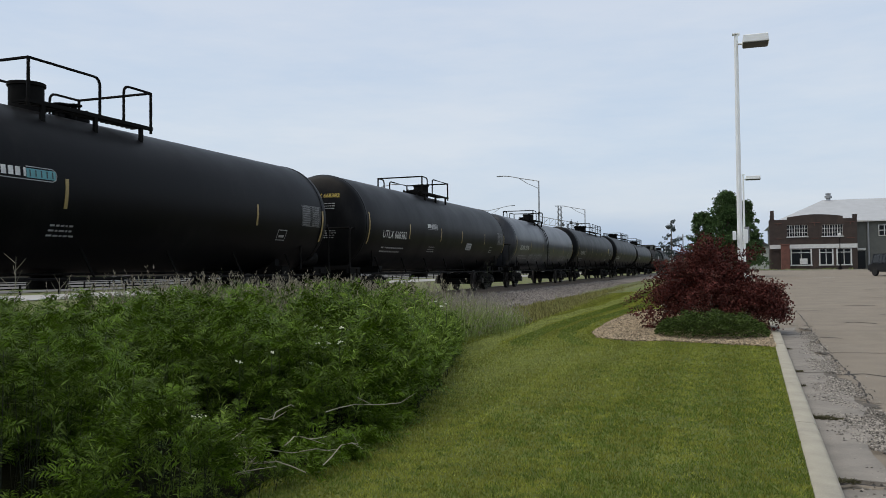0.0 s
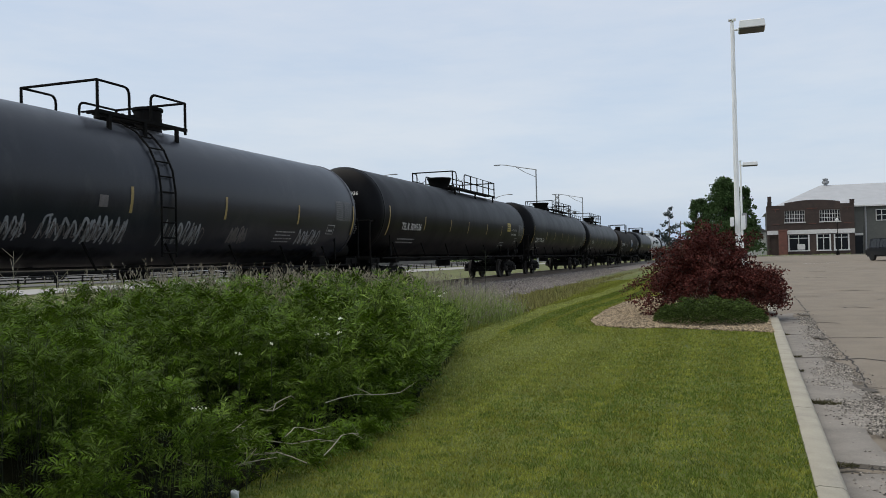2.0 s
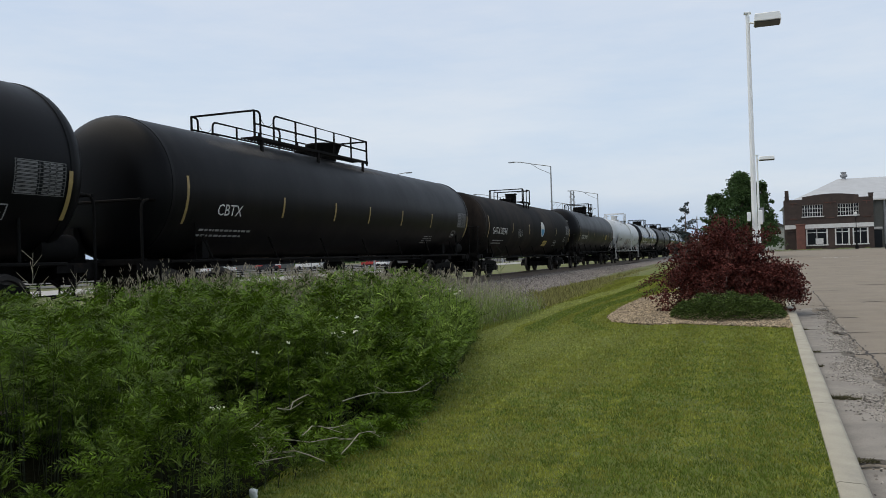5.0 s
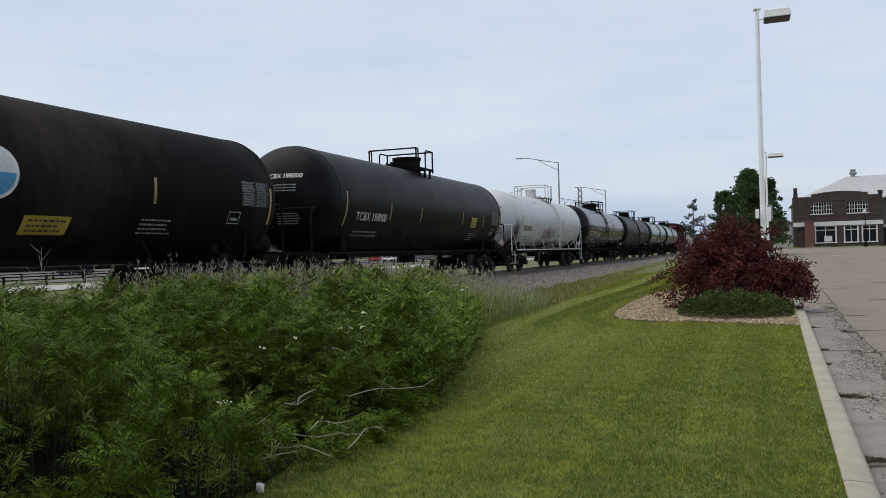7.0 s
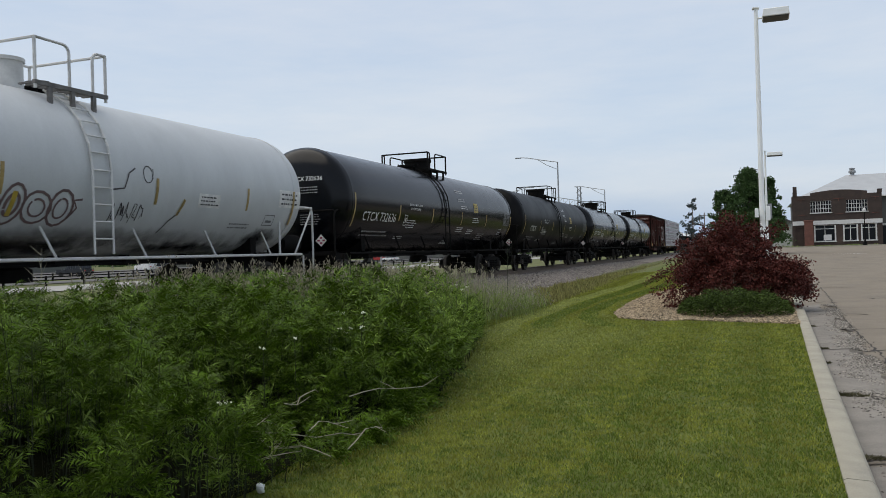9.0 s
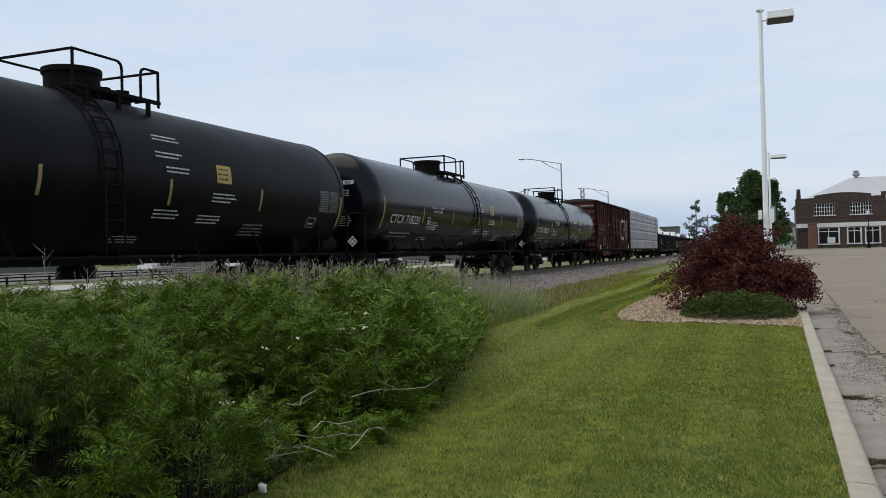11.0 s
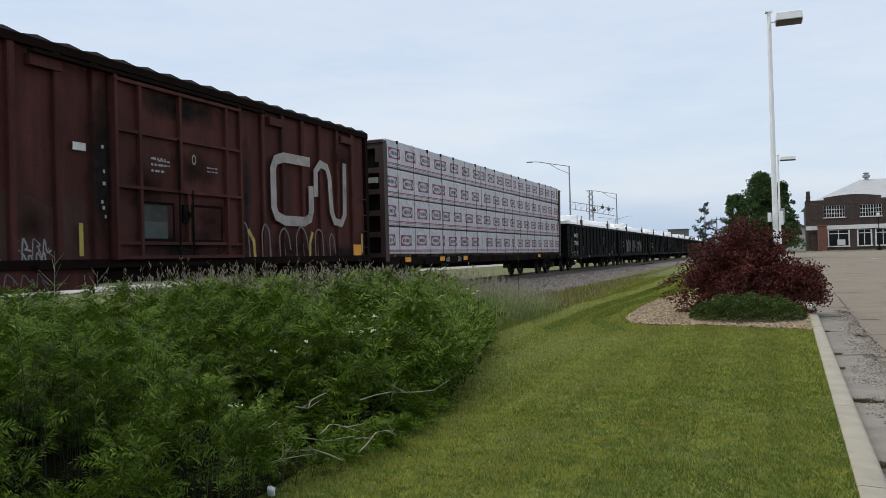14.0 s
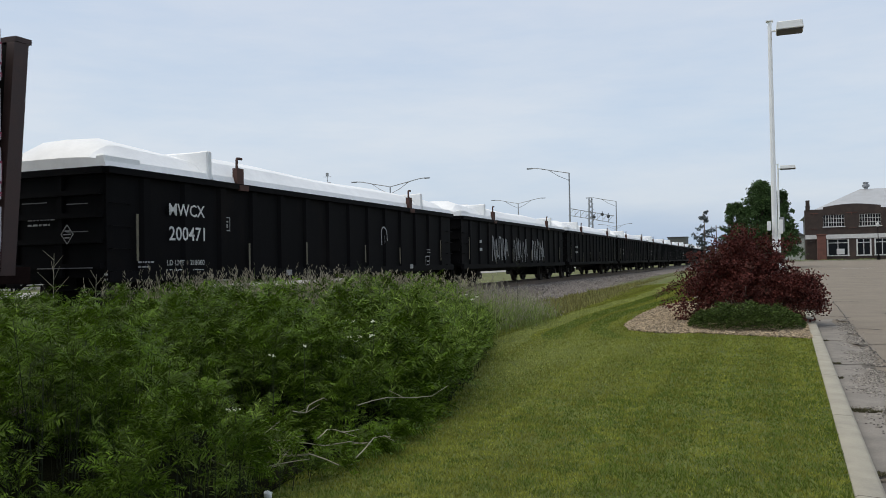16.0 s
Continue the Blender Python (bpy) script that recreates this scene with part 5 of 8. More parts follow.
    for s in (-1, 1):
        for y in (-half + 3.9, half - 3.9):
            bm = bmesh.new()
            put_box(bm, s * (W - 0.02), y, z1 + 0.22, 0.12, 0.24, 0.36)
            put_box(bm, s * (W + 0.04), y + 0.1, z1 - 0.02, 0.06, 0.34, 0.12)
            put_tube(bm, round_path([(s * W, y - 0.08, z1 + 0.3), (s * W, y - 0.08, z1 + 0.62), (s * W, y + 0.10, z1 + 0.62)], 0.06), 0.03, 5)
            part("clamp", bm, RUST, car, "rusty cover clamp")
    bm = bmesh.new()
    put_ribbon(bm, [(0, 0.17), (0.14, 0), (0, -0.17), (-0.14, 0), (0, 0.17)], 0.022)
    for v, w in ((0.06, 0.12), (0.0, 0.18), (-0.06, 0.12)):
        put_rect(bm, 0, v, w, 0.022)
    part("placard", face_end(bm, 0.55, -half + 0.005, 1.62), MARK_GREY, car, "worn pale hazard diamond outline")
    if k == 0:
        for text, size, u, v in (("MWCX", 0.335, 300.36, 2.11), ("200471", 0.385, 300.40, 1.645), ("LD LMT", 0.15, 300.01, 1.09), ("218000", 0.15, 300.66, 1.09), ("LT WT", 0.15, 299.97, 0.91), ("68000", 0.15, 300.68, 0.91)):
            part("lettering", stand(letters(text, size, 0.004 if size > 0.2 else 0.0), W + 0.004, u - mid, v), MARK_WHITE, body, "white stencilled lettering")
        bm = bmesh.new()
        put_frame(bm, 0, 0, 0.24, 0.28, 0.02)
        put_rect(bm, 0, 0.05, 0.13, 0.03)
        put_rect(bm, 0.02, -0.04, 0.06, 0.08)
        part("stencil", stand(bm, W - 0.06, 301.71 - mid, 1.91), MARK_GREY, body)
        for u, v, w, q in ((299.17, 1.11, 0.36, 3), (298.66, 0.9, 1.0, 5), (301.57, 0.81, 0.55, 7), (312.87, 1.46, 0.35, 9)):
            part("small_print", stand(small_print(2, w, 0.045, 140 + q), W + 0.004, u - mid, v), MARK_GREY, body)
        for u, v in ((303.95, 0.84), (311.22, 0.91)):
            bm = bmesh.new()
            put_rect(bm, 0, 0, 0.24, 0.13)
            part("notice", stand(bm, W + 0.075, u - mid, v), MARK_GREY, body, "small pale notice on the sill")
        bm = bmesh.new()
        put_frame(bm, 0, 0, 0.34, 0.42, 0.03)
        put_rect(bm, 0, 0.04, 0.18, 0.05)
        put_rect(bm, 0, -0.09, 0.14, 0.05)
        part("stencil", stand(bm, W + 0.004, 312.76 - mid, 1.03), MARK_GREY, body)
        part("small_print", face_end(small_print(2, 0.6, 0.05, 150), -0.1, -half + 0.02, 1.9), MARK_GREY, body)
        for u, v, w in ((0.5, 1.02, 1.3), (-0.2, 2.2, 0.6), (0.8, 1.66, 0.5), (0.8, 2.15, 0.5)):
            bm = bmesh.new()
            put_rect(bm, u, v, w, 0.018)
            part("worn_edge", face_end(bm, 0, -half - 0.012, 0), MARK_SOFT, body, "pale worn rib edge")
    else:
        part("small_print", stand(small_print(2, 0.42, 0.17, 99 + k), W + 0.004, -half + 2.25, 1.85), MARK_GREY, body)
    if k == 1:
        for q in range(3):
            part("scrawl", stand(tag_strokes(120 + q, 2.4, 1.15, 0.07, 5), W + 0.006, -3.7 + q * 3.2, 1.6), SPRAY, body, "sprayed pale scrawl")
    if k == 0:
        part("scrawl", stand(arch_strokes(133, 0.5, 0.55, 0.05), W + 0.006, 2.68, 1.85), SPRAY, body, "sprayed pale scrawl")
    for u, v, h in ((0.78, 1.56, 0.86), (4.25, 1.16, 0.70), (6.69, 1.30, 0.55), (9.91, 1.31, 0.50), (12.29, 1.26, 0.50), (15.77, 1.45, 0.70)):
        bm = bmesh.new()
        put_rect(bm, 0, 0, 0.06, h)
        part("reflector", stand(bm, W + 0.006, u - half, v), DULL_YELLOW, body)


DULL_YELLOW = surface("faded_reflector", (0.13, 0.115, 0.07), 0.5, vary=0.3, scale=5, fine=40, bump=0.0)
RUST = surface("rusty_iron", (0.07, 0.03, 0.022), 0.8, vary=0.35, scale=9, fine=60, bump=0.2)
build_train()


# ---- ground ----
def rise(x, y):
    """The lot climbs gently towards the brick building."""
    f = min(1.0, max(0.0, (x + 9.0) / 5.0))
    up = 1.17 * min(1.0, max(0.0, (y - 22.0) / 78.0))
    return f * (up - 0.75 * min(1.0, max(0.0, (y - 100.0) / 5.0)))


BANK = [(-3000, 0.0), (-60, 0.0), (-17.5, 0.05), (-16.6, 0.12), (-14.2, 0.36), (-13.6, 0.41), (-10.4, 0.41), (-9.8, 0.36), (-7.7, 0.11), (-7.0, 0.05), (-5.4, 0.0), (3000, 0.0)]


def bank(x):
    for (a, za), (b, zb) in zip(BANK, BANK[1:]):
        if a <= x <= b:
            return za + (zb - za) * (x - a) / (b - a)
    return 0.0


def kerb_x(y):
    return 0.37 + 0.028 * y


def edge_x(y):
    """Where the lawn island meets the lot: along the kerb, then turning in behind the shrubs."""
    if y < 27:
        return kerb_x(y)
    f = min(1.0, (y - 27) / 5.0)
    return kerb_x(27) - 3.6 * f * f * (3 - 2 * f)


def sheet(name, xs, ys, z, material, label, category, kind="structure"):
    verts = [(x, y, z(x, y)) for y in ys for x in xs]
    n = len(xs)
    faces = [(j * n + i, j * n + i + 1, (j + 1) * n + i + 1, (j + 1) * n + i) for j in range(len(ys) - 1) for i in range(n - 1)]
    return thing(name, raw_mesh(name, verts, faces, True), material, label, category, kind)


GRASS = surface("mown_grass", (0.105, 0.128, 0.030), 0.9, vary=0.25, scale=1.3, fine=55, bump=0.5, other=(0.175, 0.19, 0.052), spec=0.2)
ROUGH = surface("rough_grassland", (0.12, 0.13, 0.05), 0.95, vary=0.35, scale=0.4, fine=20, bump=0.4, other=(0.13, 0.12, 0.06), spec=0.2)
ASPHALT = surface("worn_asphalt", (0.222, 0.190, 0.150), 0.9, vary=0.14, scale=0.8, fine=90, bump=0.5, other=(0.245, 0.212, 0.172), spec=0.3)
CONCRETE = surface("weathered_concrete", (0.35, 0.325, 0.262), 0.85, vary=0.16, scale=2.5, fine=70, bump=0.25, other=(0.26, 0.24, 0.21), spec=0.3)
BALLAST = surface("ballast", (0.225, 0.195, 0.172), 0.9, vary=0.4, scale=9, fine=45, bump=1.0, other=(0.12, 0.10, 0.09), spec=0.3)
TIE = surface("creosoted_tie", (0.05, 0.04, 0.035), 0.85, vary=0.3, scale=6, fine=40, bump=0.3)

xs = [-3000, -800, -250, -100, -60, -40, -30, -22, -17.5, -16.6, -14.2, -13.6, -10.4, -9.8, -9.0, -7.7, -7.0, -6.0, -5.4, -4, -2, 0, 0.5, 0.75, 1.5, 4, 10, 30, 100, 300, 800, 3000]
ys = [-3000, -600, -200, -60, -20, -5, 0, 5, 10, 15, 20, 22, 30, 40, 60, 80, 100, 105, 113, 150, 220, 400, 800, 1500, 3000]
sheet("ground", xs, ys, lambda x, y: bank(x) + rise(x, y) - 0.05 - (0.14 if x > 0.6 else 0), ROUGH, "rough green grassland running to the horizon", "ground")
ly = [-10 + 1.0 * k for k in range(71)]
verts, faces = [], []
for y in ly:
    for i in range(8):
        x = -5.9 + (edge_x(y) + 0.02 + 5.9) * i / 7
        verts.append((x, y, bank(x) + rise(x, y) - (0.06 if i == 0 else 0)))
faces = [(j * 8 + i, j * 8 + i + 1, (j + 1) * 8 + i + 1, (j + 1) * 8 + i) for j in range(len(ly) - 1) for i in range(7)]
thing("lawn", raw_mesh("lawn", verts, faces, True), GRASS, "mown green lawn strip beside the kerb", "lawn", "structure")

bx = [-16.9, -16.6, -15.5, -14.2, -13.6, -12, -10.4, -9.8, -9.0, -8.3, -7.7, -7.3]
by = [-300, -100, -40, -10, 10, 30, 60, 100, 200, 400, 700]
sheet("ballast", bx, by, lambda x, y: bank(x) + 0.02, BALLAST, "grey-brown crushed stone ballast bed under the track", "ballast")

# lot surface: asphalt from the gutter outwards
verts, faces = [], []
ly2 = [-60, -20, -10, -5] + [0.5 * k for k in range(48)] + [24 + 3 * k for k in range(31)]
for y in ly2:
    k0 = edge_x(y) + 0.19
    for f in (0, 0.03, 0.1, 0.3, 1):
        x = k0 + f * 70
        verts.append((x, y, rise(x, y) - 0.13 + 0.06 * min(1, f * 12)))
faces = [(j * 5 + i, j * 5 + i + 1, (j + 1) * 5 + i + 1, (j + 1) * 5 + i) for j in range(len(ly2) - 1) for i in range(4)]
thing("parking_lot", raw_mesh("parking_lot", verts, faces, True), ASPHALT, "worn pale grey cracked asphalt parking lot", "pavement", "structure")

# kerb in poured lengths
def kerb_run():
    run = base("kerb", "weathered concrete kerb in poured lengths along the lawn", "kerb", pose(0, 0, 0))
    tagged(run, kind="structure")
    y = -6.0
    while y < 32.5:
        y1 = y + 3.0
        bm = bmesh.new()
        rows = []
        for k in range(5):
            yy = y + 0.008 + (y1 - y - 0.016) * k / 4
            x = edge_x(yy)
            rows.append([bm.verts.new((x + a, yy, b + rise(x, yy))) for a, b in ((-0.01, -0.3), (-0.01, 0.018), (0.012, 0.030), (0.155, 0.022), (0.185, 0.0), (0.215, -0.3))])
        for p, q in zip(rows, rows[1:]):
            for i in range(5):
                bm.faces.new((p[i], p[i + 1], q[i + 1], q[i]))
        bm.faces.new(rows[0])
        bm.faces.new(rows[-1])
        part("kerb_length", bm, CONCRETE, run, smooth=50)
        y = y1


kerb_run()

# track: two rails and timber ties
for s in (-1, 1):
    bm = bmesh.new()
    for w, z0, z1 in ((0.075, -0.045, 0.0), (0.02, -0.14, -0.045), (0.15, -0.175, -0.14)):
        put_box(bm, TRACK_X + s * 0.755, 200, RAIL_Z + (z0 + z1) / 2, w, 1000, z1 - z0)
    thing("rail", bm, RAIL, "worn steel rail on timber ties", "rail", "structure")
bm = bmesh.new()
put_box(bm, 0, 0, 0, 2.6, 0.23, 0.17)
me = as_mesh("tie", bm)
me.materials.append(TIE)
for k in range(150):
    o = new("tie", me)
    o.matrix_basis = pose(TRACK_X + 0.03 * math.sin(k * 7.3), 8 + k * 0.55, RAIL_Z - 0.175 - 0.085, 0, 0, 0.8 * math.sin(k * 3.1))
    tagged(o, "dark creosoted timber railway tie", "railway tie", "track ties", "structure")


# ---- plants made of many small leaves ----
def leaf_material(name, colour, island=0.35, rough=0.55, through_light=0.25, other=None, mown=False, spec=0.10, vary=0.22, scale=3.0):
    m = surface(name, colour, rough, vary=vary, scale=scale, fine=30, bump=0.0, island=island, spec=spec, other=other)
    n, l = m.node_tree.nodes, m.node_tree.links
    b, out = n["Principled BSDF"], n["Material Output"]
    t, mix = n.new("ShaderNodeBsdfTranslucent"), n.new("ShaderNodeMixShader")
    src = b.inputs["Base Color"].links[0].from_socket
    l.new(src, t.inputs[0])
    mix.inputs[0].default_value = through_light
    l.new(b.outputs[0], mix.inputs[1])
    l.new(t.outputs[0], mix.inputs[2])
    l.new(mix.outputs[0], out.inputs[0])
    if mown:
        w, co, mr, hs = n.new("ShaderNodeTexWave"), n.new("ShaderNodeTexCoord"), n.new("ShaderNodeMapRange"), n.new("ShaderNodeHueSaturation")
        w.inputs["Scale"].default_value, w.inputs["Distortion"].default_value, w.inputs["Detail Scale"].default_value = 0.30, 5.0, 0.25
        l.new(co.outputs["Object"], w.inputs[0])
        l.new(w.outputs["Fac"], mr.inputs[0])
        mr.inputs[3].default_value, mr.inputs[4].default_value = 0.86, 1.14
        l.new(mr.outputs[0], hs.inputs["Value"])
        l.new(src, hs.inputs["Color"])
        l.new(hs.outputs[0], b.inputs["Base Color"])
        l.new(hs.outputs[0], t.inputs[0])
    return m


WEED = leaf_material("weed_leaf", (0.064, 0.114, 0.0070), 0.5, rough=0.45, through_light=0.10, spec=0.14, vary=0.55, scale=5.5)
SHADED_SOIL = surface("thicket_shade_soil", (0.008, 0.009, 0.004), 0.95, spec=0.03, vary=0.5, scale=14, fine=60, bump=1.0, other=(0.016, 0.018, 0.008))
WEED_STEM = surface("weed_stem", (0.020, 0.028, 0.010), 0.8, vary=0.3, scale=5, fine=40, bump=0)
DRY = surface("dry_stalk", (0.26, 0.24, 0.18), 0.85, vary=0.3, scale=5, fine=40, bump=0)
PALE_SEED = leaf_material("pale_seed_head", (0.34, 0.31, 0.25), 0.35)
SEED = leaf_material("purple_grey_seed_head", (0.29, 0.26, 0.20), 0.3)
TALL = leaf_material("grey_green_tall_grass", (0.235, 0.30, 0.095), 0.5)
VERGE = leaf_material("verge_grass", (0.25, 0.235, 0.09), 0.5, other=(0.16, 0.215, 0.055))
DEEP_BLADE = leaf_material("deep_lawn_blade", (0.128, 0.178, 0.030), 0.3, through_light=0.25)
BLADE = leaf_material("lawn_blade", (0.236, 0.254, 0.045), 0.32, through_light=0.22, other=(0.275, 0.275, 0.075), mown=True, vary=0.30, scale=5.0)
PALE_BLADE = leaf_material("pale_lawn_blade", (0.34, 0.37, 0.115), 0.3, through_light=0.25)
FLOWER = surface("white_flower", (0.70, 0.72, 0.56), 0.7, vary=0.1, scale=5, fine=40, bump=0)
PAPER = surface("paper", (0.75, 0.76, 0.74), 0.7, vary=0.1, scale=5, fine=40, bump=0.0)
PURPLE = leaf_material("purple_shrub_leaf", (0.088, 0.0255, 0.0205), 0.75, through_light=0.10, other=(0.080, 0.044, 0.032))
TWIG = surface("brown_twig", (0.07, 0.045, 0.035), 0.8, vary=0.3, scale=8, fine=50, bump=0.1)
JUNIPER = leaf_material("juniper_needle", (0.062, 0.094, 0.023), 0.7, through_light=0.1)
MAPLE = leaf_material("tree_leaf", (0.055, 0.098, 0.034), 0.6)
SPRUCE = leaf_material("blue_grey_needle", (0.050, 0.066, 0.066), 0.3, through_light=0.1)
BARK = surface("bark", (0.10, 0.08, 0.065), 0.9, vary=0.3, scale=6, fine=40, bump=0.4)

DARKTUFT = leaf_material("brownish_weed", (0.09, 0.085, 0.045), 0.35)

rg = np.random.default_rng(5)


def unit(v):
    return v / np.maximum(1e-9, np.linalg.norm(v, axis=-1, keepdims=True))


def blades(p, d, length, width, droop, rng, segs=2):
    """Narrow pointed leaves: p root, d direction (unit), bending down towards the tip. Quads with shared middle; returns verts, tris."""
    n = len(p)
    side = unit(np.cross(d, unit(rng.normal(size=(n, 3)) + np.array([0, 0, 0.4]))))
    L, Wd = length[:, None], width[:, None]
    mid = p + d * L * 0.5
    tip = p + d * L + np.array([0, 0, -1.0]) * (droop[:, None] * L)
    v = np.stack([p, mid + side * Wd / 2, tip, mid - side * Wd / 2], 1)
    f = np.arange(n)[:, None] * 4 + np.array([[0, 1, 2, 3]])
    return v.reshape(-1, 3), f


def joined(parts):
    vs, fs, o = [], [], 0
    for v, f in parts:
        vs.append(v)
        fs.append(f + o)
        o += len(v)
    return np.concatenate(vs), np.concatenate(fs)


def stuff(name, vf, material, label, category):
    return thing(name, raw_mesh(name, *vf), material, label, category, "stuff")


def weed_edge(y):
    return np.interp(y, [0, 4.5, 5.3, 6.0, 6.7, 7.6, 8.5, 9.2, 11.4, 14, 16, 18], [-3.2, -3.20, -3.10, -3.06, -3.08, -3.20, -3.33, -3.45, -3.95, -4.62, -5.25, -6.2])


def lumps(x, y):
    return 0.5 * np.sin(x * 2.1 + 1.3 * np.sin(y * 1.1)) + 0.5 * np.sin(y * 1.7 + 1.1 * np.sin(x * 1.9 + 2))


def hollow(x, y):
    """Sunken spots at the thicket's foot and within it where little grows."""
    out = np.zeros(len(x))
    for cx, cy, rx, ry, deep in ((-3.5, 5.65, 0.60, 0.80, 1.0), (-4.5, 5.85, 0.42, 0.55, 1.0), (-3.72, 5.0, 0.45, 0.52, 1.0)):
        out = np.maximum(out, deep * np.exp(-(((x - cx) / rx) ** 2 + ((y - cy) / ry) ** 2)))
    return out


def fronds(p, d, length, pairs, rng):
    """Feathery leaves: an arching rib with pairs of narrow flat leaflets."""
    m = len(p)
    out = unit(np.stack([d[:, 0], d[:, 1], np.zeros(m)], 1) + 1e-6)
    sid = unit(np.stack([-out[:, 1], out[:, 0], rng.normal(0, 0.75, m)], 1))
    L = length[:, None]
    pieces = []
    for q in range(pairs + 1):
        g = 0.16 + 0.80 * q / pairs
        at = p + d * (L * g) + (out * 0.15 - np.array([0, 0, 0.38])) * (L * g * g)
        tan = unit(d + (out * 0.30 - np.array([0, 0, 0.76])) * g)
        nrm = unit(np.cross(tan, sid))
        for s in ((-1, 1) if q < pairs else (0,)):
            dd = unit(tan * (0.65 if s else 1.0) + sid * s - nrm * 0.05 + rng.normal(0, 0.16, (m, 3)))
            ll = L * (0.12 + 0.20 * math.sin(math.pi * (0.12 + 0.80 * g))) * rng.uniform(0.8, 1.15, (m, 1)) * (9.0 / (pairs + 3)) ** 0.3
            wd = ll * (0.092 if pairs > 5 else 0.14)
            ac = np.cross(dd, nrm)
            mid = at + dd * ll * 0.45
            tip = at + dd * ll - np.array([0, 0, 0.12]) * ll
            pieces.append((np.stack([at, mid + ac * wd, tip, mid - ac * wd], 1).reshape(-1, 3), np.arange(m)[:, None] * 4 + np.array([[0, 1, 2, 3]])))
    return joined(pieces)


def thicket_shade_floor():
    """Soil sheet under the thicket, coloured near black to stand for the weeds' shade."""
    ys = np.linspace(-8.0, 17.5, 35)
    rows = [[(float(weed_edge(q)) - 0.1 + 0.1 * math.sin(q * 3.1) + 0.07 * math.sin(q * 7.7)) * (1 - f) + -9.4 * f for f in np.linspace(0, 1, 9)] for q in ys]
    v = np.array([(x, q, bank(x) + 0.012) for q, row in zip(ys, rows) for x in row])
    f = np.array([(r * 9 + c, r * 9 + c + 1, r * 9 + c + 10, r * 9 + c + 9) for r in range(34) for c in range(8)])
    thing("thicket_shade_floor", raw_mesh("thicket_shade_floor", v, f, True), SHADED_SOIL, "soil under the weeds, coloured near black for their shade", "soil", "structure")


def weeds():
    """A thicket of tall weeds: rounded clumps of feathery plants with dark gaps between them."""
    n = 4300
    y = rg.uniform(2.75, 17.0, n)
    edge = weed_edge(y)
    x = edge - rg.random(n) ** 1.25 * (edge + 9.3)
    inside = edge - x
    keep = (x + y * 0.62 > -12.5) & ((y < 15.0) | (rg.random(n) < 0.5))
    x, y, inside = x[keep], y[keep], inside[keep]
    inner = hollow(x, y)
    keep = rg.random(len(x)) > 0.8 * inner
    x, y, inside = x[keep], y[keep], inside[keep]
    n = len(x)
    cy = rg.uniform(1.5, 17.0, 260)
    cx = rg.uniform(-9.3, -3.0, 260)
    dist = np.hypot(x[:, None] - cx, y[:, None] - cy)
    own = dist.argmin(1)
    near = dist.min(1)
    ox, oy = (x - cx[own]), (y - cy[own])
    clump = rg.uniform(0.86, 1.12, 260)[own] * (1.10 - 0.75 * np.clip(near / 0.45, 0, 1.1) ** 2)
    foot = np.interp(y, [4.6, 5.2, 7.2, 8.2], [0.0, 0.26, 0.26, 0.0])
    h = (0.50 - foot + (0.80 + foot) * (1 - np.exp(-inside / (0.40 + 0.6 * foot))) - 0.8 * np.array([bank(a) for a in x]) - 0.08 * np.clip(-5.8 - x, 0, 3)) * clump * (1 + 0.07 * lumps(y * 4.1, x * 4.1)) * rg.uniform(0.70, 1.10, n)
    h *= np.interp(y, [0, 3.4, 4.6, 5.4, 13, 17], [0.98, 1.04, 1.08, 1, 1, 0.8])
    hole = hollow(x, y)
    h = np.minimum(h, 1.36 - 0.5 * np.array([bank(a) for a in x])) * (1 - 0.74 * hole)
    root = np.stack([x, y, np.array([bank(a) for a in x])], 1)
    lean = unit(np.stack([0.05 + 0.30 * ox + rg.normal(0, 0.09, n), 0.30 * oy + rg.normal(0, 0.09, n), np.ones(n)], 1))
    tip = root + lean * h[:, None]
    side = unit(np.cross(lean, rg.normal(size=(n, 3)))) * 0.004
    stems = (np.stack([root - side, root + side, tip + side * 0.4, tip - side * 0.4], 1).reshape(-1, 3), np.arange(n)[:, None] * 4 + np.array([[0, 1, 2, 3]]))
    stuff("weed_stalks", stems, WEED_STEM, "thin green stalks of a dense weed thicket", "weeds")
    per = 13
    k = np.repeat(np.arange(n), per)
    ends = np.clip((y - 7.6) / 2.4, 0, 1) * np.clip(1.8 - inside, 0, 1)
    k = k[(rg.random(len(k)) > 0.85 * hole[k]) & (rg.random(len(k)) > 0.88 * ends[k])]
    m = len(k)
    f = np.where(rg.random(m) < 0.84, 1 - 0.30 * rg.random(m) ** 1.2, rg.uniform(0.3, 0.75, m))
    keep = (f > 0.66) | (y[k] > 5.4) | (rg.random(m) < 0.40)
    k, f = k[keep], f[keep]
    m = len(k)
    p = root[k] + lean[k] * (h[k] * f)[:, None]
    a = rg.uniform(0, math.tau, m)
    up = 0.60 + 1.7 * (f - 0.5) + rg.normal(0, 0.5, m)
    d = unit(np.stack([np.cos(a) + 0.9 * ox[k], np.sin(a) + 0.9 * oy[k], up], 1))
    L = rg.uniform(0.19, 0.37, m) * (1.12 - 0.32 * f) * np.interp(y[k], [3, 4.5, 6], [0.72, 0.84, 1.0])
    close = y[k] < 7.6
    leaves = joined([fronds(p[close], d[close], L[close], 8, rg), fronds(p[~close], d[~close], L[~close], 5, rg)])
    # the thicket goes on beside and behind the eye
    nb = 2600
    yb = rg.uniform(-8.0, 2.5, nb)
    xb = -3.45 - 5.8 * rg.random(nb) ** 1.2
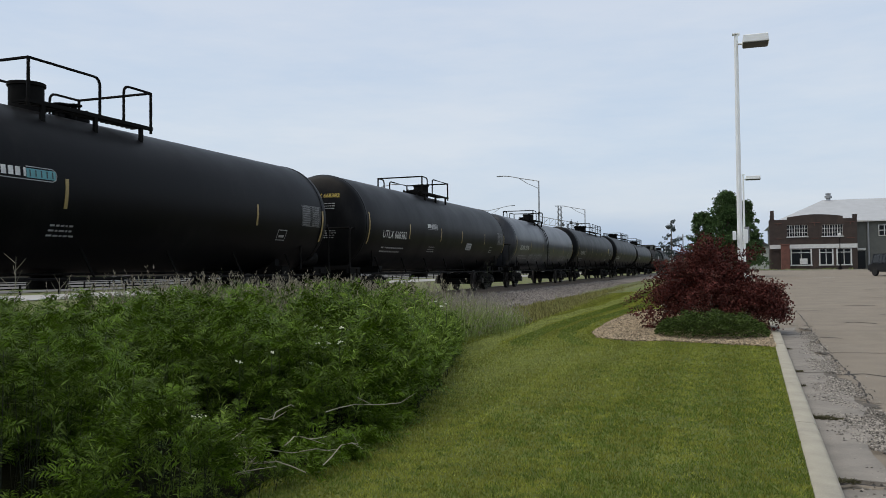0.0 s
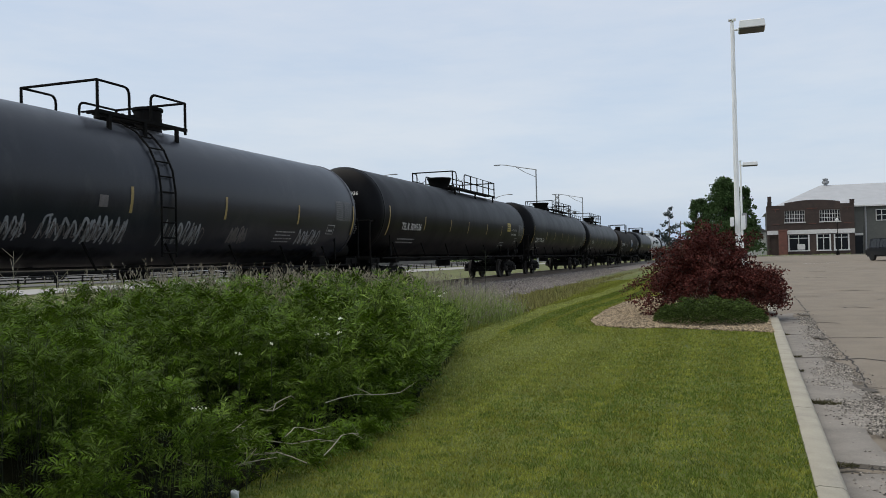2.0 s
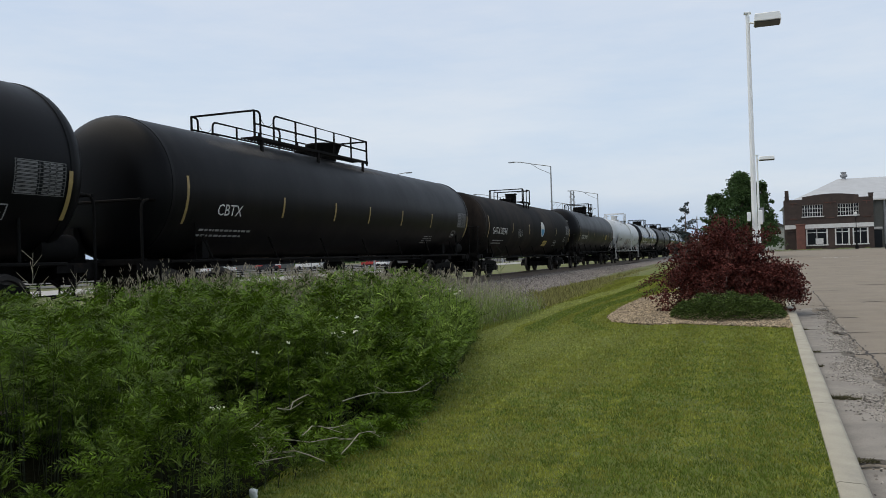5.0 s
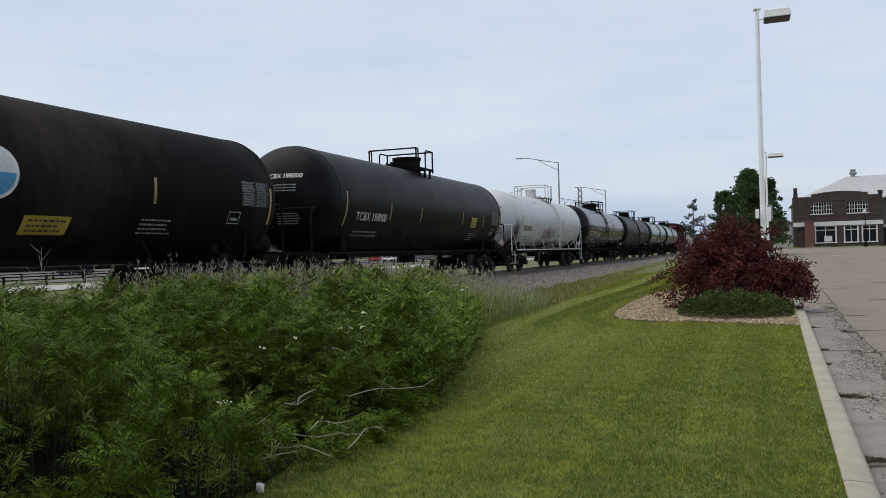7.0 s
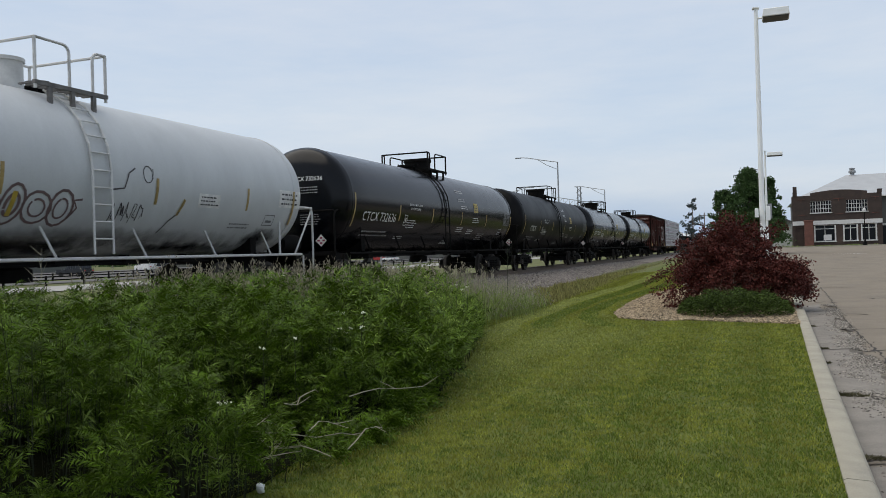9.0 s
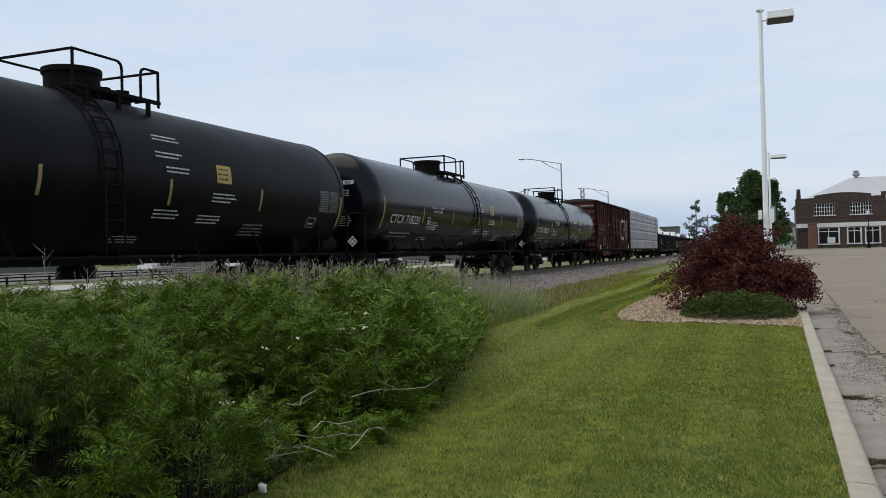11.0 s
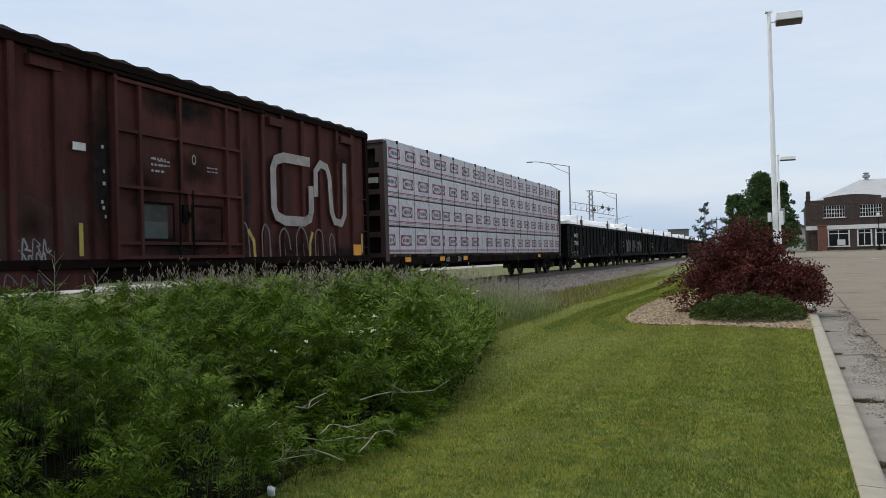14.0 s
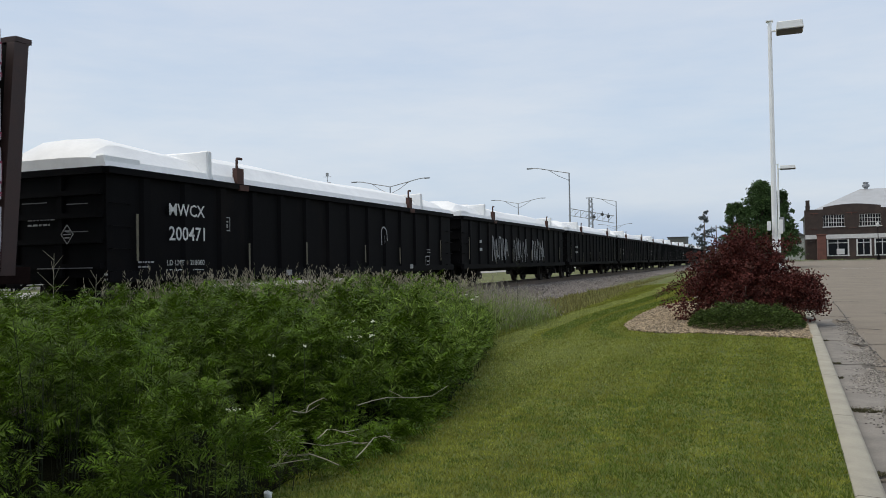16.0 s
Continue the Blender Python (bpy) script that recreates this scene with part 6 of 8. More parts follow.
    hb = rg.uniform(0.8, 1.2, nb) * (1 + 0.12 * lumps(xb * 1.7, yb * 1.7))
    kb = np.repeat(np.arange(nb), 9)
    fb = 0.35 + 0.65 * rg.random(len(kb)) ** 0.6
    ab = rg.uniform(0, math.tau, len(kb))
    pb = np.stack([xb[kb], yb[kb], hb[kb] * fb + np.array([bank(q) for q in xb])[kb]], 1)
    db = unit(np.stack([np.cos(ab), np.sin(ab), 0.6 + 1.5 * (fb - 0.5)], 1))
    leaves = joined([leaves, fronds(pb, db, rg.uniform(0.2, 0.34, len(kb)), 3, rg)])
    stuff("weed_leaves", leaves, WEED, "dense dark green feathery weed leaves", "weeds")
    # narrow light leaves: a few in the thicket, many at its thin far end and on the small plants at its foot
    k = np.repeat(np.arange(n)[rg.random(n) < np.clip(0.18 + 0.62 * (y > 9.0) + 1.2 * ends, 0, 1)], 26)
    m = len(k)
    f = rg.uniform(0.35, 1.0, m)
    a = rg.uniform(0, math.tau, m)
    d = unit(np.stack([np.cos(a), np.sin(a), rg.uniform(0.2, 2.2, m)], 1))
    lance = [blades(root[k] + lean[k] * (h[k] * f)[:, None], d, rg.uniform(0.07, 0.16, m) * (1 + 0.2 * (y[k] > 7.6)), rg.uniform(0.009, 0.017, m) * (1 + 0.7 * (y[k] > 7.6)), rg.uniform(0.05, 0.3, m), rg)]
    spots = [(-3.50, 4.85, 0.66, 16, 0.10), (-3.42, 4.65, 0.50, 10, 0.10), (-3.35, 5.25, 0.40, 12, 0.16), (-3.18, 5.5, 0.36, 12, 0.16), (-3.3, 5.9, 0.45, 12, 0.18), (-3.75, 7.15, 1.12, 14, 0.10), (-3.95, 7.3, 1.15, 10, 0.10), (-3.25, 5.05, 0.25, 10, 0.15)]
    low = []
    for sx, sy, top, count, wide in spots:
        if 5.0 < sy < 6.2:
            count //= 2
        q = count * 34
        into = low if 5.0 < sy < 6.2 else lance
        r = np.stack([sx + rg.normal(0, wide, count), sy + rg.normal(0, wide, count), np.zeros(count)], 1)
        ln = unit(np.stack([rg.normal(0.08, 0.12, count), rg.normal(0, 0.12, count), np.ones(count)], 1))
        hh = top * rg.uniform(0.7, 1.05, count)
        i = np.repeat(np.arange(count), 34)
        f = rg.uniform(0.1, 1.0, q)
        a = rg.uniform(0, math.tau, q)
        d = unit(np.stack([np.cos(a), np.sin(a), rg.uniform(0.1, 1.5, q)], 1))
        into.append(blades(r[i] + ln[i] * (hh[i] * f)[:, None], d, rg.uniform(0.03, 0.075, q), rg.uniform(0.008, 0.016, q), rg.uniform(0.05, 0.3, q), rg))
        into.append(blades(r, ln, hh, np.full(count, 0.006), np.zeros(count), rg))
    stuff("low_weeds", joined(low), WEED, "low small-leaved weeds at the thicket's foot", "weeds")
    stuff("weed_lance_leaves", joined(lance), LANCE, "lighter green narrow weed leaves", "weeds")


LANCE = leaf_material("weed_lance_leaf", (0.185, 0.265, 0.055), 0.5, through_light=0.16)


def seed_grass():
    """Tall grass with dull purple heads on the far side of the weeds."""
    n = 1900
    y = rg.uniform(9.0, 16.5, n)
    x = np.interp(y, [9, 16.5], [-7.6, -6.3]) + rg.normal(0, 0.75, n)
    root = np.stack([x, y, np.array([bank(a) for a in x])], 1)
    h = rg.uniform(1.02, 1.50, n) * np.interp(y, [9, 14, 17], [0.95, 1.0, 0.8])
    d = unit(np.stack([rg.normal(0, 0.10, n), rg.normal(0, 0.10, n), np.ones(n)], 1))
    stuff("tall_grass_stalks", blades(root, d, h, np.full(n, 0.010), rg.uniform(0.0, 0.06, n), rg), TALL, "tall thin grass stalks among the weeds", "grass")
    k = np.repeat(np.arange(n), 6)
    m = len(k)
    p = root[k] + d[k] * (h[k] * rg.uniform(0.80, 1.0, m))[:, None]
    a = rg.uniform(0, math.tau, m)
    dd = unit(np.stack([0.5 * np.cos(a), 0.5 * np.sin(a), np.ones(m)], 1))
    stuff("grass_seed_heads", blades(p, dd, rg.uniform(0.05, 0.11, m), np.full(m, 0.016), rg.uniform(0, 0.2, m), rg), SEED, "dull purple-grey grass seed heads", "grass")
    # pale patch of tall thin grass past the thicket, in tufts, then the verge along the ballast
    n = 15000
    tuft = rg.integers(0, 150, n)
    ty = rg.uniform(15.0, 23.0, 150)
    tx = np.interp(ty, [15, 20, 23], [-6.6, -6.3, -6.6]) + rg.normal(0, 0.45, 150)
    th = np.clip(rg.normal(0.76, 0.2, 150), 0.4, 1.3) * np.interp(ty, [15, 16.5, 20, 22.5, 27], [0.9, 1.05, 1.0, 0.55, 0.3])
    x, y = tx[tuft] + rg.normal(0, 0.26, n), ty[tuft] + rg.normal(0, 0.3, n)
    h = th[tuft] * (0.2 + 0.9 * rg.random(n))
    root = np.stack([x, y, np.array([bank(a) for a in x])], 1)
    d = unit(np.stack([rg.normal(0, 0.30, n), rg.normal(0, 0.30, n), np.ones(n)], 1))
    patch = blades(root, d, h, np.full(n, 0.012), rg.uniform(0.0, 0.2, n), rg)
    k = np.repeat(np.arange(n)[rg.random(n) < 0.45], 4)
    m = len(k)
    a = rg.uniform(0, math.tau, m)
    dd = unit(np.stack([0.6 * np.cos(a), 0.6 * np.sin(a), np.ones(m)], 1))
    heads = blades(root[k] + d[k] * (h[k] * rg.uniform(0.75, 1.0, m))[:, None], dd, rg.uniform(0.05, 0.12, m), np.full(m, 0.014), rg.uniform(0, 0.2, m), rg)
    stuff("tall_grass", patch, TALL, "grey-green tall grass in tufts along the ballast", "grass")
    stuff("tall_grass_heads", heads, PALE_SEED, "pale pinkish seed heads on tall grass", "grass")
    n = 30000
    y = 19.0 + 74.0 * rg.random(n) ** 1.5
    x = rg.uniform(-7.55, -5.5, n)
    h = rg.uniform(0.10, 0.36, n) * np.interp(x, [-7.55, -7.0, -5.5], [0.5, 1.0, 0.7]) * (1 + 0.4 * lumps(x * 3, y * 1.5))
    root = np.stack([x, y, np.array([bank(a) for a in x])], 1)
    d = unit(np.stack([rg.normal(0, 0.25, n), rg.normal(0, 0.25, n), np.ones(n)], 1))
    stuff("verge_grass", blades(root, d, h, np.full(n, 0.026), rg.uniform(0.0, 0.2, n), rg), VERGE, "reddish brown and green verge grass beside the ballast", "grass")


def dry_stalks():
    """Fallen pale stalks at the foot of the thicket and bare ones that stand above it."""
    for k, (x, y, z, dx, dy, dz) in enumerate(((-3.28, 6.23, 0.34, 0.24, 1.03, -0.04), (-3.69, 5.16, 0.24, 0.66, 0.45, -0.04), (-3.61, 4.72, 0.18, 0.42, 0.36, -0.04), (-3.4, 5.46, 0.42, 0.09, 0.25, 0.04), (-3.51, 5.2, 0.22, 0.56, 0.12, -0.14), (-2.96, 5.59, 0.1, 0.0, 0.58, 0.04), (-3.15, 5.35, 0.26, 0.16, 0.2, 0.04), (-3.56, 5.14, 0.2, 0.29, 0.16, -0.04), (-3.66, 5.04, 0.3, 0.17, 0.36, 0.04))):
        bm = bmesh.new()
        rng = random.Random(k)
        x, y, z = x + 0.10, y - 0.16, z + 0.09
        pts = [(x + dx * f + rng.uniform(-0.02, 0.02), y + dy * f, z + dz * f + 0.03 * math.sin(f * 5 + k) + rng.uniform(-0.012, 0.012)) for f in (0, 0.2, 0.4, 0.6, 0.8, 1.0)]
        put_tube(bm, pts, 0.0046, 5)
        stalk = base("fallen_stalk", "pale dry fallen weed stalk at the thicket's foot", "stalk", pose(0, 0, 0), "fallen stalks")
        part("stem", bm, DRY, stalk)
        for q in range(4):
            bm = bmesh.new()
            p = Vector(pts[rng.randrange(1, 6)])
            put_bar(bm, p, p + Vector((rng.uniform(-0.14, 0.12), rng.uniform(-0.1, 0.2), rng.uniform(-0.06, 0.10))), 0.003, 4, 0.0015)
            part("twig", bm, DRY, stalk)
    for k, (x, y, h) in enumerate(((-8.5, 7.9, 1.62), (-8.2, 8.3, 1.38), (-5.6, 10.8, 1.62), (-5.85, 20.0, 1.8))):
        bm = bmesh.new()
        rng = random.Random(40 + k)
        z0 = bank(x)
        put_bar(bm, (x, y, z0), (x + 0.06, y, z0 + h), 0.008, 5, 0.003)
        for q in range(7):
            f = 0.62 + 0.38 * q / 7
            s = 1 if q % 2 else -1
            w = 0.30 * (1.1 - f) + 0.06
            put_bar(bm, (x + 0.06 * f, y, z0 + h * f), (x + 0.06 * f + s * w, y + rng.uniform(-0.1, 0.1), z0 + h * f + w * 1.2), 0.004, 4, 0.002)
        thing("bare_stalk", bm, DRY if k < 2 else WEED_STEM, "bare branching stalk above the weeds", "stalk", group="bare stalks")


def flowers():
    rng = random.Random(8)
    spots = [(-3.9, 7.2, 1.0), (-3.85, 7.2, 0.99), (-3.72, 7.4, 0.98), (-3.72, 7.1, 0.85), (-3.84, 7.1, 0.84), (-3.6, 7.1, 0.86), (-3.85, 7.0, 0.66), (-3.75, 7.05, 0.82), (-3.86, 6.3, 0.84), (-3.99, 6.0, 0.78), (-3.61, 4.85, 0.53), (-3.55, 4.85, 0.54), (-4.31, 11.8, 1.06), (-4.13, 11.8, 1.03), (-4.2, 11.8, 0.99)]
    for x, y, z in spots:
        x, z = x + 0.05, z + 0.05
        plant = base("white_flower", "small flat-topped white weed flower on a green stalk", "flower", pose(0, 0, 0), "weed flowers")
        bm = bmesh.new()
        put_bar(bm, (x, y, bank(x)), (x, y, z), 0.003, 4)
        part("stalk", bm, WEED_STEM, plant)
        bm = bmesh.new()
        for q in range(7):
            a, r = rng.uniform(0, math.tau), rng.uniform(0, 0.032)
            c = Vector((x + r * math.cos(a), y + r * math.sin(a), z + rng.uniform(-0.005, 0.015)))
            bmesh.ops.create_icosphere(bm, subdivisions=1, radius=rng.uniform(0.005, 0.010), matrix=Matrix.Translation(c))
        part("flower_head", bm, FLOWER, plant)
    bm = bmesh.new()
    bmesh.ops.create_icosphere(bm, subdivisions=3, radius=0.036, matrix=pose(-3.18, 4.76, 0.04))
    for v in bm.verts:
        v.co += 0.024 * noise.noise_vector(v.co * 22)
    thing("litter", bm, PAPER, "crumpled white paper litter in the grass", "litter")


BED = [(-3.2, 20.2), (-2.85, 18.8), (-2.0, 18.1), (-1.3, 18.3), (0.0, 17.75), (0.84, 17.4), (0.92, 20.5), (1.0, 24.0), (1.1, 26.5), (0.2, 28.5), (-1.2, 29.5), (-2.6, 29.3), (-3.15, 26.6), (-3.3, 23.2)]


def inside_ring(x, y, ring):
    poly = np.array(ring)
    inside = np.zeros(len(x), bool)
    for (ax, ay), (bx_, by_) in zip(poly, np.roll(poly, -1, 0)):
        inside ^= ((ay > y) != (by_ > y)) & (x < (bx_ - ax) * (y - ay) / (by_ - ay + 1e-9) + ax)
    return inside


def lawn_blades():
    """Short mown blades, thick near the eye and thinner away, in mown lanes that curve past the bed."""
    n = 520000
    y = np.where(rg.random(n) < 0.8, 3.2 + 42.0 * rg.random(n) ** 2.3, 3.2 - 11.2 * rg.random(n) ** 1.7)
    e = np.array([edge_x(v) for v in np.linspace(0, 60, 601)])
    right = np.interp(y, np.linspace(0, 60, 601), e) - 0.015
    left = np.minimum(weed_edge(y) - 0.3, -2.6)
    left = np.where(y > 15, -6.2, left)
    x = left + (right - left) * rg.random(n)
    bed = inside_ring(x, y, BED)
    x, y = x[~bed], y[~bed]
    n = len(x)
    far = np.clip((y - 3) / 14, 0, 2.2)
    L = rg.uniform(0.014, 0.036, n) * (1 + 0.25 * lumps(x * 2, y * 2))
    lane = np.interp(y, [10, 14.4, 18, 21, 25, 29, 33, 45], [-3.9, -4.66, -5.1, -5.1, -5.15, -4.85, -4.45, -4.4])
    dark = np.interp(y, [16, 17.5, 20.5, 25, 29, 33, 45], [-3.9, -4.35, -4.55, -4.5, -4.16, -3.93, -3.9])
    ring = np.interp(y, [16.5, 17.0, 18.9, 20.9, 24.2, 28.6, 33], [-2.0, -2.86, -3.6, -3.9, -3.9, -3.4, -3.0])
    pale = (y > 13) & (np.abs(x - lane) < 0.30 + 0.06 * np.sin(y * 1.3)) & (rg.random(n) < 0.92 * np.clip((y - 13) / 3, 0, 1))
    worn = np.exp(-((x + 3.3) / 1.2) ** 2 - ((y - 13.5) / 4.0) ** 2) * (0.62 + 0.3 * lumps(x * 1.3, y * 0.8))
    pale |= rg.random(n) < 1.0 * worn
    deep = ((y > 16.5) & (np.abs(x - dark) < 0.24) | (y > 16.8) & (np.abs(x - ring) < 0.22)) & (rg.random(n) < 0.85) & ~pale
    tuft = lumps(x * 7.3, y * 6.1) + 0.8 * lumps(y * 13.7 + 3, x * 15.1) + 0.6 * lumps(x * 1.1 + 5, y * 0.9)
    # more of the darker blades near the eye and towards the kerb
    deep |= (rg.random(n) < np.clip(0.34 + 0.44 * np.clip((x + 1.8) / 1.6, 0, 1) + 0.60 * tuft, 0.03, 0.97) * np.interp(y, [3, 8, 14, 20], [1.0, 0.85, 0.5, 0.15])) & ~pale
    d = unit(np.stack([rg.normal(0, 0.55, n), rg.normal(0, 0.55, n), np.ones(n)], 1))
    root = np.stack([x, y, np.array([rise(a, b) for a, b in zip(x, y)])], 1)
    side = unit(np.cross(d, rg.normal(size=(n, 3)))) * ((0.0024 + 0.0075 * far)[:, None])
    v = np.stack([root - side, root + side, root + d * L[:, None]], 1)
    for name, mask, mat, label in (("lawn_grass", ~pale & ~deep, BLADE, "short mown grass blades"), ("pale_lawn_strip", pale, PALE_BLADE, "paler mown lane of short grass beside the verge"), ("dark_lawn_patches", deep, DEEP_BLADE, "darker short grass in mown lanes and scattered tufts")):
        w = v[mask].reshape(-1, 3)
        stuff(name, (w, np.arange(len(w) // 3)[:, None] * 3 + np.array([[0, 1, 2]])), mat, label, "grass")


def shrub():
    """Wide purple-leaved shrub with arching, drooping twigs."""
    bush = base("purple_shrub", "wide dark purple-leaved shrub with arching drooping branches", "shrub", pose(-0.42, 22.2, 0.03))
    rng = random.Random(3)
    stems, P, D = bmesh.new(), [], []
    n = 640
    for k in range(n):
        a = k * 2.39996
        up = rng.random() ** 0.85 * 1.5
        rx, ry, rz = (1.86 if math.cos(a) > 0 else 2.15), 1.8, 2.18
        c, s = math.cos(a), math.sin(a)
        size = rng.uniform(0.62, 1.04) * (1 + 0.10 * math.sin(3 * a + 1) + 0.06 * math.sin(7 * a))
        tip = Vector((c * rx * math.cos(up) ** 1.25, s * ry * math.cos(up) ** 1.25, 0.25 + (rz - 0.25) * math.sin(up))) * size
        droop = rng.uniform(0.05, 0.30) * math.cos(up)
        pts = []
        for q in range(6):
            f = q / 5
            p = Vector((c * 0.12, s * 0.12, 0.0)).lerp(tip, f)
            p.z += 0.55 * math.sin(f * math.pi) * math.cos(up) * size - droop * f * f
            p += Vector((rng.gauss(0, 0.02), rng.gauss(0, 0.02), 0))
            p.z = max(0.04, p.z)
            pts.append(p)
        if rng.random() < 0.12:
            pts.append(pts[-1] + Vector((c * 0.24, s * 0.24, -0.15 if up < 0.7 else 0.10)))
        if k % 4 == 0:
            put_tube(stems, pts, 0.006, 4)
        last = len(pts) - 1
        for q in range(84):
            f = 1 - 0.58 * rng.random() ** 1.7
            i = min(last - 1, int(f * last))
            p = pts[i].lerp(pts[i + 1], f * last - i)
            P.append(p + Vector((rng.gauss(0, 0.05), rng.gauss(0, 0.05), rng.gauss(0, 0.045))))
            D.append((rng.gauss(0, 1), rng.gauss(0, 1), rng.gauss(-0.2, 0.7)))
    for k in range(150):
        a, up = rng.uniform(-1.0, 0.5), rng.uniform(0.02, 0.55)
        tip = Vector((1.95 * math.cos(a) * math.cos(up), 1.75 * math.sin(a) * math.cos(up), 0.2 + 1.75 * math.sin(up))) * rng.uniform(0.82, 1.0)
        for q in range(70):
            f = 1 - 0.45 * rng.random() ** 1.5
            p = tip * f
            p.z += 0.5 * math.sin(f * math.pi) * math.cos(up)
            P.append(p + Vector((rng.gauss(0, 0.06), rng.gauss(0, 0.06), rng.gauss(0, 0.05))))
            D.append((rng.gauss(0, 1), rng.gauss(0, 1), rng.gauss(-0.2, 0.7)))
    part("branch", stems, TWIG, bush, "thin brown branches")
    P, D = np.array(P), unit(np.array(D))
    P[:, 2] = np.maximum(P[:, 2], 0.06)
    m = len(P)
    v, f = blades(P, D, rg.uniform(0.045, 0.08, m), rg.uniform(0.03, 0.052, m), rg.uniform(0, 0.3, m), rg)
    part("foliage", raw_mesh("foliage", v, f), PURPLE, bush, "dense small purple leaves")


def juniper():
    low = base("juniper", "low spreading dark green juniper on wood-chip mulch", "shrub", pose(-0.40, 19.7, 0.03))
    m = 17000
    a, r = rg.uniform(0, math.tau, m), np.sqrt(rg.random(m))
    x, y = 1.20 * r * np.cos(a), 1.15 * r * np.sin(a)
    hgt = 0.44 * np.sqrt(np.clip(1 - r ** 2.6, 0, 1)) * (1 + 0.30 * lumps(x * 5, y * 5) + 0.12 * lumps(y * 11, x * 11)) + 0.05
    z = hgt * rg.uniform(0.45, 1.0, m)
    d = unit(np.stack([0.8 * np.cos(a) + rg.normal(0, 0.5, m), 0.8 * np.sin(a) + rg.normal(0, 0.5, m), rg.uniform(-0.3, 0.8, m)], 1))
    v, f = blades(np.stack([x, y, z], 1), d, rg.uniform(0.05, 0.12, m), rg.uniform(0.012, 0.028, m), rg.uniform(0, 0.15, m), rg)
    part("foliage", raw_mesh("foliage", v, f), JUNIPER, low, "prickly green sprays")
    bm = bmesh.new()
    for k in range(14):
        q = k * 2.4
        put_tube(bm, [(0, 0, 0), (0.5 * math.cos(q), 0.45 * math.sin(q), 0.12), (1.0 * math.cos(q), 0.9 * math.sin(q), 0.16)], 0.012, 5)
    part("branches", bm, TWIG, low)


def mulch_bed():
    ring = BED
    bm = bmesh.new()
    c = bm.verts.new((-1.2, 23.0, 0.035 + rise(-1.2, 23.0)))
    out = [bm.verts.new((x, y, 0.006 + rise(x, y))) for x, y in ring]
    mid = [bm.verts.new((x * 0.85 - 0.18, y * 0.85 + 3.45, 0.022 + rise(x, y))) for x, y in ring]
    for k in range(len(ring)):
        j = (k + 1) % len(ring)
        bm.faces.new((out[k], out[j], mid[j], mid[k]))
        bm.faces.new((mid[k], mid[j], c))
    thing("mulch_bed", bm, MULCH, "pinkish tan stone-chip mulch bed at the lawn's end", "mulch", "structure", smooth=60)
    # loose chips
    n = 40000
    u, w = rg.random(n), rg.random(n)
    x = -3.9 + 5.1 * u
    y = 17.3 + 12.4 * w
    inside = inside_ring(x, y, ring)
    x, y = x[inside], y[inside]
    stuff("mulch_chips", pebbles(x, y, 0.012 + 0.025 * rg.random(len(x)) + np.array([rise(a, b) for a, b in zip(x, y)]), rg.uniform(0.018, 0.045, len(x))), CHIP, "loose pinkish tan stone chips", "mulch")


def pebbles(x, y, z, r):
    """Small angular stones: stretched, turned octahedra."""
    n = len(x)
    corners = np.array([(1, 0, 0), (0, 1, 0), (-1, 0, 0), (0, -1, 0), (0, 0, 0.7), (0, 0, -0.7)])
    a = rg.uniform(0, math.tau, n)
    c, s = np.cos(a), np.sin(a)
    sc = rg.uniform(0.6, 1.3, (n, 6, 3)) * corners[None]
    tilt = rg.normal(0, 0.35, (n, 1))
    vx = sc[..., 0] * c[:, None] - sc[..., 1] * s[:, None]
    vy = sc[..., 0] * s[:, None] + sc[..., 1] * c[:, None]
    vz = sc[..., 2] + tilt * sc[..., 0]
    v = np.stack([x[:, None] + vx * r[:, None], y[:, None] + vy * r[:, None], z[:, None] + vz * r[:, None]], 2)
    tri = np.array([(0, 1, 4), (1, 2, 4), (2, 3, 4), (3, 0, 4), (1, 0, 5), (2, 1, 5), (3, 2, 5), (0, 3, 5)])
    return v.reshape(-1, 3), (np.arange(n)[:, None, None] * 6 + tri[None]).reshape(-1, 3)


MULCH = surface("stone_mulch", (0.17, 0.128, 0.085), 0.9, vary=0.45, scale=9, fine=32, bump=0.9, other=(0.29, 0.23, 0.155))
CHIP = surface("stone_chip", (0.285, 0.222, 0.145), 0.85, vary=0.25, scale=9, fine=40, bump=0.2, island=0.6)
STONE = surface("ballast_stone", (0.215, 0.19, 0.17), 0.85, vary=0.2, scale=9, fine=40, bump=0.2, island=0.5)

thicket_shade_floor()
weeds()
seed_grass()
dry_stalks()
flowers()
lawn_blades()
shrub()
juniper()
mulch_bed()
n_ = 14000
y_ = 16.0 + 60.0 * rg.random(n_) ** 1.4
x_ = -7.6 - 3.4 * rg.random(n_)
stuff("ballast_stones", pebbles(x_, y_, np.array([bank(v) for v in x_]) + 0.03, rg.uniform(0.03, 0.06, n_)), STONE, "loose grey-brown ballast stones", "ballast")


# ---- lamps over the lot ----
WHITE_PAINT = surface("white_steel_paint", (0.86, 0.88, 0.87), 0.45, vary=0.05, scale=3, fine=40, bump=0.03)
GALV = surface("galvanised_steel", (0.30, 0.31, 0.32), 0.5, metal=0.4, vary=0.15, scale=3, fine=40, bump=0.05)
LENS = surface("dark_lamp_lens", (0.02, 0.02, 0.019), 0.45, vary=0.1, scale=3, fine=40, bump=0)


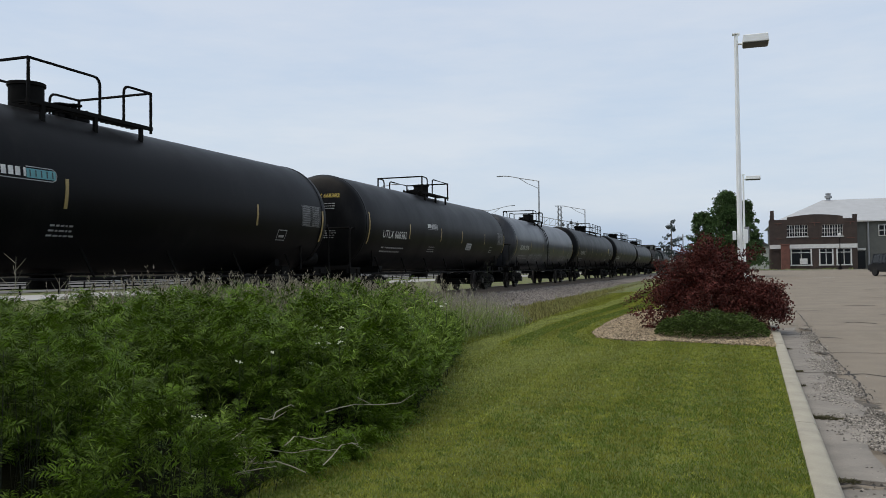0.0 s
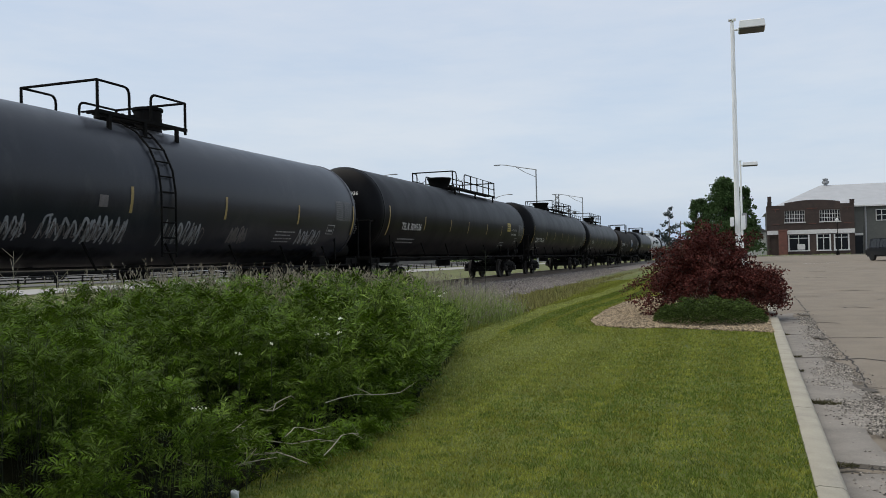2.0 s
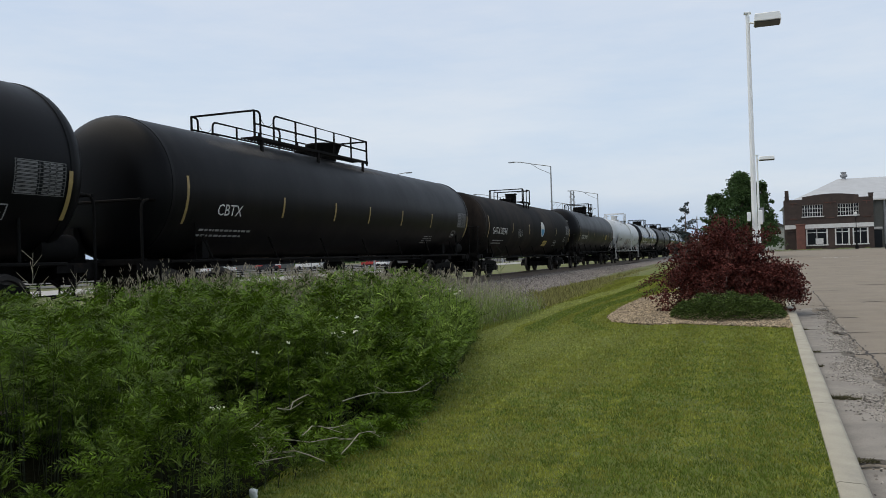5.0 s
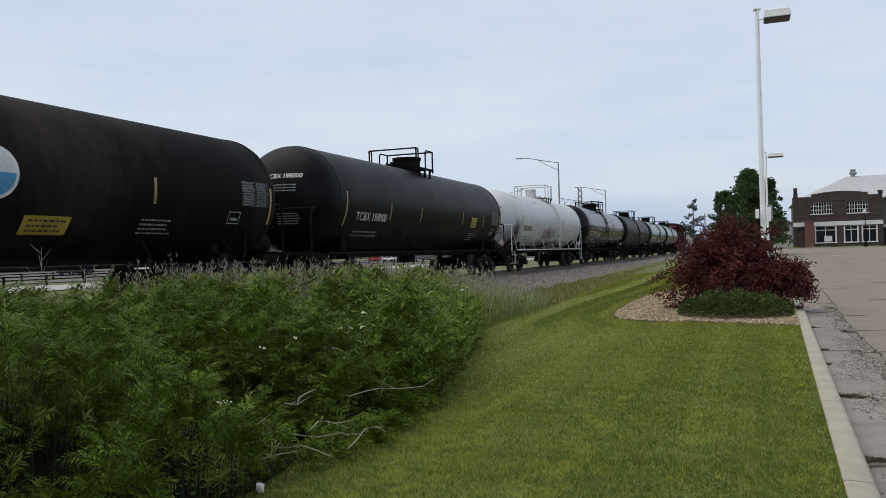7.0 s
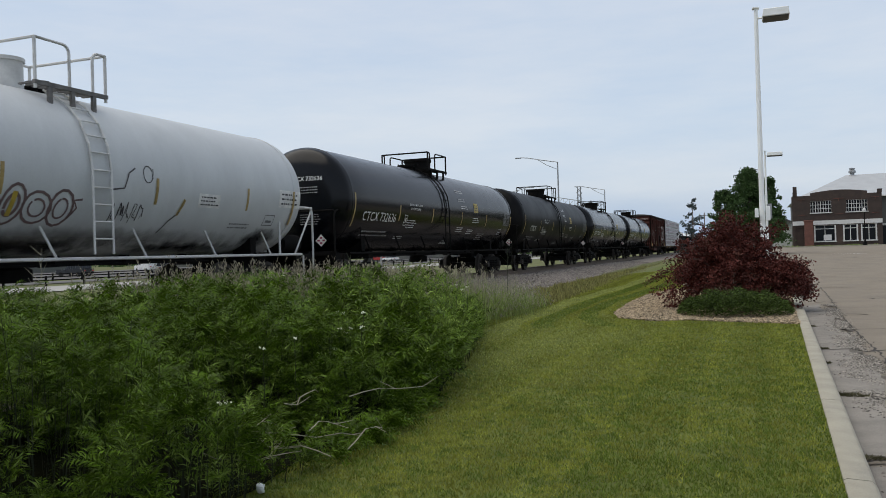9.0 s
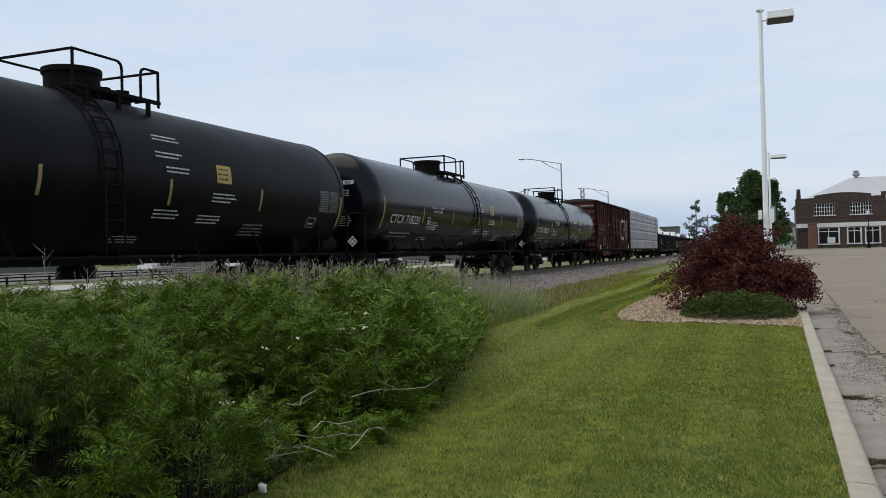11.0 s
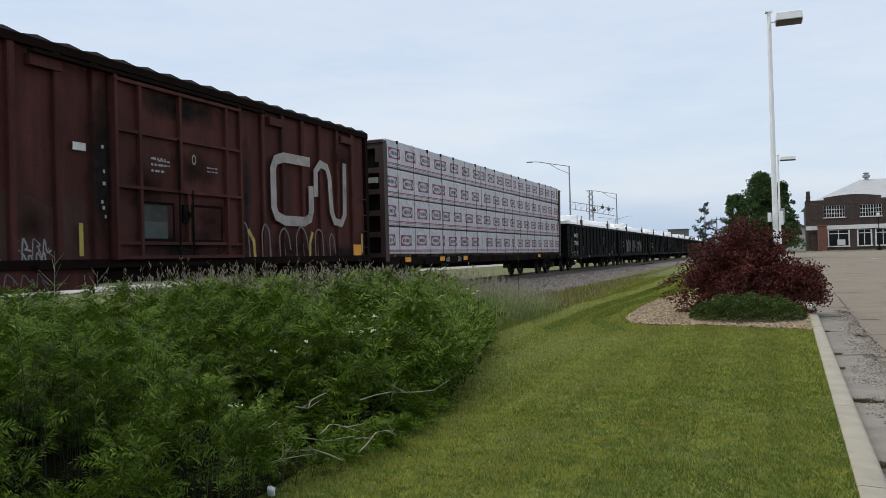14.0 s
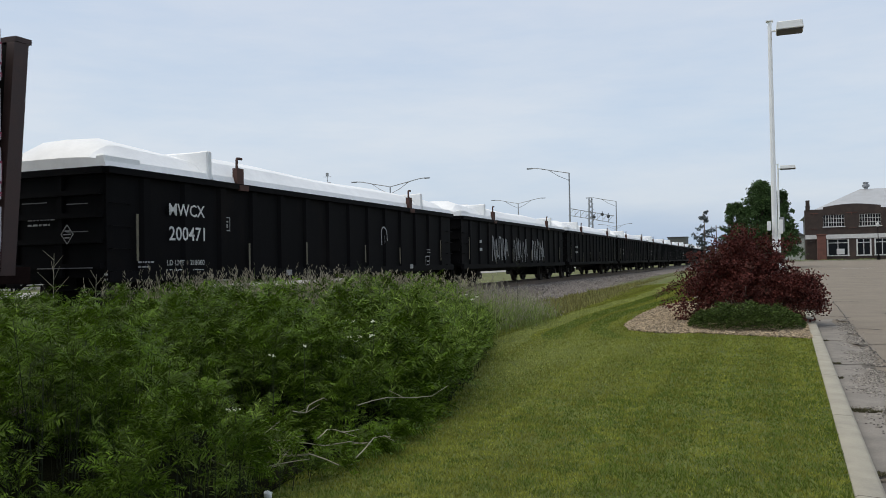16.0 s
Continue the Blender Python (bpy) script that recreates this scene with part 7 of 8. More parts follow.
def lot_lamp(x, y, h, head, reach, boxes):
    lamp = base("lot_lamp", "tall white square steel lot lamp with a flat box head", "lamp post", pose(x, y, rise(x, y)), "lot lamps")
    bm = bmesh.new()
    vs = bmesh.ops.create_cone(bm, cap_ends=True, segments=8, radius1=0.084, radius2=0.054, depth=h, matrix=pose(0, 0, h / 2))["verts"]
    put_bar(bm, (0, 0, 0), (0, 0, 0.55), 0.24, 16)
    put_box(bm, 0, 0, h + 0.01, 0.2, 0.2, 0.03)
    part("pole", bm, WHITE_PAINT, lamp, smooth=30)
    bm = bmesh.new()
    put_bar(bm, (0, 0, h - 0.28), (reach, 0, h - 0.28), 0.03, 8)
    part("arm", bm, WHITE_PAINT, lamp)
    bm = bmesh.new()
    vs = put_box(bm, reach + head / 2, 0, h - 0.22, head, 0.68, 0.22)
    for v in vs:
        if v.co.z > h - 0.2:
            v.co.x += -0.03 if v.co.x > reach + head / 2 else 0.03
    bmesh.ops.bevel(bm, geom=bm.edges[:], offset=0.015, segments=1, affect="EDGES")
    hd = part("head", bm, WHITE_PAINT, lamp)
    bm = bmesh.new()
    put_box(bm, reach + head / 2, 0, h - 0.345, head - 0.06, 0.62, 0.012)
    part("lens", bm, LENS, hd, "dark glass lens")
    for bx_, bz, w, hh in boxes:
        bm = bmesh.new()
        put_box(bm, bx_, -0.12, bz, w, 0.14, hh)
        bmesh.ops.bevel(bm, geom=bm.edges[:], offset=0.01, segments=1, affect="EDGES")
        part("junction_box", bm, WHITE_PAINT if hh < 0.6 else GALV, lamp)


lot_lamp(0.33, 25.0, 8.28, 0.72, 0.16, ((-0.15, 2.45, 0.10, 0.26), (0.15, 2.42, 0.12, 0.40)))
lot_lamp(1.02, 57.0, 7.1, 0.95, 0.12, ((0.16, 3.2, 0.30, 0.95),))


# ---- brick shop building with the hipped hall behind it ----
BRICK = surface("dark_brown_brick", (0.050, 0.035, 0.029), 0.85, vary=0.3, scale=1.5, fine=14, bump=0.4, other=(0.078, 0.052, 0.042))
BRICK_RED = surface("red_brick", (0.14, 0.060, 0.045), 0.85, vary=0.25, scale=2, fine=14, bump=0.4)
TRIM = surface("white_trim", (0.62, 0.62, 0.60), 0.6, vary=0.1, scale=3, fine=40, bump=0.05)
PANE = surface("dark_window_glass", (0.008, 0.009, 0.010), 0.12, vary=0.2, scale=1, fine=10, bump=0.0, spec=0.2)
HALL_WALL = surface("grey_green_cladding", (0.10, 0.105, 0.095), 0.7, vary=0.15, scale=2, fine=20, bump=0.1)
HALL_ROOF = surface("pale_metal_roof", (0.40, 0.41, 0.42), 0.5, vary=0.10, scale=1, fine=12, bump=0.1)
HOUSE_WALL = surface("white_siding", (0.50, 0.52, 0.50), 0.7, vary=0.1, scale=3, fine=30, bump=0.1)
SHINGLE = surface("dark_shingle", (0.10, 0.10, 0.10), 0.9, vary=0.2, scale=3, fine=30, bump=0.2)


def shop():
    Y, x0, x1, zb = 113.0, 5.05, 15.22, 1.16
    b = base("brick_shop", "two-storey dark brick shop with arched parapet and white shopfront band", "building", pose(0, 0, 0))
    holes = [(7.16, 9.55, 5.36, 6.82), (11.25, 13.62, 5.34, 6.80), (7.55, 9.98, 1.74, 3.74), (10.86, 12.45, 1.74, 3.74), (12.86, 14.55, 1.74, 3.74), (5.35, 6.35, 1.20, 3.55)]
    xs_ = sorted({x0, x1, *[h[0] for h in holes], *[h[1] for h in holes]})
    zs_ = sorted({0.3, 7.55, *[h[2] for h in holes], *[h[3] for h in holes]})
    bm = bmesh.new()
    for xa, xb in zip(xs_, xs_[1:]):
        for za, zc_ in zip(zs_, zs_[1:]):
            cx, cz = (xa + xb) / 2, (za + zc_) / 2
            if not any(h[0] < cx < h[1] and h[2] < cz < h[3] for h in holes):
                put_box(bm, cx, Y + 0.15, cz, xb - xa, 0.3, zc_ - za)
    bmesh.ops.remove_doubles(bm, verts=bm.verts, dist=0.001)
    part("front_wall", bm, BRICK, b)
    bm = bmesh.new()
    n = 16
    rows = []
    for k in range(n + 1):
        f = k / n
        x = 7.2 + (13.64 - 7.2) * f
        rows.append((x, 7.84 + 0.30 * math.sin(math.pi * f)))
    for (xa, za), (xb, zb_) in zip(rows, rows[1:]):
        q = [bm.verts.new((x, y, z)) for y in (Y, Y + 0.3) for x, z in ((xa, 7.55), (xb, 7.55), (xb, zb_), (xa, za))]
        for i in ((0, 1, 2, 3), (4, 5, 6, 7), (3, 2, 6, 7)):
            bm.faces.new([q[j] for j in i])
    bmesh.ops.remove_doubles(bm, verts=bm.verts[:], dist=0.001)
    part("parapet", bm, BRICK, b)
    for x in (5.4, 15.0):
        bm = bmesh.new()
        put_box(bm, x, Y + 0.12, 7.75, 0.5, 0.5, 0.4)
        put_box(bm, x, Y + 0.12, 7.98, 0.58, 0.58, 0.06)
        part("parapet_pier", bm, BRICK, b)
    for xa, xb in ((x0, x0 + 0.3), (x1 - 0.3, x1)):
        bm = bmesh.new()
        put_box(bm, (xa + xb) / 2, Y + 1.0, 3.9, 0.3, 1.4, 7.2)
        part("side_wall", bm, BRICK, b)
    bm = bmesh.new()
    put_box(bm, (x0 + x1) / 2, Y + 1.0, 7.3, x1 - x0 - 0.62, 1.38, 0.12)
    part("flat_roof", bm, SHINGLE, b)
    bm = bmesh.new()
    put_box(bm, (x0 + x1) / 2, Y - 0.05, 4.08, x1 - x0, 0.12, 0.52)
    part("sign_band", bm, TRIM, b, "plain white band over the shopfront")
    bm = bmesh.new()
    put_box(bm, 5.45, Y + 1.0, 8.05, 0.45, 0.45, 1.5)
    part("chimney", bm, BRICK, b)
    for i, (a, c, lo, hi) in enumerate(holes[:5]):
        bm = bmesh.new()
        put_box(bm, (a + c) / 2, Y + 0.20, (lo + hi) / 2, c - a, 0.03, hi - lo)
        pane = part("window", bm, PANE, b, "dark multi-paned window" if i < 2 else "dark shop window")
        bm = bmesh.new()
        nx, nz = (8, 3) if i < 2 else (2, 1)
        t = 0.055 if i < 2 else 0.08
        for k in range(nx + 1):
            put_box(bm, a + (c - a) * k / nx, Y + 0.14, (lo + hi) / 2, t, 0.08, hi - lo)
        for k in range(nz + 1):
            put_box(bm, (a + c) / 2, Y + 0.14, lo + (hi - lo) * k / nz, c - a, 0.08, t)
        if i >= 2:
            put_box(bm, (a + c) / 2, Y + 0.14, hi - 0.45, c - a, 0.08, 0.09)
            put_box(bm, a + 0.04, Y + 0.05, (lo + hi) / 2, 0.16, 0.16, hi - lo)
            put_box(bm, c - 0.04, Y + 0.05, (lo + hi) / 2, 0.16, 0.16, hi - lo)
        part("muntin", bm, TRIM, pane)
        bm = bmesh.new()
        put_box(bm, (a + c) / 2, Y - 0.05, lo - 0.06, c - a + 0.2, 0.2, 0.1)
        part("sill", bm, TRIM, pane)
    bm = bmesh.new()
    put_box(bm, 9.05, Y + 0.12, 2.2, 0.9, 0.02, 0.7)
    part("poster", bm, TRIM, b, "white sheet inside the shop window")
    bm = bmesh.new()
    put_box(bm, 5.85, Y + 0.18, 2.36, 1.0, 0.06, 2.36)
    part("door", bm, BRICK, b, "dark brown side door")
    for y_, w in ((5.05, 3.0),):
        for xx in (6.1, 10.4, 14.5):
            bm = bmesh.new()
            put_box(bm, xx, Y - 0.03, 7.05, 1.3 if xx == 10.4 else 0.9, 0.05, 0.06)
            put_box(bm, xx, Y - 0.03, 5.1, 0.9, 0.05, 0.05)
            put_box(bm, xx, Y - 0.03, 6.87, 0.05, 0.05, 0.3)
            part("brick_course", bm, BRICK_RED, b, "raised brick panel course")
    bm = bmesh.new()
    put_box(bm, 6.83, Y - 1.2, 2.6, 1.0, 0.85, 3.3)
    put_box(bm, 6.83, Y - 1.2, 4.32, 1.14, 0.98, 0.16)
    bmesh.ops.bevel(bm, geom=bm.edges[:], offset=0.03, segments=1, affect="EDGES")
    thing("brick_pier", bm, BRICK_RED, "red brick gate pier before the shop", "pier")
    # hall
    h = base("hall", "long hall with grey-green walls and pale hipped metal roof", "building", pose(0, 0, 0))
    X0, X1, Y0, Y1 = 6.0, 60.0, 115.2, 140.0
    bm = bmesh.new()
    put_box(bm, (X0 + X1) / 2, (Y0 + Y1) / 2, 3.75, X1 - X0, Y1 - Y0, 7.1)
    part("wall", bm, HALL_WALL, h)
    bm = bmesh.new()
    ez, rz_ = 7.3, 10.85
    c = [bm.verts.new(p) for p in ((X0 - 0.5, Y0 - 0.5, ez), (X1 + 0.5, Y0 - 0.5, ez), (X1 + 0.5, Y1 + 0.5, ez), (X0 - 0.5, Y1 + 0.5, ez))]
    r_ = [bm.verts.new(p) for p in ((12.7, Y0 + 11, rz_), (X1 - 6, Y0 + 11, rz_), (X1 - 6, Y1 - 11, rz_), (12.7, Y1 - 11, rz_))]
    for k in range(4):
        bm.faces.new((c[k], c[(k + 1) % 4], r_[(k + 1) % 4], r_[k]))
    bm.faces.new(r_)
    bm.faces.new(c[::-1])
    roof = part("roof", bm, HALL_ROOF, h)
    bm = bmesh.new()
    put_lathe(bm, [(0.0, 10.6), (0.32, 10.6), (0.25, 11.0), (0.48, 11.15), (0.48, 11.4), (0.28, 11.5), (0.40, 11.75), (0.0, 11.85)], 12, "Z", (13.45, Y0 + 11.0, 0))
    part("roof_vent", bm, GALV, roof, "round metal roof vent")
    for k in range(5):
        cx = 18.6 + k * 3.4
        bm = bmesh.new()
        put_box(bm, cx, Y0 - 0.02, 6.0, 1.2, 0.08, 1.3)
        pane = part("window", bm, PANE, h)
        bm = bmesh.new()
        for dx in (-0.62, 0, 0.62):
            put_box(bm, cx + dx, Y0 - 0.06, 6.0, 0.09, 0.12, 1.45)
        for dz in (-0.66, 0, 0.66):
            put_box(bm, cx, Y0 - 0.06, 6.0 + dz, 1.3, 0.12, 0.09)
        part("muntin", bm, TRIM, pane)
    bm = bmesh.new()
    put_box(bm, 15.85, Y0 - 0.02, 2.1, 1.1, 0.06, 2.6)
    part("door", bm, PANE, h, "dark glazed door under a pale lintel")
    bm = bmesh.new()
    put_box(bm, 15.85, Y0 - 0.08, 3.65, 1.2, 0.1, 0.25)
    part("lintel", bm, TRIM, h)
    bm = bmesh.new()
    put_bar(bm, (16.75, Y0 - 0.12, 0.5), (16.75, Y0 - 0.12, 7.3), 0.13, 6)
    part("downpipe", bm, GALV, h)
    bm = bmesh.new()
    put_box(bm, 37.5, Y0 - 0.45, 7.22, 45.5, 0.14, 0.16)
    part("gutter", bm, TRIM, h)


shop()


def globe_lamp(x, y, h):
    """Old-fashioned dark post with a white globe."""
    lamp = base("street_lamp", "dark iron street lamp with a white globe before the shop", "street lamp", pose(x, y, rise(x, y)))
    bm = bmesh.new()
    put_lathe(bm, [(0.0, 0.0), (0.20, 0.0), (0.20, 0.25), (0.10, 0.45), (0.05, 1.0), (0.036, h - 0.5), (0.11, h - 0.42), (0.06, h - 0.36), (0.0, h - 0.36)], 10, "Z")
    part("post", bm, IRON, lamp, smooth=40)
    bm = bmesh.new()
    put_lathe(bm, [(0.0, h - 0.36), (0.10, h - 0.36), (0.17, h - 0.2), (0.15, h), (0.08, h + 0.08), (0.0, h + 0.12)], 14, "Z")
    part("globe", bm, TRIM, lamp, "white glass globe", smooth=60)


globe_lamp(11.6, 99.0, 3.95)


def white_house(x, y, w, d, wall_h, roof_h, z):
    h = base("white_house", "small white-sided house behind the trees", "house", pose(x, y, z))
    bm = bmesh.new()
    put_box(bm, 0, 0, wall_h / 2, w, d, wall_h)
    part("wall", bm, HOUSE_WALL, h)
    bm = bmesh.new()
    a = [bm.verts.new(p) for p in ((-w / 2 - 0.3, -d / 2 - 0.3, wall_h), (w / 2 + 0.3, -d / 2 - 0.3, wall_h), (w / 2 + 0.3, d / 2 + 0.3, wall_h), (-w / 2 - 0.3, d / 2 + 0.3, wall_h))]
    t = [bm.verts.new((0, -d / 2 - 0.3, wall_h + roof_h)), bm.verts.new((0, d / 2 + 0.3, wall_h + roof_h))]
    bm.faces.new((a[0], a[1], t[0]))
    bm.faces.new((a[2], a[3], t[1]))
    bm.faces.new((a[1], a[2], t[1], t[0]))
    bm.faces.new((a[3], a[0], t[0], t[1]))
    bm.faces.new(a[::-1])
    part("roof", bm, SHINGLE, h)
    for k in range(2):
        bm = bmesh.new()
        put_box(bm, -w / 4 + k * w / 2, -d / 2 - 0.02, wall_h * 0.55, 0.9, 0.06, 1.2)
        part("window", bm, PANE, h)


white_house(1.9, 128.0, 7.0, 8.0, 3.4, 2.2, 1.1)


# ---- trees ----
def leafy_tree(name, label, x, y, z, height, spread, clumps, per, leaf, material, seed, trunk_h, squeeze=1.0, conical=0.0):
    tree = base(name, label, "tree", pose(x, y, z))
    rng = random.Random(seed)
    lg = np.random.default_rng(seed)
    bm = bmesh.new()
    put_bar(bm, (0, 0, -0.2), (0.05, 0, trunk_h), 0.22 * height / 8, 8, 0.14 * height / 8)
    put_bar(bm, (0.05, 0, trunk_h), (0.1, 0.1, height * 0.9), 0.14 * height / 8, 6, 0.02)
    centres = []
    for k in range(clumps):
        f = rng.random()
        zz = trunk_h * 0.75 + (height - trunk_h * 0.75) * f
        prof = math.sin(math.pi * min(1, 0.12 + 0.88 * f)) ** 0.6 if conical == 0 else (1.05 - f) ** conical
        a, r = rng.uniform(0, math.tau), spread * prof * rng.uniform(0.35, 1.08)
        c = Vector((r * math.cos(a), r * math.sin(a) * squeeze, zz))
        centres.append((c, rng.uniform(0.07, 0.15) * spread))
        if k % 2 == 0:
            s0 = Vector((0.06, 0, max(trunk_h * 0.7, zz - 0.5 * r - 0.3)))
            put_bar(bm, s0, c, 0.035 * height / 8, 5, 0.012)
    part("trunk", bm, BARK, tree)
    ps, ds = [], []
    for c, r in centres:
        q = unit(lg.normal(size=(per, 3))) * (r * lg.uniform(0.5, 1.25, (per, 1)))
        ps.append(np.array(c) + q * np.array([1.15, 1.15, 0.75]))
        ds.append(unit(q + lg.normal(0, r * 0.8, (per, 3)) + np.array([0, 0, -0.1])))
    p, d = np.concatenate(ps), np.concatenate(ds)
    m = len(p)
    v, f = blades(p, d, lg.uniform(0.7, 1.3, m) * leaf, lg.uniform(0.5, 0.9, m) * leaf, lg.uniform(0, 0.3, m), lg)
    part("crown", raw_mesh("crown", v, f), material, tree, "uneven crown of small leaves")
    return tree


leafy_tree("maple_tree", "tall dark green tree behind the lot lamp", -0.1, 75.0, 0.7, 7.25, 2.9, 330, 70, 0.17, MAPLE, 4, 1.5, conical=0.8)
leafy_tree("maple_tree", "dark green tree beside the taller one", 1.55, 77.0, 0.7, 6.6, 1.7, 150, 70, 0.17, MAPLE, 5, 1.5, conical=0.6)
leafy_tree("maple_tree", "low dark green tree before the white house", -2.15, 76.0, 0.7, 5.6, 1.55, 150, 70, 0.17, MAPLE, 6, 1.0, conical=0.4)
leafy_tree("spruce_tree", "sparse blue-grey spruce beside the track", -4.75, 74.0, 0.5, 5.3, 1.35, 46, 40, 0.15, SPRUCE, 7, 0.6, conical=0.6)


# ---- across the track: highway, guard rails, lamps, parked vehicles ----
YARD = surface("dark_yard_asphalt", (0.10, 0.095, 0.09), 0.9, vary=0.25, scale=0.3, fine=20, bump=0.2)
HIGHWAY = surface("pale_concrete_road", (0.33, 0.32, 0.30), 0.85, vary=0.10, scale=0.5, fine=40, bump=0.1)
for name, a, b, label in (("road_near", -50.0, -40.0, "pale concrete highway beyond the track"), ("road_far", -66.0, -58.0, "worn far carriageway")):
    sheet(name, [a, (a + b) / 2, b], [-300, 0, 100, 300, 1200], lambda x, y: 0.03, HIGHWAY if name == "road_near" else YARD, label, "road")
sheet("yard", [-150, -110, -72], [-200, 0, 150, 500], lambda x, y: 0.03, YARD, "grey paved yard with parked vehicles", "pavement")


def guard_rail(x, y0, y1):
    g = base("guard_rail", "dark steel highway guard rail on posts", "guard rail", pose(x, 0, 0.0), "guard rails")
    bm = bmesh.new()
    for z in (0.44, 0.70):
        put_box(bm, 0, (y0 + y1) / 2, z, 0.06, y1 - y0, 0.10)
    part("beam", bm, IRON, g)
    bm = bmesh.new()
    put_box(bm, 0, 0, 0.36, 0.12, 0.14, 0.84)
    me = as_mesh("post", bm)
    me.materials.append(IRON)
    y = y0
    while y < y1:
        o = new("post", me)
        o.parent = g
        o.location = (0, y, 0)
        y += 4.0


guard_rail(-53.0, 10, 240)
guard_rail(-69.0, 10, 240)


def highway_lamp(x, y, h, arms):
    lamp = base("highway_lamp", "tall grey highway lamp with curved arm", "street lamp", pose(x, y, 0), "highway lamps")
    bm = bmesh.new()
    put_bar(bm, (0, 0, 0), (0, 0, h), 0.16, 8, 0.09)
    part("pole", bm, GALV, lamp, smooth=40)
    for s in arms:
        bm = bmesh.new()
        put_tube(bm, [(0, 0, h - 0.05), (s * 2.4, 0, h + 0.42), (s * 4.4, 0, h + 0.85), (s * 5.4, 0, h + 0.95)], 0.06, 6)
        put_tube(bm, [(0, 0, h - 1.1), (s * 1.6, 0, h - 0.35), (s * 2.9, 0, h + 0.50)], 0.045, 6)
        part("arm", bm, GALV, lamp, smooth=40)
        bm = bmesh.new()
        vs = put_box(bm, s * 5.75, 0, h + 0.90, 0.9, 0.32, 0.16)
        bmesh.ops.bevel(bm, geom=bm.edges[:], offset=0.05, segments=2, affect="EDGES")
        part("lamp_head", bm, GALV, lamp)


highway_lamp(-25.4, 114.5, 14.2, (-1,))
highway_lamp(-27.6, 167.5, 13.7, (-1,))
highway_lamp(-49.5, 106.0, 12.8, (-1, 1))
highway_lamp(-50.0, 173.5, 14.6, (-1, 1))
highway_lamp(-50.0, 300.0, 14.0, (-1, 1))


SIGNAL = surface("weathered_signal_paint", (0.09, 0.095, 0.10), 0.6, vary=0.2, scale=3, fine=40, bump=0.05)


def signal_gantry():
    """Lattice mast with a truss arm and signal heads."""
    g = base("signal_gantry", "grey lattice mast with truss arm and dark signal heads", "signal gantry", pose(-29.2, 149.0, 0))
    bm = bmesh.new()
    for sx in (-0.5, 0.5):
        for sy in (-0.5, 0.5):
            put_bar(bm, (sx, sy, 0), (sx * 0.5, sy * 0.5, 13.2), 0.06, 5)
    for k in range(13):
        z = k * 1.0
        for sy in (-0.45, 0.45):
            put_bar(bm, (-0.45, sy, z), (0.4, sy, z + 1.0), 0.035, 4)
            put_bar(bm, (0.45, sy, z), (-0.4, sy, z + 1.0), 0.035, 4)
    part("mast", bm, GALV, g)
    bm = bmesh.new()
    for z in (9.6, 10.9):
        for sy in (-0.4, 0.4):
            put_bar(bm, (-4.0, sy, z + 0.5), (4.2, sy, z - 1.2), 0.05, 5)
    for k in range(8):
        x = -4.0 + k * 1.02
        put_bar(bm, (x, -0.4, 10.1 - (x + 4) * 0.2), (x + 1.0, -0.4, 11.2 - (x + 4) * 0.2), 0.035, 4)
        put_bar(bm, (x, 0.4, 10.1 - (x + 4) * 0.2), (x, 0.4, 11.4 - (x + 4) * 0.2), 0.035, 4)
    part("truss", bm, GALV, g)
    for x, z in ((3.3, 9.6), (2.2, 10.0), (0.7, 9.6)):
        bm = bmesh.new()
        put_bar(bm, (x, -0.5, z), (x, -0.62, z), 0.30, 12)
        put_bar(bm, (x, -0.62, z + 0.05), (x, -0.9, z + 0.05), 0.13, 8)
        put_bar(bm, (x, -0.5, z), (x, -0.4, z + 0.6), 0.05, 6)
        part("signal_head", bm, SIGNAL, g)


signal_gantry()
for k, (x, y) in enumerate(((-84.5 * 1.0, 150.0),)):
    bm = bmesh.new()
    put_bar(bm, (x, y, 0), (x, y, 20.5), 0.14, 6, 0.06)
    for z in (19.0, 20.2):
        put_bar(bm, (x - 0.9, y, z), (x + 0.9, y, z), 0.05, 5)
    put_box(bm, x, y, 20.7, 0.5, 0.3, 0.7)
    thing("radio_mast", bm, GALV, "thin grey radio mast with short cross arms", "mast")
for k, (x, y) in enumerate(((-9.5, 190.0), (-7.5, 240.0), (-5.0, 300.0))):
    bm = bmesh.new()
    put_bar(bm, (x, y, 0), (x, y, 9.0), 0.15, 6, 0.1)
    put_box(bm, x, y, 8.4, 2.4, 0.12, 0.14)
    for dx in (-1.0, 0, 1.0):
        put_bar(bm, (x + dx, y, 8.45), (x + dx, y, 8.75), 0.06, 6)
    thing("utility_pole", bm, BARK, "brown wooden utility pole with a crossarm", "utility pole", group="utility poles")


CAR_GLASS = surface("car_glass", (0.01, 0.012, 0.014), 0.08, vary=0.1, scale=1, fine=10, bump=0, spec=0.3)
TYRE = surface("tyre_rubber", (0.015, 0.015, 0.015), 0.85, vary=0.2, scale=8, fine=60, bump=0.1)
PAINTS = {c: surface("car_paint_" + c, v, 0.3, vary=0.08, scale=1, fine=20, bump=0) for c, v in (("white", (0.70, 0.70, 0.70)), ("red", (0.38, 0.03, 0.025)), ("dark", (0.012, 0.013, 0.016)), ("silver", (0.32, 0.33, 0.34)))}


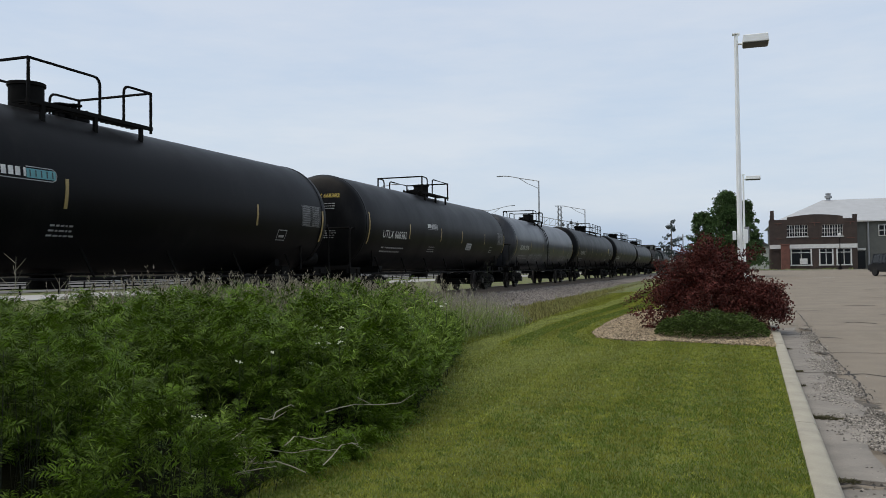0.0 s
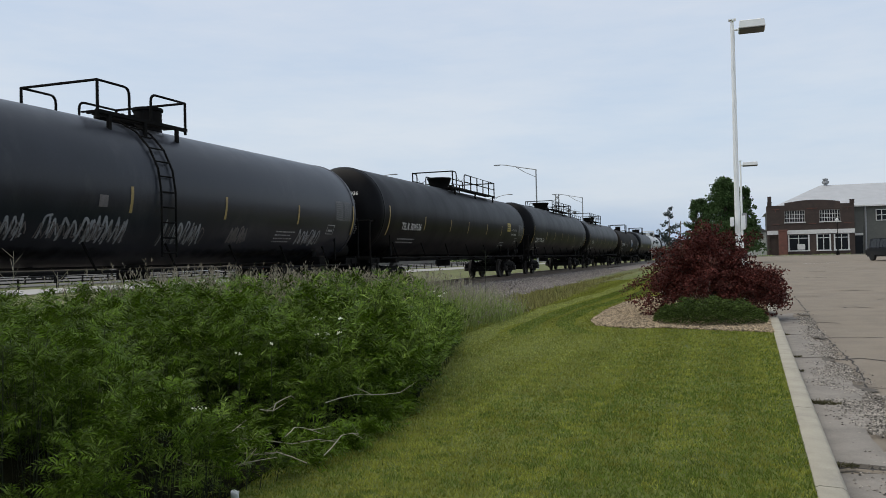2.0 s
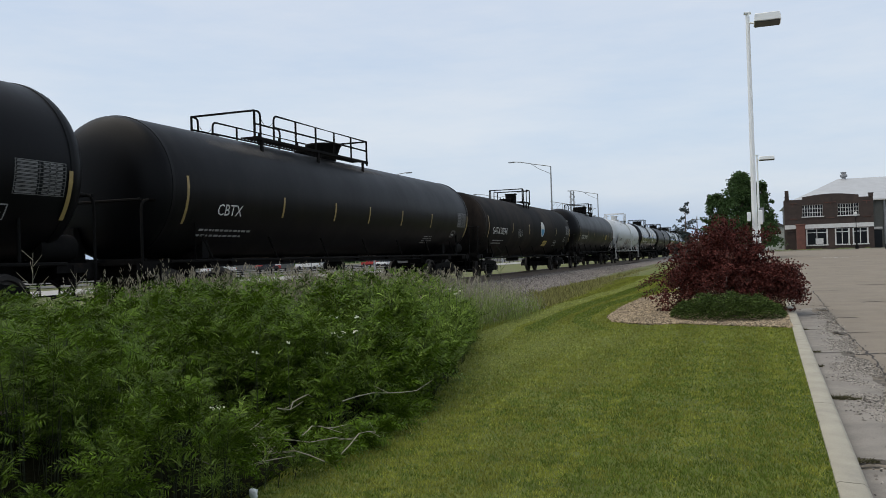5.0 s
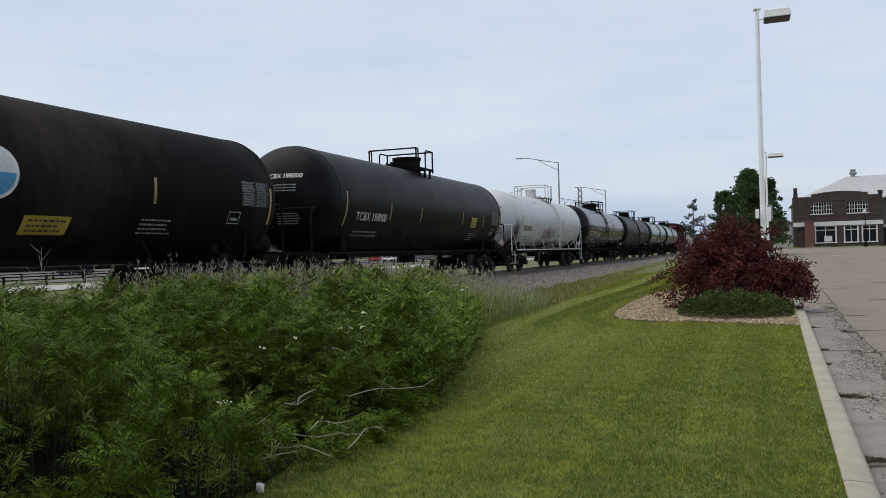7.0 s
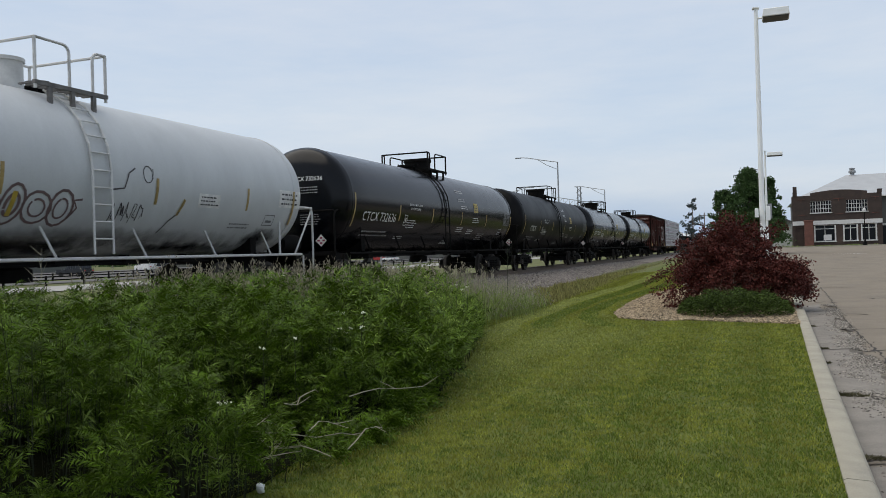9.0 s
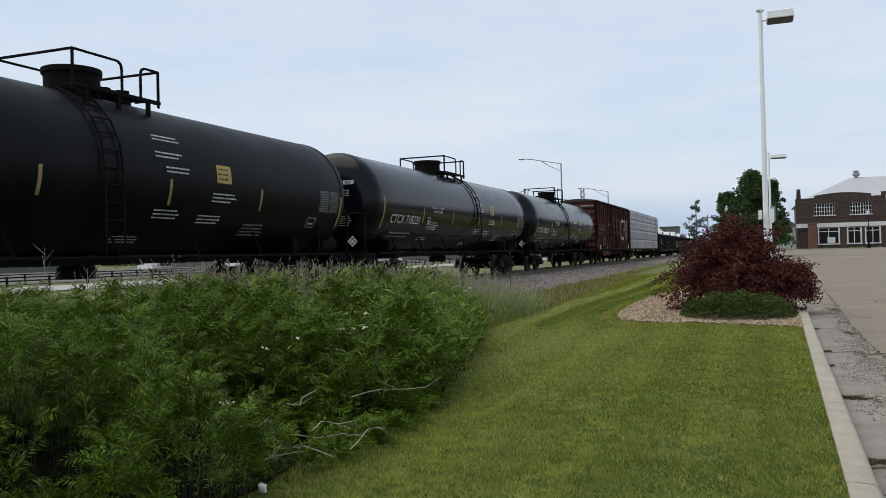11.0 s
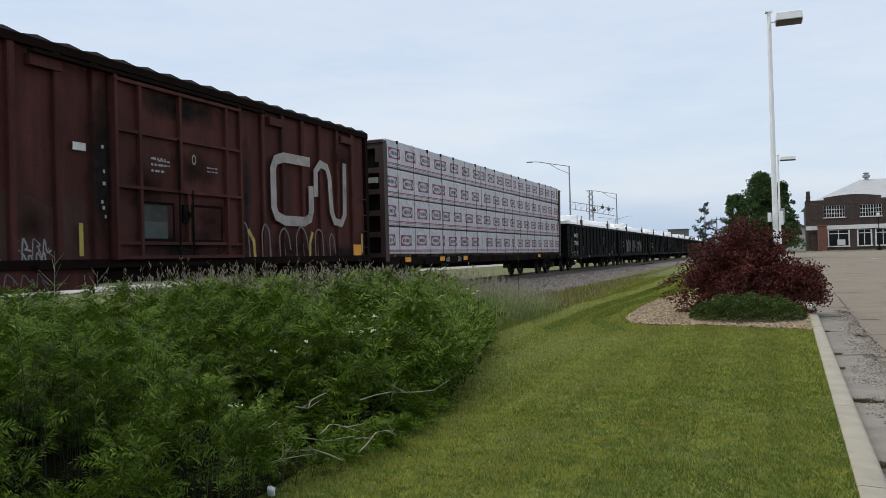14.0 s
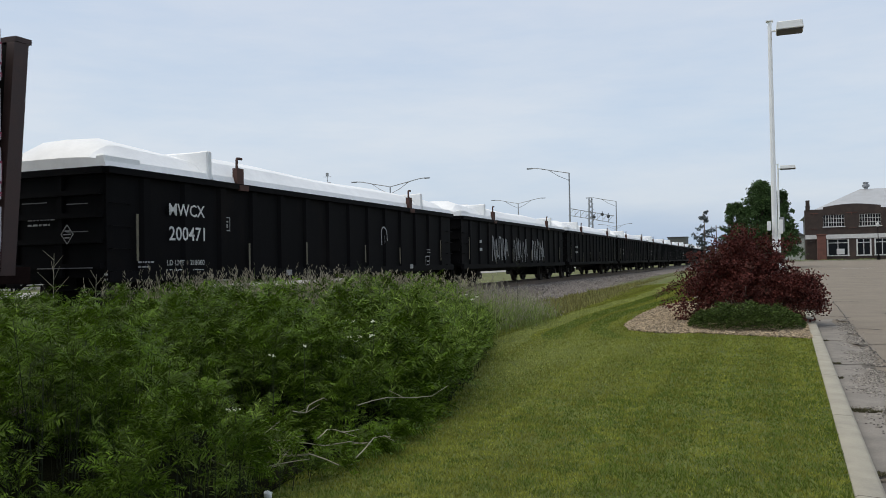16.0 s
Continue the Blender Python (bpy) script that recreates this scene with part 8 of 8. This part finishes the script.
def vehicle(kind, colour, label, x, y, z, turn, name=""):
    v = base(name or kind, label, "car" if kind != "truck" else "truck", pose(x, y, z, 0, 0, turn), "parked vehicles")
    paint = PAINTS[colour]
    L, W = (6.6, 2.2) if kind == "truck" else (4.9, 1.9)
    low, roof = 1.02, (1.80 if kind == "suv" else 1.48)
    if kind == "truck":
        low, roof = 1.2, 2.3
    bm = bmesh.new()
    put_box(bm, 0, 0, 0.35 + (low - 0.35) / 2, W, L, low - 0.35)
    bmesh.ops.bevel(bm, geom=bm.edges[:], offset=0.12, segments=2, affect="EDGES")
    part("body", bm, paint, v, smooth=40)
    bm = bmesh.new()
    a, b = (-L * 0.44, L * 0.18) if kind == "suv" else (-L * 0.28, L * 0.16)
    if kind == "truck":
        a, b = L * 0.02, L * 0.34
    vs = put_box(bm, 0, (a + b) / 2, (low + roof) / 2, W * 0.92, b - a, roof - low)
    for q in vs:
        if q.co.z > (low + roof) / 2:
            q.co.x *= 0.86
            q.co.y += -0.45 if q.co.y > (a + b) / 2 else 0.22
    bmesh.ops.bevel(bm, geom=bm.edges[:], offset=0.06, segments=2, affect="EDGES")
    if kind == "suv":
        part("cabin", bm, paint, v, smooth=40)
        for sx in (-1, 1):
            for q0, q1 in ((0.08, 0.36), (0.40, 0.63), (0.67, 0.86)):
                bm = bmesh.new()
                za, zb = low + 0.10, roof - 0.12
                xa, xb = sx * W * 0.46 * 0.985 + sx * 0.012, sx * W * 0.46 * 0.88 + sx * 0.012
                ya, yb = a + (b - a) * q0, a + (b - a) * q1
                cut = -0.30 if q1 > 0.8 else 0.0
                bm.faces.new([bm.verts.new(p) for p in ((xa, ya + (0.06 if q0 < 0.1 else 0), za), (xa, yb, za), (xb, yb + cut, zb), (xb, ya + (0.18 if q0 < 0.1 else 0), zb))])
                part("side_window", bm, CAR_GLASS, v)
        for ya, yb, w in ((a - 0.005, a + 0.20, 0.72), (b + 0.012, b - 0.40, 0.74)):
            bm = bmesh.new()
            bm.faces.new([bm.verts.new(p) for p in ((-W * w / 2, ya, low + 0.08), (W * w / 2, ya, low + 0.08), (W * w * 0.44, yb, roof - 0.1), (-W * w * 0.44, yb, roof - 0.1))])
            part("windscreen", bm, CAR_GLASS, v)
    else:
        part("cabin", bm, CAR_GLASS, v, "dark glazed cabin", smooth=40)
    bm = bmesh.new()
    put_box(bm, 0, (a + b) / 2 - 0.1, roof + 0.005, W * 0.74, (b - a) * 0.72, 0.05)
    for sx in (-1, 1):
        for q in (0.1, 0.5):
            yy = a + (b - a) * q
            put_bar(bm, (sx * W * 0.46, yy, low), (sx * W * 0.40, yy, roof), 0.05, 5)
    part("roof", bm, paint, v)
    if kind == "truck":
        bm = bmesh.new()
        put_box(bm, 0, -L * 0.22, 2.05, W, L * 0.54, 2.1)
        bmesh.ops.bevel(bm, geom=bm.edges[:], offset=0.04, segments=1, affect="EDGES")
        part("box_body", bm, PAINTS["white"], v)
    for sx in (-1, 1):
        for sy in (-0.31, 0.31):
            bm = bmesh.new()
            put_lathe(bm, [(0.0, -0.11), (0.22, -0.11), (0.34, -0.10), (0.36, 0.0), (0.34, 0.10), (0.22, 0.11), (0.0, 0.11)], 16, "X", (sx * (W / 2 - 0.1), sy * L, 0.36))
            part("wheel", bm, TYRE, v, smooth=40)
    for sx in (-1, 1):
        bm = bmesh.new()
        put_box(bm, sx * W * 0.36, -L / 2 - 0.005, low - 0.22, 0.26, 0.06, 0.16)
        part("tail_lamp", bm, PAINTS["red"], v)
        bm = bmesh.new()
        put_box(bm, sx * W * 0.36, L / 2 + 0.005, low - 0.25, 0.30, 0.06, 0.14)
        part("headlight", bm, PAINTS["silver"], v)
    return v


vehicle("suv", "dark", "dark parked sport utility vehicle near the brick shop", 12.8, 74.0, rise(12.8, 74.0) - 0.07, 205)
for k, (kind, colour, label, x, y) in enumerate((("truck", "red", "red and white parked box truck", -100.0, 158.0), ("truck", "white", "white parked box truck", -94.0, 166.0), ("car", "white", "white car parked in the far yard", -88.0, 120.0),
                                                 ("suv", "white", "white parked sport utility vehicle", -92.0, 130.0), ("car", "dark", "dark car parked in the far yard", -90.0, 142.0), ("car", "silver", "silver car parked in the far yard", -80.0, 96.0), ("suv", "dark", "dark parked sport utility vehicle", -84.0, 84.0),
                                                 ("truck", "white", "white parked box truck in the far yard", -96.0, 112.0), ("car", "white", "white car parked in the far yard", -86.0, 190.0), ("suv", "red", "red parked sport utility vehicle", -97.0, 205.0))):
    vehicle(kind, colour, label, x, y, 0.03, 70 + 20 * math.sin(k * 2.3))


# far trees and low sheds close the view
def far_wood():
    n = 36000
    k = rg.integers(0, 170, n)
    ang = np.linspace(-1.45, 0.55, 170)
    rr = rg.uniform(0, 1, 170)
    dist = 430 + 120 * rr
    cx, cy = np.sin(ang) * dist, np.cos(ang) * dist
    hh = 4.0 + 4.0 * np.abs(np.sin(np.arange(170) * 1.7)) * rg.random(170)
    q = unit(rg.normal(size=(n, 3)))
    p = np.stack([cx[k], cy[k], hh[k] * 0.5], 1) + q * np.stack([6 + 0 * k, 6 + 0 * k, hh[k] * 0.5], 1) * rg.uniform(0.7, 1.05, (n, 1))
    p[:, 2] = np.maximum(p[:, 2], 0.3)
    d = unit(q + rg.normal(0, 0.6, (n, 3)))
    stuff("far_trees", blades(p, d, rg.uniform(0.8, 1.6, n), rg.uniform(0.6, 1.2, n), np.full(n, 0.1), rg), MAPLE, "low dark belt of distant trees", "trees")


far_wood()
for x, y, w, d, h in ((-150.0, 210.0, 40.0, 20.0, 5.0), (-165.0, 140.0, 26.0, 30.0, 4.0), (-120.0, 300.0, 30.0, 16.0, 5.5), (-40.0, 430.0, 9.0, 12.0, 12.6)):
    s_ = base("far_shed", "low grey shed across the highway", "building", pose(x, y, 0), "far sheds")
    bm = bmesh.new()
    put_box(bm, 0, 0, h / 2, w, d, h)
    part("wall", bm, HALL_WALL, s_)
    bm = bmesh.new()
    put_box(bm, 0, 0, h + 0.15, w + 0.8, d + 0.8, 0.3)
    part("roof", bm, SHINGLE, s_)
    for k in range(4):
        bm = bmesh.new()
        put_box(bm, -w / 2 + w * (k + 0.5) / 4, -d / 2 - 0.03, 1.7, 3.0, 0.08, 3.2)
        part("roller_door", bm, SHINGLE, s_)

# the one car that drives by on the street before the shop
PASSING = vehicle("car", "silver", "silver saloon car driving past the brick shop", 14.6, 108.5, 0.42, 90)


# ---- the lot's broken edge: gutter slabs, gravel, cracks, tufts ----
CRACK = surface("crack_dirt", (0.035, 0.030, 0.026), 0.95, vary=0.3, scale=8, fine=60, bump=0.3)
GUTTER = surface("gutter_concrete", (0.215, 0.195, 0.17), 0.9, vary=0.25, scale=2.2, fine=80, bump=0.4, other=(0.14, 0.125, 0.105))
GUTTER_DIRT = surface("gutter_dirt", (0.10, 0.086, 0.07), 0.95, vary=0.3, scale=8, fine=60, bump=0.4)
GRAVEL = surface("loose_gravel", (0.22, 0.20, 0.175), 0.9, vary=0.3, scale=9, fine=50, bump=0.2, island=0.85)


def lot_z(x, y):
    f = max(0.0, (x - edge_x(y) - 0.19) / 70)
    return rise(x, y) - 0.13 + 0.06 * min(1, f * 12)


def gutter():
    pan = base("gutter", "cracked concrete gutter pan along the kerb", "gutter", pose(0, 0, 0))
    tagged(pan, kind="structure")
    rng = random.Random(17)
    cuts = [-8.0, -5.2, -2.4, 0.2, 2.3, 4.4, 6.9, 7.25, 10.0, 10.12, 14.2, 18.1, 18.2, 22.0, 26.0]
    for a, b in zip(cuts, cuts[1:]):
        if b - a < 0.4:
            continue
        bm = bmesh.new()
        n = 14
        skew = rng.uniform(-0.15, 0.15)
        top = []
        for k in range(n + 1):
            f = k / n
            y = a + 0.02 + (b - a - 0.04) * f
            x0 = kerb_x(y) + 0.205
            w = 0.50 + 0.10 * math.sin(y * 1.3) + rng.uniform(-0.05, 0.05)
            z = -0.100 + rng.uniform(-0.003, 0.003)
            top.append([bm.verts.new((x0 + w * u, y + skew * u * (1 if 0 < k < n else 1), z + 0.014 * u)) for u in (0, 0.5, 1)])
        low = [[bm.verts.new((v.co.x, v.co.y, -0.2)) for v in r] for r in top]
        for p, q in zip(top, top[1:]):
            for i in range(2):
                bm.faces.new((p[i], p[i + 1], q[i + 1], q[i]))
        for k in range(n):
            bm.faces.new((top[k][2], low[k][2], low[k + 1][2], top[k + 1][2]))
            bm.faces.new((top[k][0], low[k][0], low[k + 1][0], top[k + 1][0]))
        bm.faces.new((top[0][0], top[0][1], top[0][2], low[0][2], low[0][1], low[0][0]))
        bm.faces.new((top[n][0], top[n][1], top[n][2], low[n][2], low[n][1], low[n][0]))
        part("slab", bm, GUTTER, pan, smooth=40)


gutter()


def crack(points, width, seed, lift=0.005, dirt=None):
    rng = random.Random(seed)
    pts = []
    for (ax, ay), (bx_, by_) in zip(points, points[1:]):
        n = max(2, int(math.hypot(bx_ - ax, by_ - ay) / 0.22))
        for k in range(n):
            f = k / n
            pts.append((ax + (bx_ - ax) * f + rng.uniform(-0.03, 0.03), ay + (by_ - ay) * f + rng.uniform(-0.04, 0.04)))
    pts.append(points[-1])
    bm = bmesh.new()
    last = None
    for i, (u, v) in enumerate(pts):
        a, b = pts[max(0, i - 1)], pts[min(len(pts) - 1, i + 1)]
        d = math.hypot(b[0] - a[0], b[1] - a[1]) or 1
        w = width * rng.uniform(0.3, 1.3) / 2
        nu, nv = -(b[1] - a[1]) / d * w, (b[0] - a[0]) / d * w
        pair = (bm.verts.new((u + nu, v + nv, lot_z(u, v) + lift)), bm.verts.new((u - nu, v - nv, lot_z(u, v) + lift)))
        if last:
            bm.faces.new((last[0], pair[0], pair[1], last[1]))
        last = pair
    thing("pavement_crack", bm, dirt or CRACK, "dark dirt-filled crack in the asphalt", "crack", "structure")


crack([(kerb_x(y) + 0.98 + 0.05 * math.sin(y), y) for y in (8, 11, 14, 18, 22, 26, 31)], 0.035, 1)
crack([(0.86, 10.05), (1.2, 9.3), (1.9, 9.1), (3.4, 9.6), (5.5, 9.5)], 0.05, 2)
crack([(1.3, 11.6), (2.2, 11.2), (3.6, 11.9), (6.0, 11.6)], 0.03, 3)
crack([(1.3, 17.6), (2.4, 17.9), (4.6, 17.2)], 0.04, 4)
for k, (x, y, l) in enumerate(((2.2, 21.5, 1.2), (1.9, 25.0, 1.0), (3.5, 26.0, 1.6), (2.6, 31.0, 1.8), (4.5, 34.0, 2.4), (3.0, 38.0, 1.5), (6.0, 40.0, 2.6), (4.2, 45.0, 2.0), (7.5, 48.0, 3.0), (5.0, 53.0, 2.2), (8.5, 57.0, 3.4), (3.6, 50.0, 1.4), (9.0, 66.0, 3.0), (6.2, 61.0, 2.0), (4.8, 29.0, 1.2), (2.0, 14.2, 1.6), (3.4, 14.0, 1.3))):
    crack([(x - l / 4, y), (x, y + 0.3 * math.sin(k)), (x + l / 4, y - 0.25)], 0.045 + 0.0022 * y, 20 + k)
for k, (ya, yb, at, wide) in enumerate(((5.2, 6.6, 0.80, 0.42), (6.6, 9.0, 0.92, 0.40), (9.2, 11.2, 0.72, 0.46), (11.2, 13.6, 0.66, 0.40), (13.8, 17.0, 0.70, 0.26), (17.2, 22.0, 0.82, 0.18))):
    crack([(kerb_x(y) + at + 0.05 * math.sin(y * 2.3 + k), y) for y in np.linspace(ya, yb, 7)], wide, 41 + k, 0.030, GUTTER_DIRT)
crack([(0.62, 6.9), (0.85, 7.05), (1.3, 7.0), (2.2, 7.3)], 0.07, 43, 0.036)
n_ = 34000
y_ = 5.0 + 19.0 * rg.random(n_) ** 1.4
off = np.interp(y_, [5, 6.5, 8, 9.5, 11.5, 13.5, 17, 24], [0.82, 0.80, 0.95, 0.75, 0.66, 0.68, 0.72, 0.86]) + rg.normal(0, 1.0, n_) * np.interp(y_, [5, 10, 14, 24], [0.17, 0.17, 0.11, 0.07])
heap = 0.55 + 0.45 * np.sin(y_ * 2.1 + 0.6) + 0.35 * np.sin(y_ * 5.3 + off * 9)
keep_ = (off > 0.22) & (off < 1.6) & (heap > rg.random(n_))
y_, off = y_[keep_], off[keep_]
x_ = 0.37 + 0.028 * y_ + off
stuff("gutter_gravel", pebbles(x_, y_, np.array([lot_z(a, b) for a, b in zip(x_, y_)]) + 0.034, rg.uniform(0.006, 0.019, len(x_))), GRAVEL, "loose pale gravel along the gutter", "gravel")
for k, (x, y) in enumerate(((0.93, 10.05), (1.02, 9.95), (0.98, 14.3), (0.86, 12.6), (1.05, 18.1), (0.80, 7.1))):
    m_ = 260
    a_ = rg.uniform(0, math.tau, m_)
    r_ = rg.random(m_) ** 0.5 * 0.10
    p_ = np.stack([x + r_ * np.cos(a_) * 1.3, y + r_ * np.sin(a_) * 0.6, np.full(m_, -0.10)], 1)
    d_ = unit(np.stack([np.cos(a_), np.sin(a_), rg.uniform(0.3, 1.5, m_)], 1))
    v_, f_ = blades(p_, d_, rg.uniform(0.02, 0.06, m_), np.full(m_, 0.008), rg.uniform(0, 0.3, m_), rg)
    thing("weed_tuft", raw_mesh("weed_tuft", v_, f_), DARKTUFT, "small brownish weed tuft in the gutter", "weed", group="gutter weeds")
bm = bmesh.new()
q_ = [bm.verts.new((x, y, lot_z(x, y) + 0.006)) for x, y in ((5.7, 69.9), (8.3, 70.0), (8.3, 70.2), (5.7, 70.1))]
bm.faces.new(q_)
thing("lot_line", bm, TRIM, "worn white parking line on the asphalt", "paint line", "structure")
# road kerb line beyond the lot
bm = bmesh.new()
put_box(bm, 24.0, 101.2, 1.12, 44.0, 0.25, 0.16)
thing("far_kerb", bm, CONCRETE, "pale concrete kerb at the lot's far rim", "kerb", "structure")
m_ = 9000
p_ = np.stack([rg.uniform(2.5, 13.2, m_), rg.uniform(102.0, 103.6, m_), np.full(m_, 0.9)], 1)
keep_ = (0.55 + 0.45 * np.sin(p_[:, 0] * 1.9)) > rg.random(m_)
p_ = p_[keep_]
d_ = unit(rg.normal(size=(len(p_), 3)) + np.array([0, 0, 1.0]))
stuff("rim_weeds", blades(p_, d_, rg.uniform(0.2, 0.55, len(p_)), np.full(len(p_), 0.07), np.full(len(p_), 0.1), rg), TALL, "low weeds along the lot's far rim", "weeds")


def motions():
    for car, start in CARS:
        walk(car, [(t, pose(TRACK_X, start - SPEED * t, RAIL_Z)) for t in (0.0, 4.0, 8.0, 12.0, 16.0)])
    # wheels turn as they roll
    turns = [(k / FPS, math.degrees(SPEED * k / FPS / WHEEL_R)) for k in range(int(LENGTH * FPS) + 1)]
    for wheelset, dy in WHEELSETS:
        walk(wheelset, [(t, pose(0, dy, WHEEL_R, a)) for t, a in turns])
    walk(PASSING, [(t, pose(14.0 + 8.2 * (3.0 - t), 108.5, 0.42, 0, 0, 90)) for t in (0.0, 4.0, 8.0, 12.0, 16.0)])


motions()
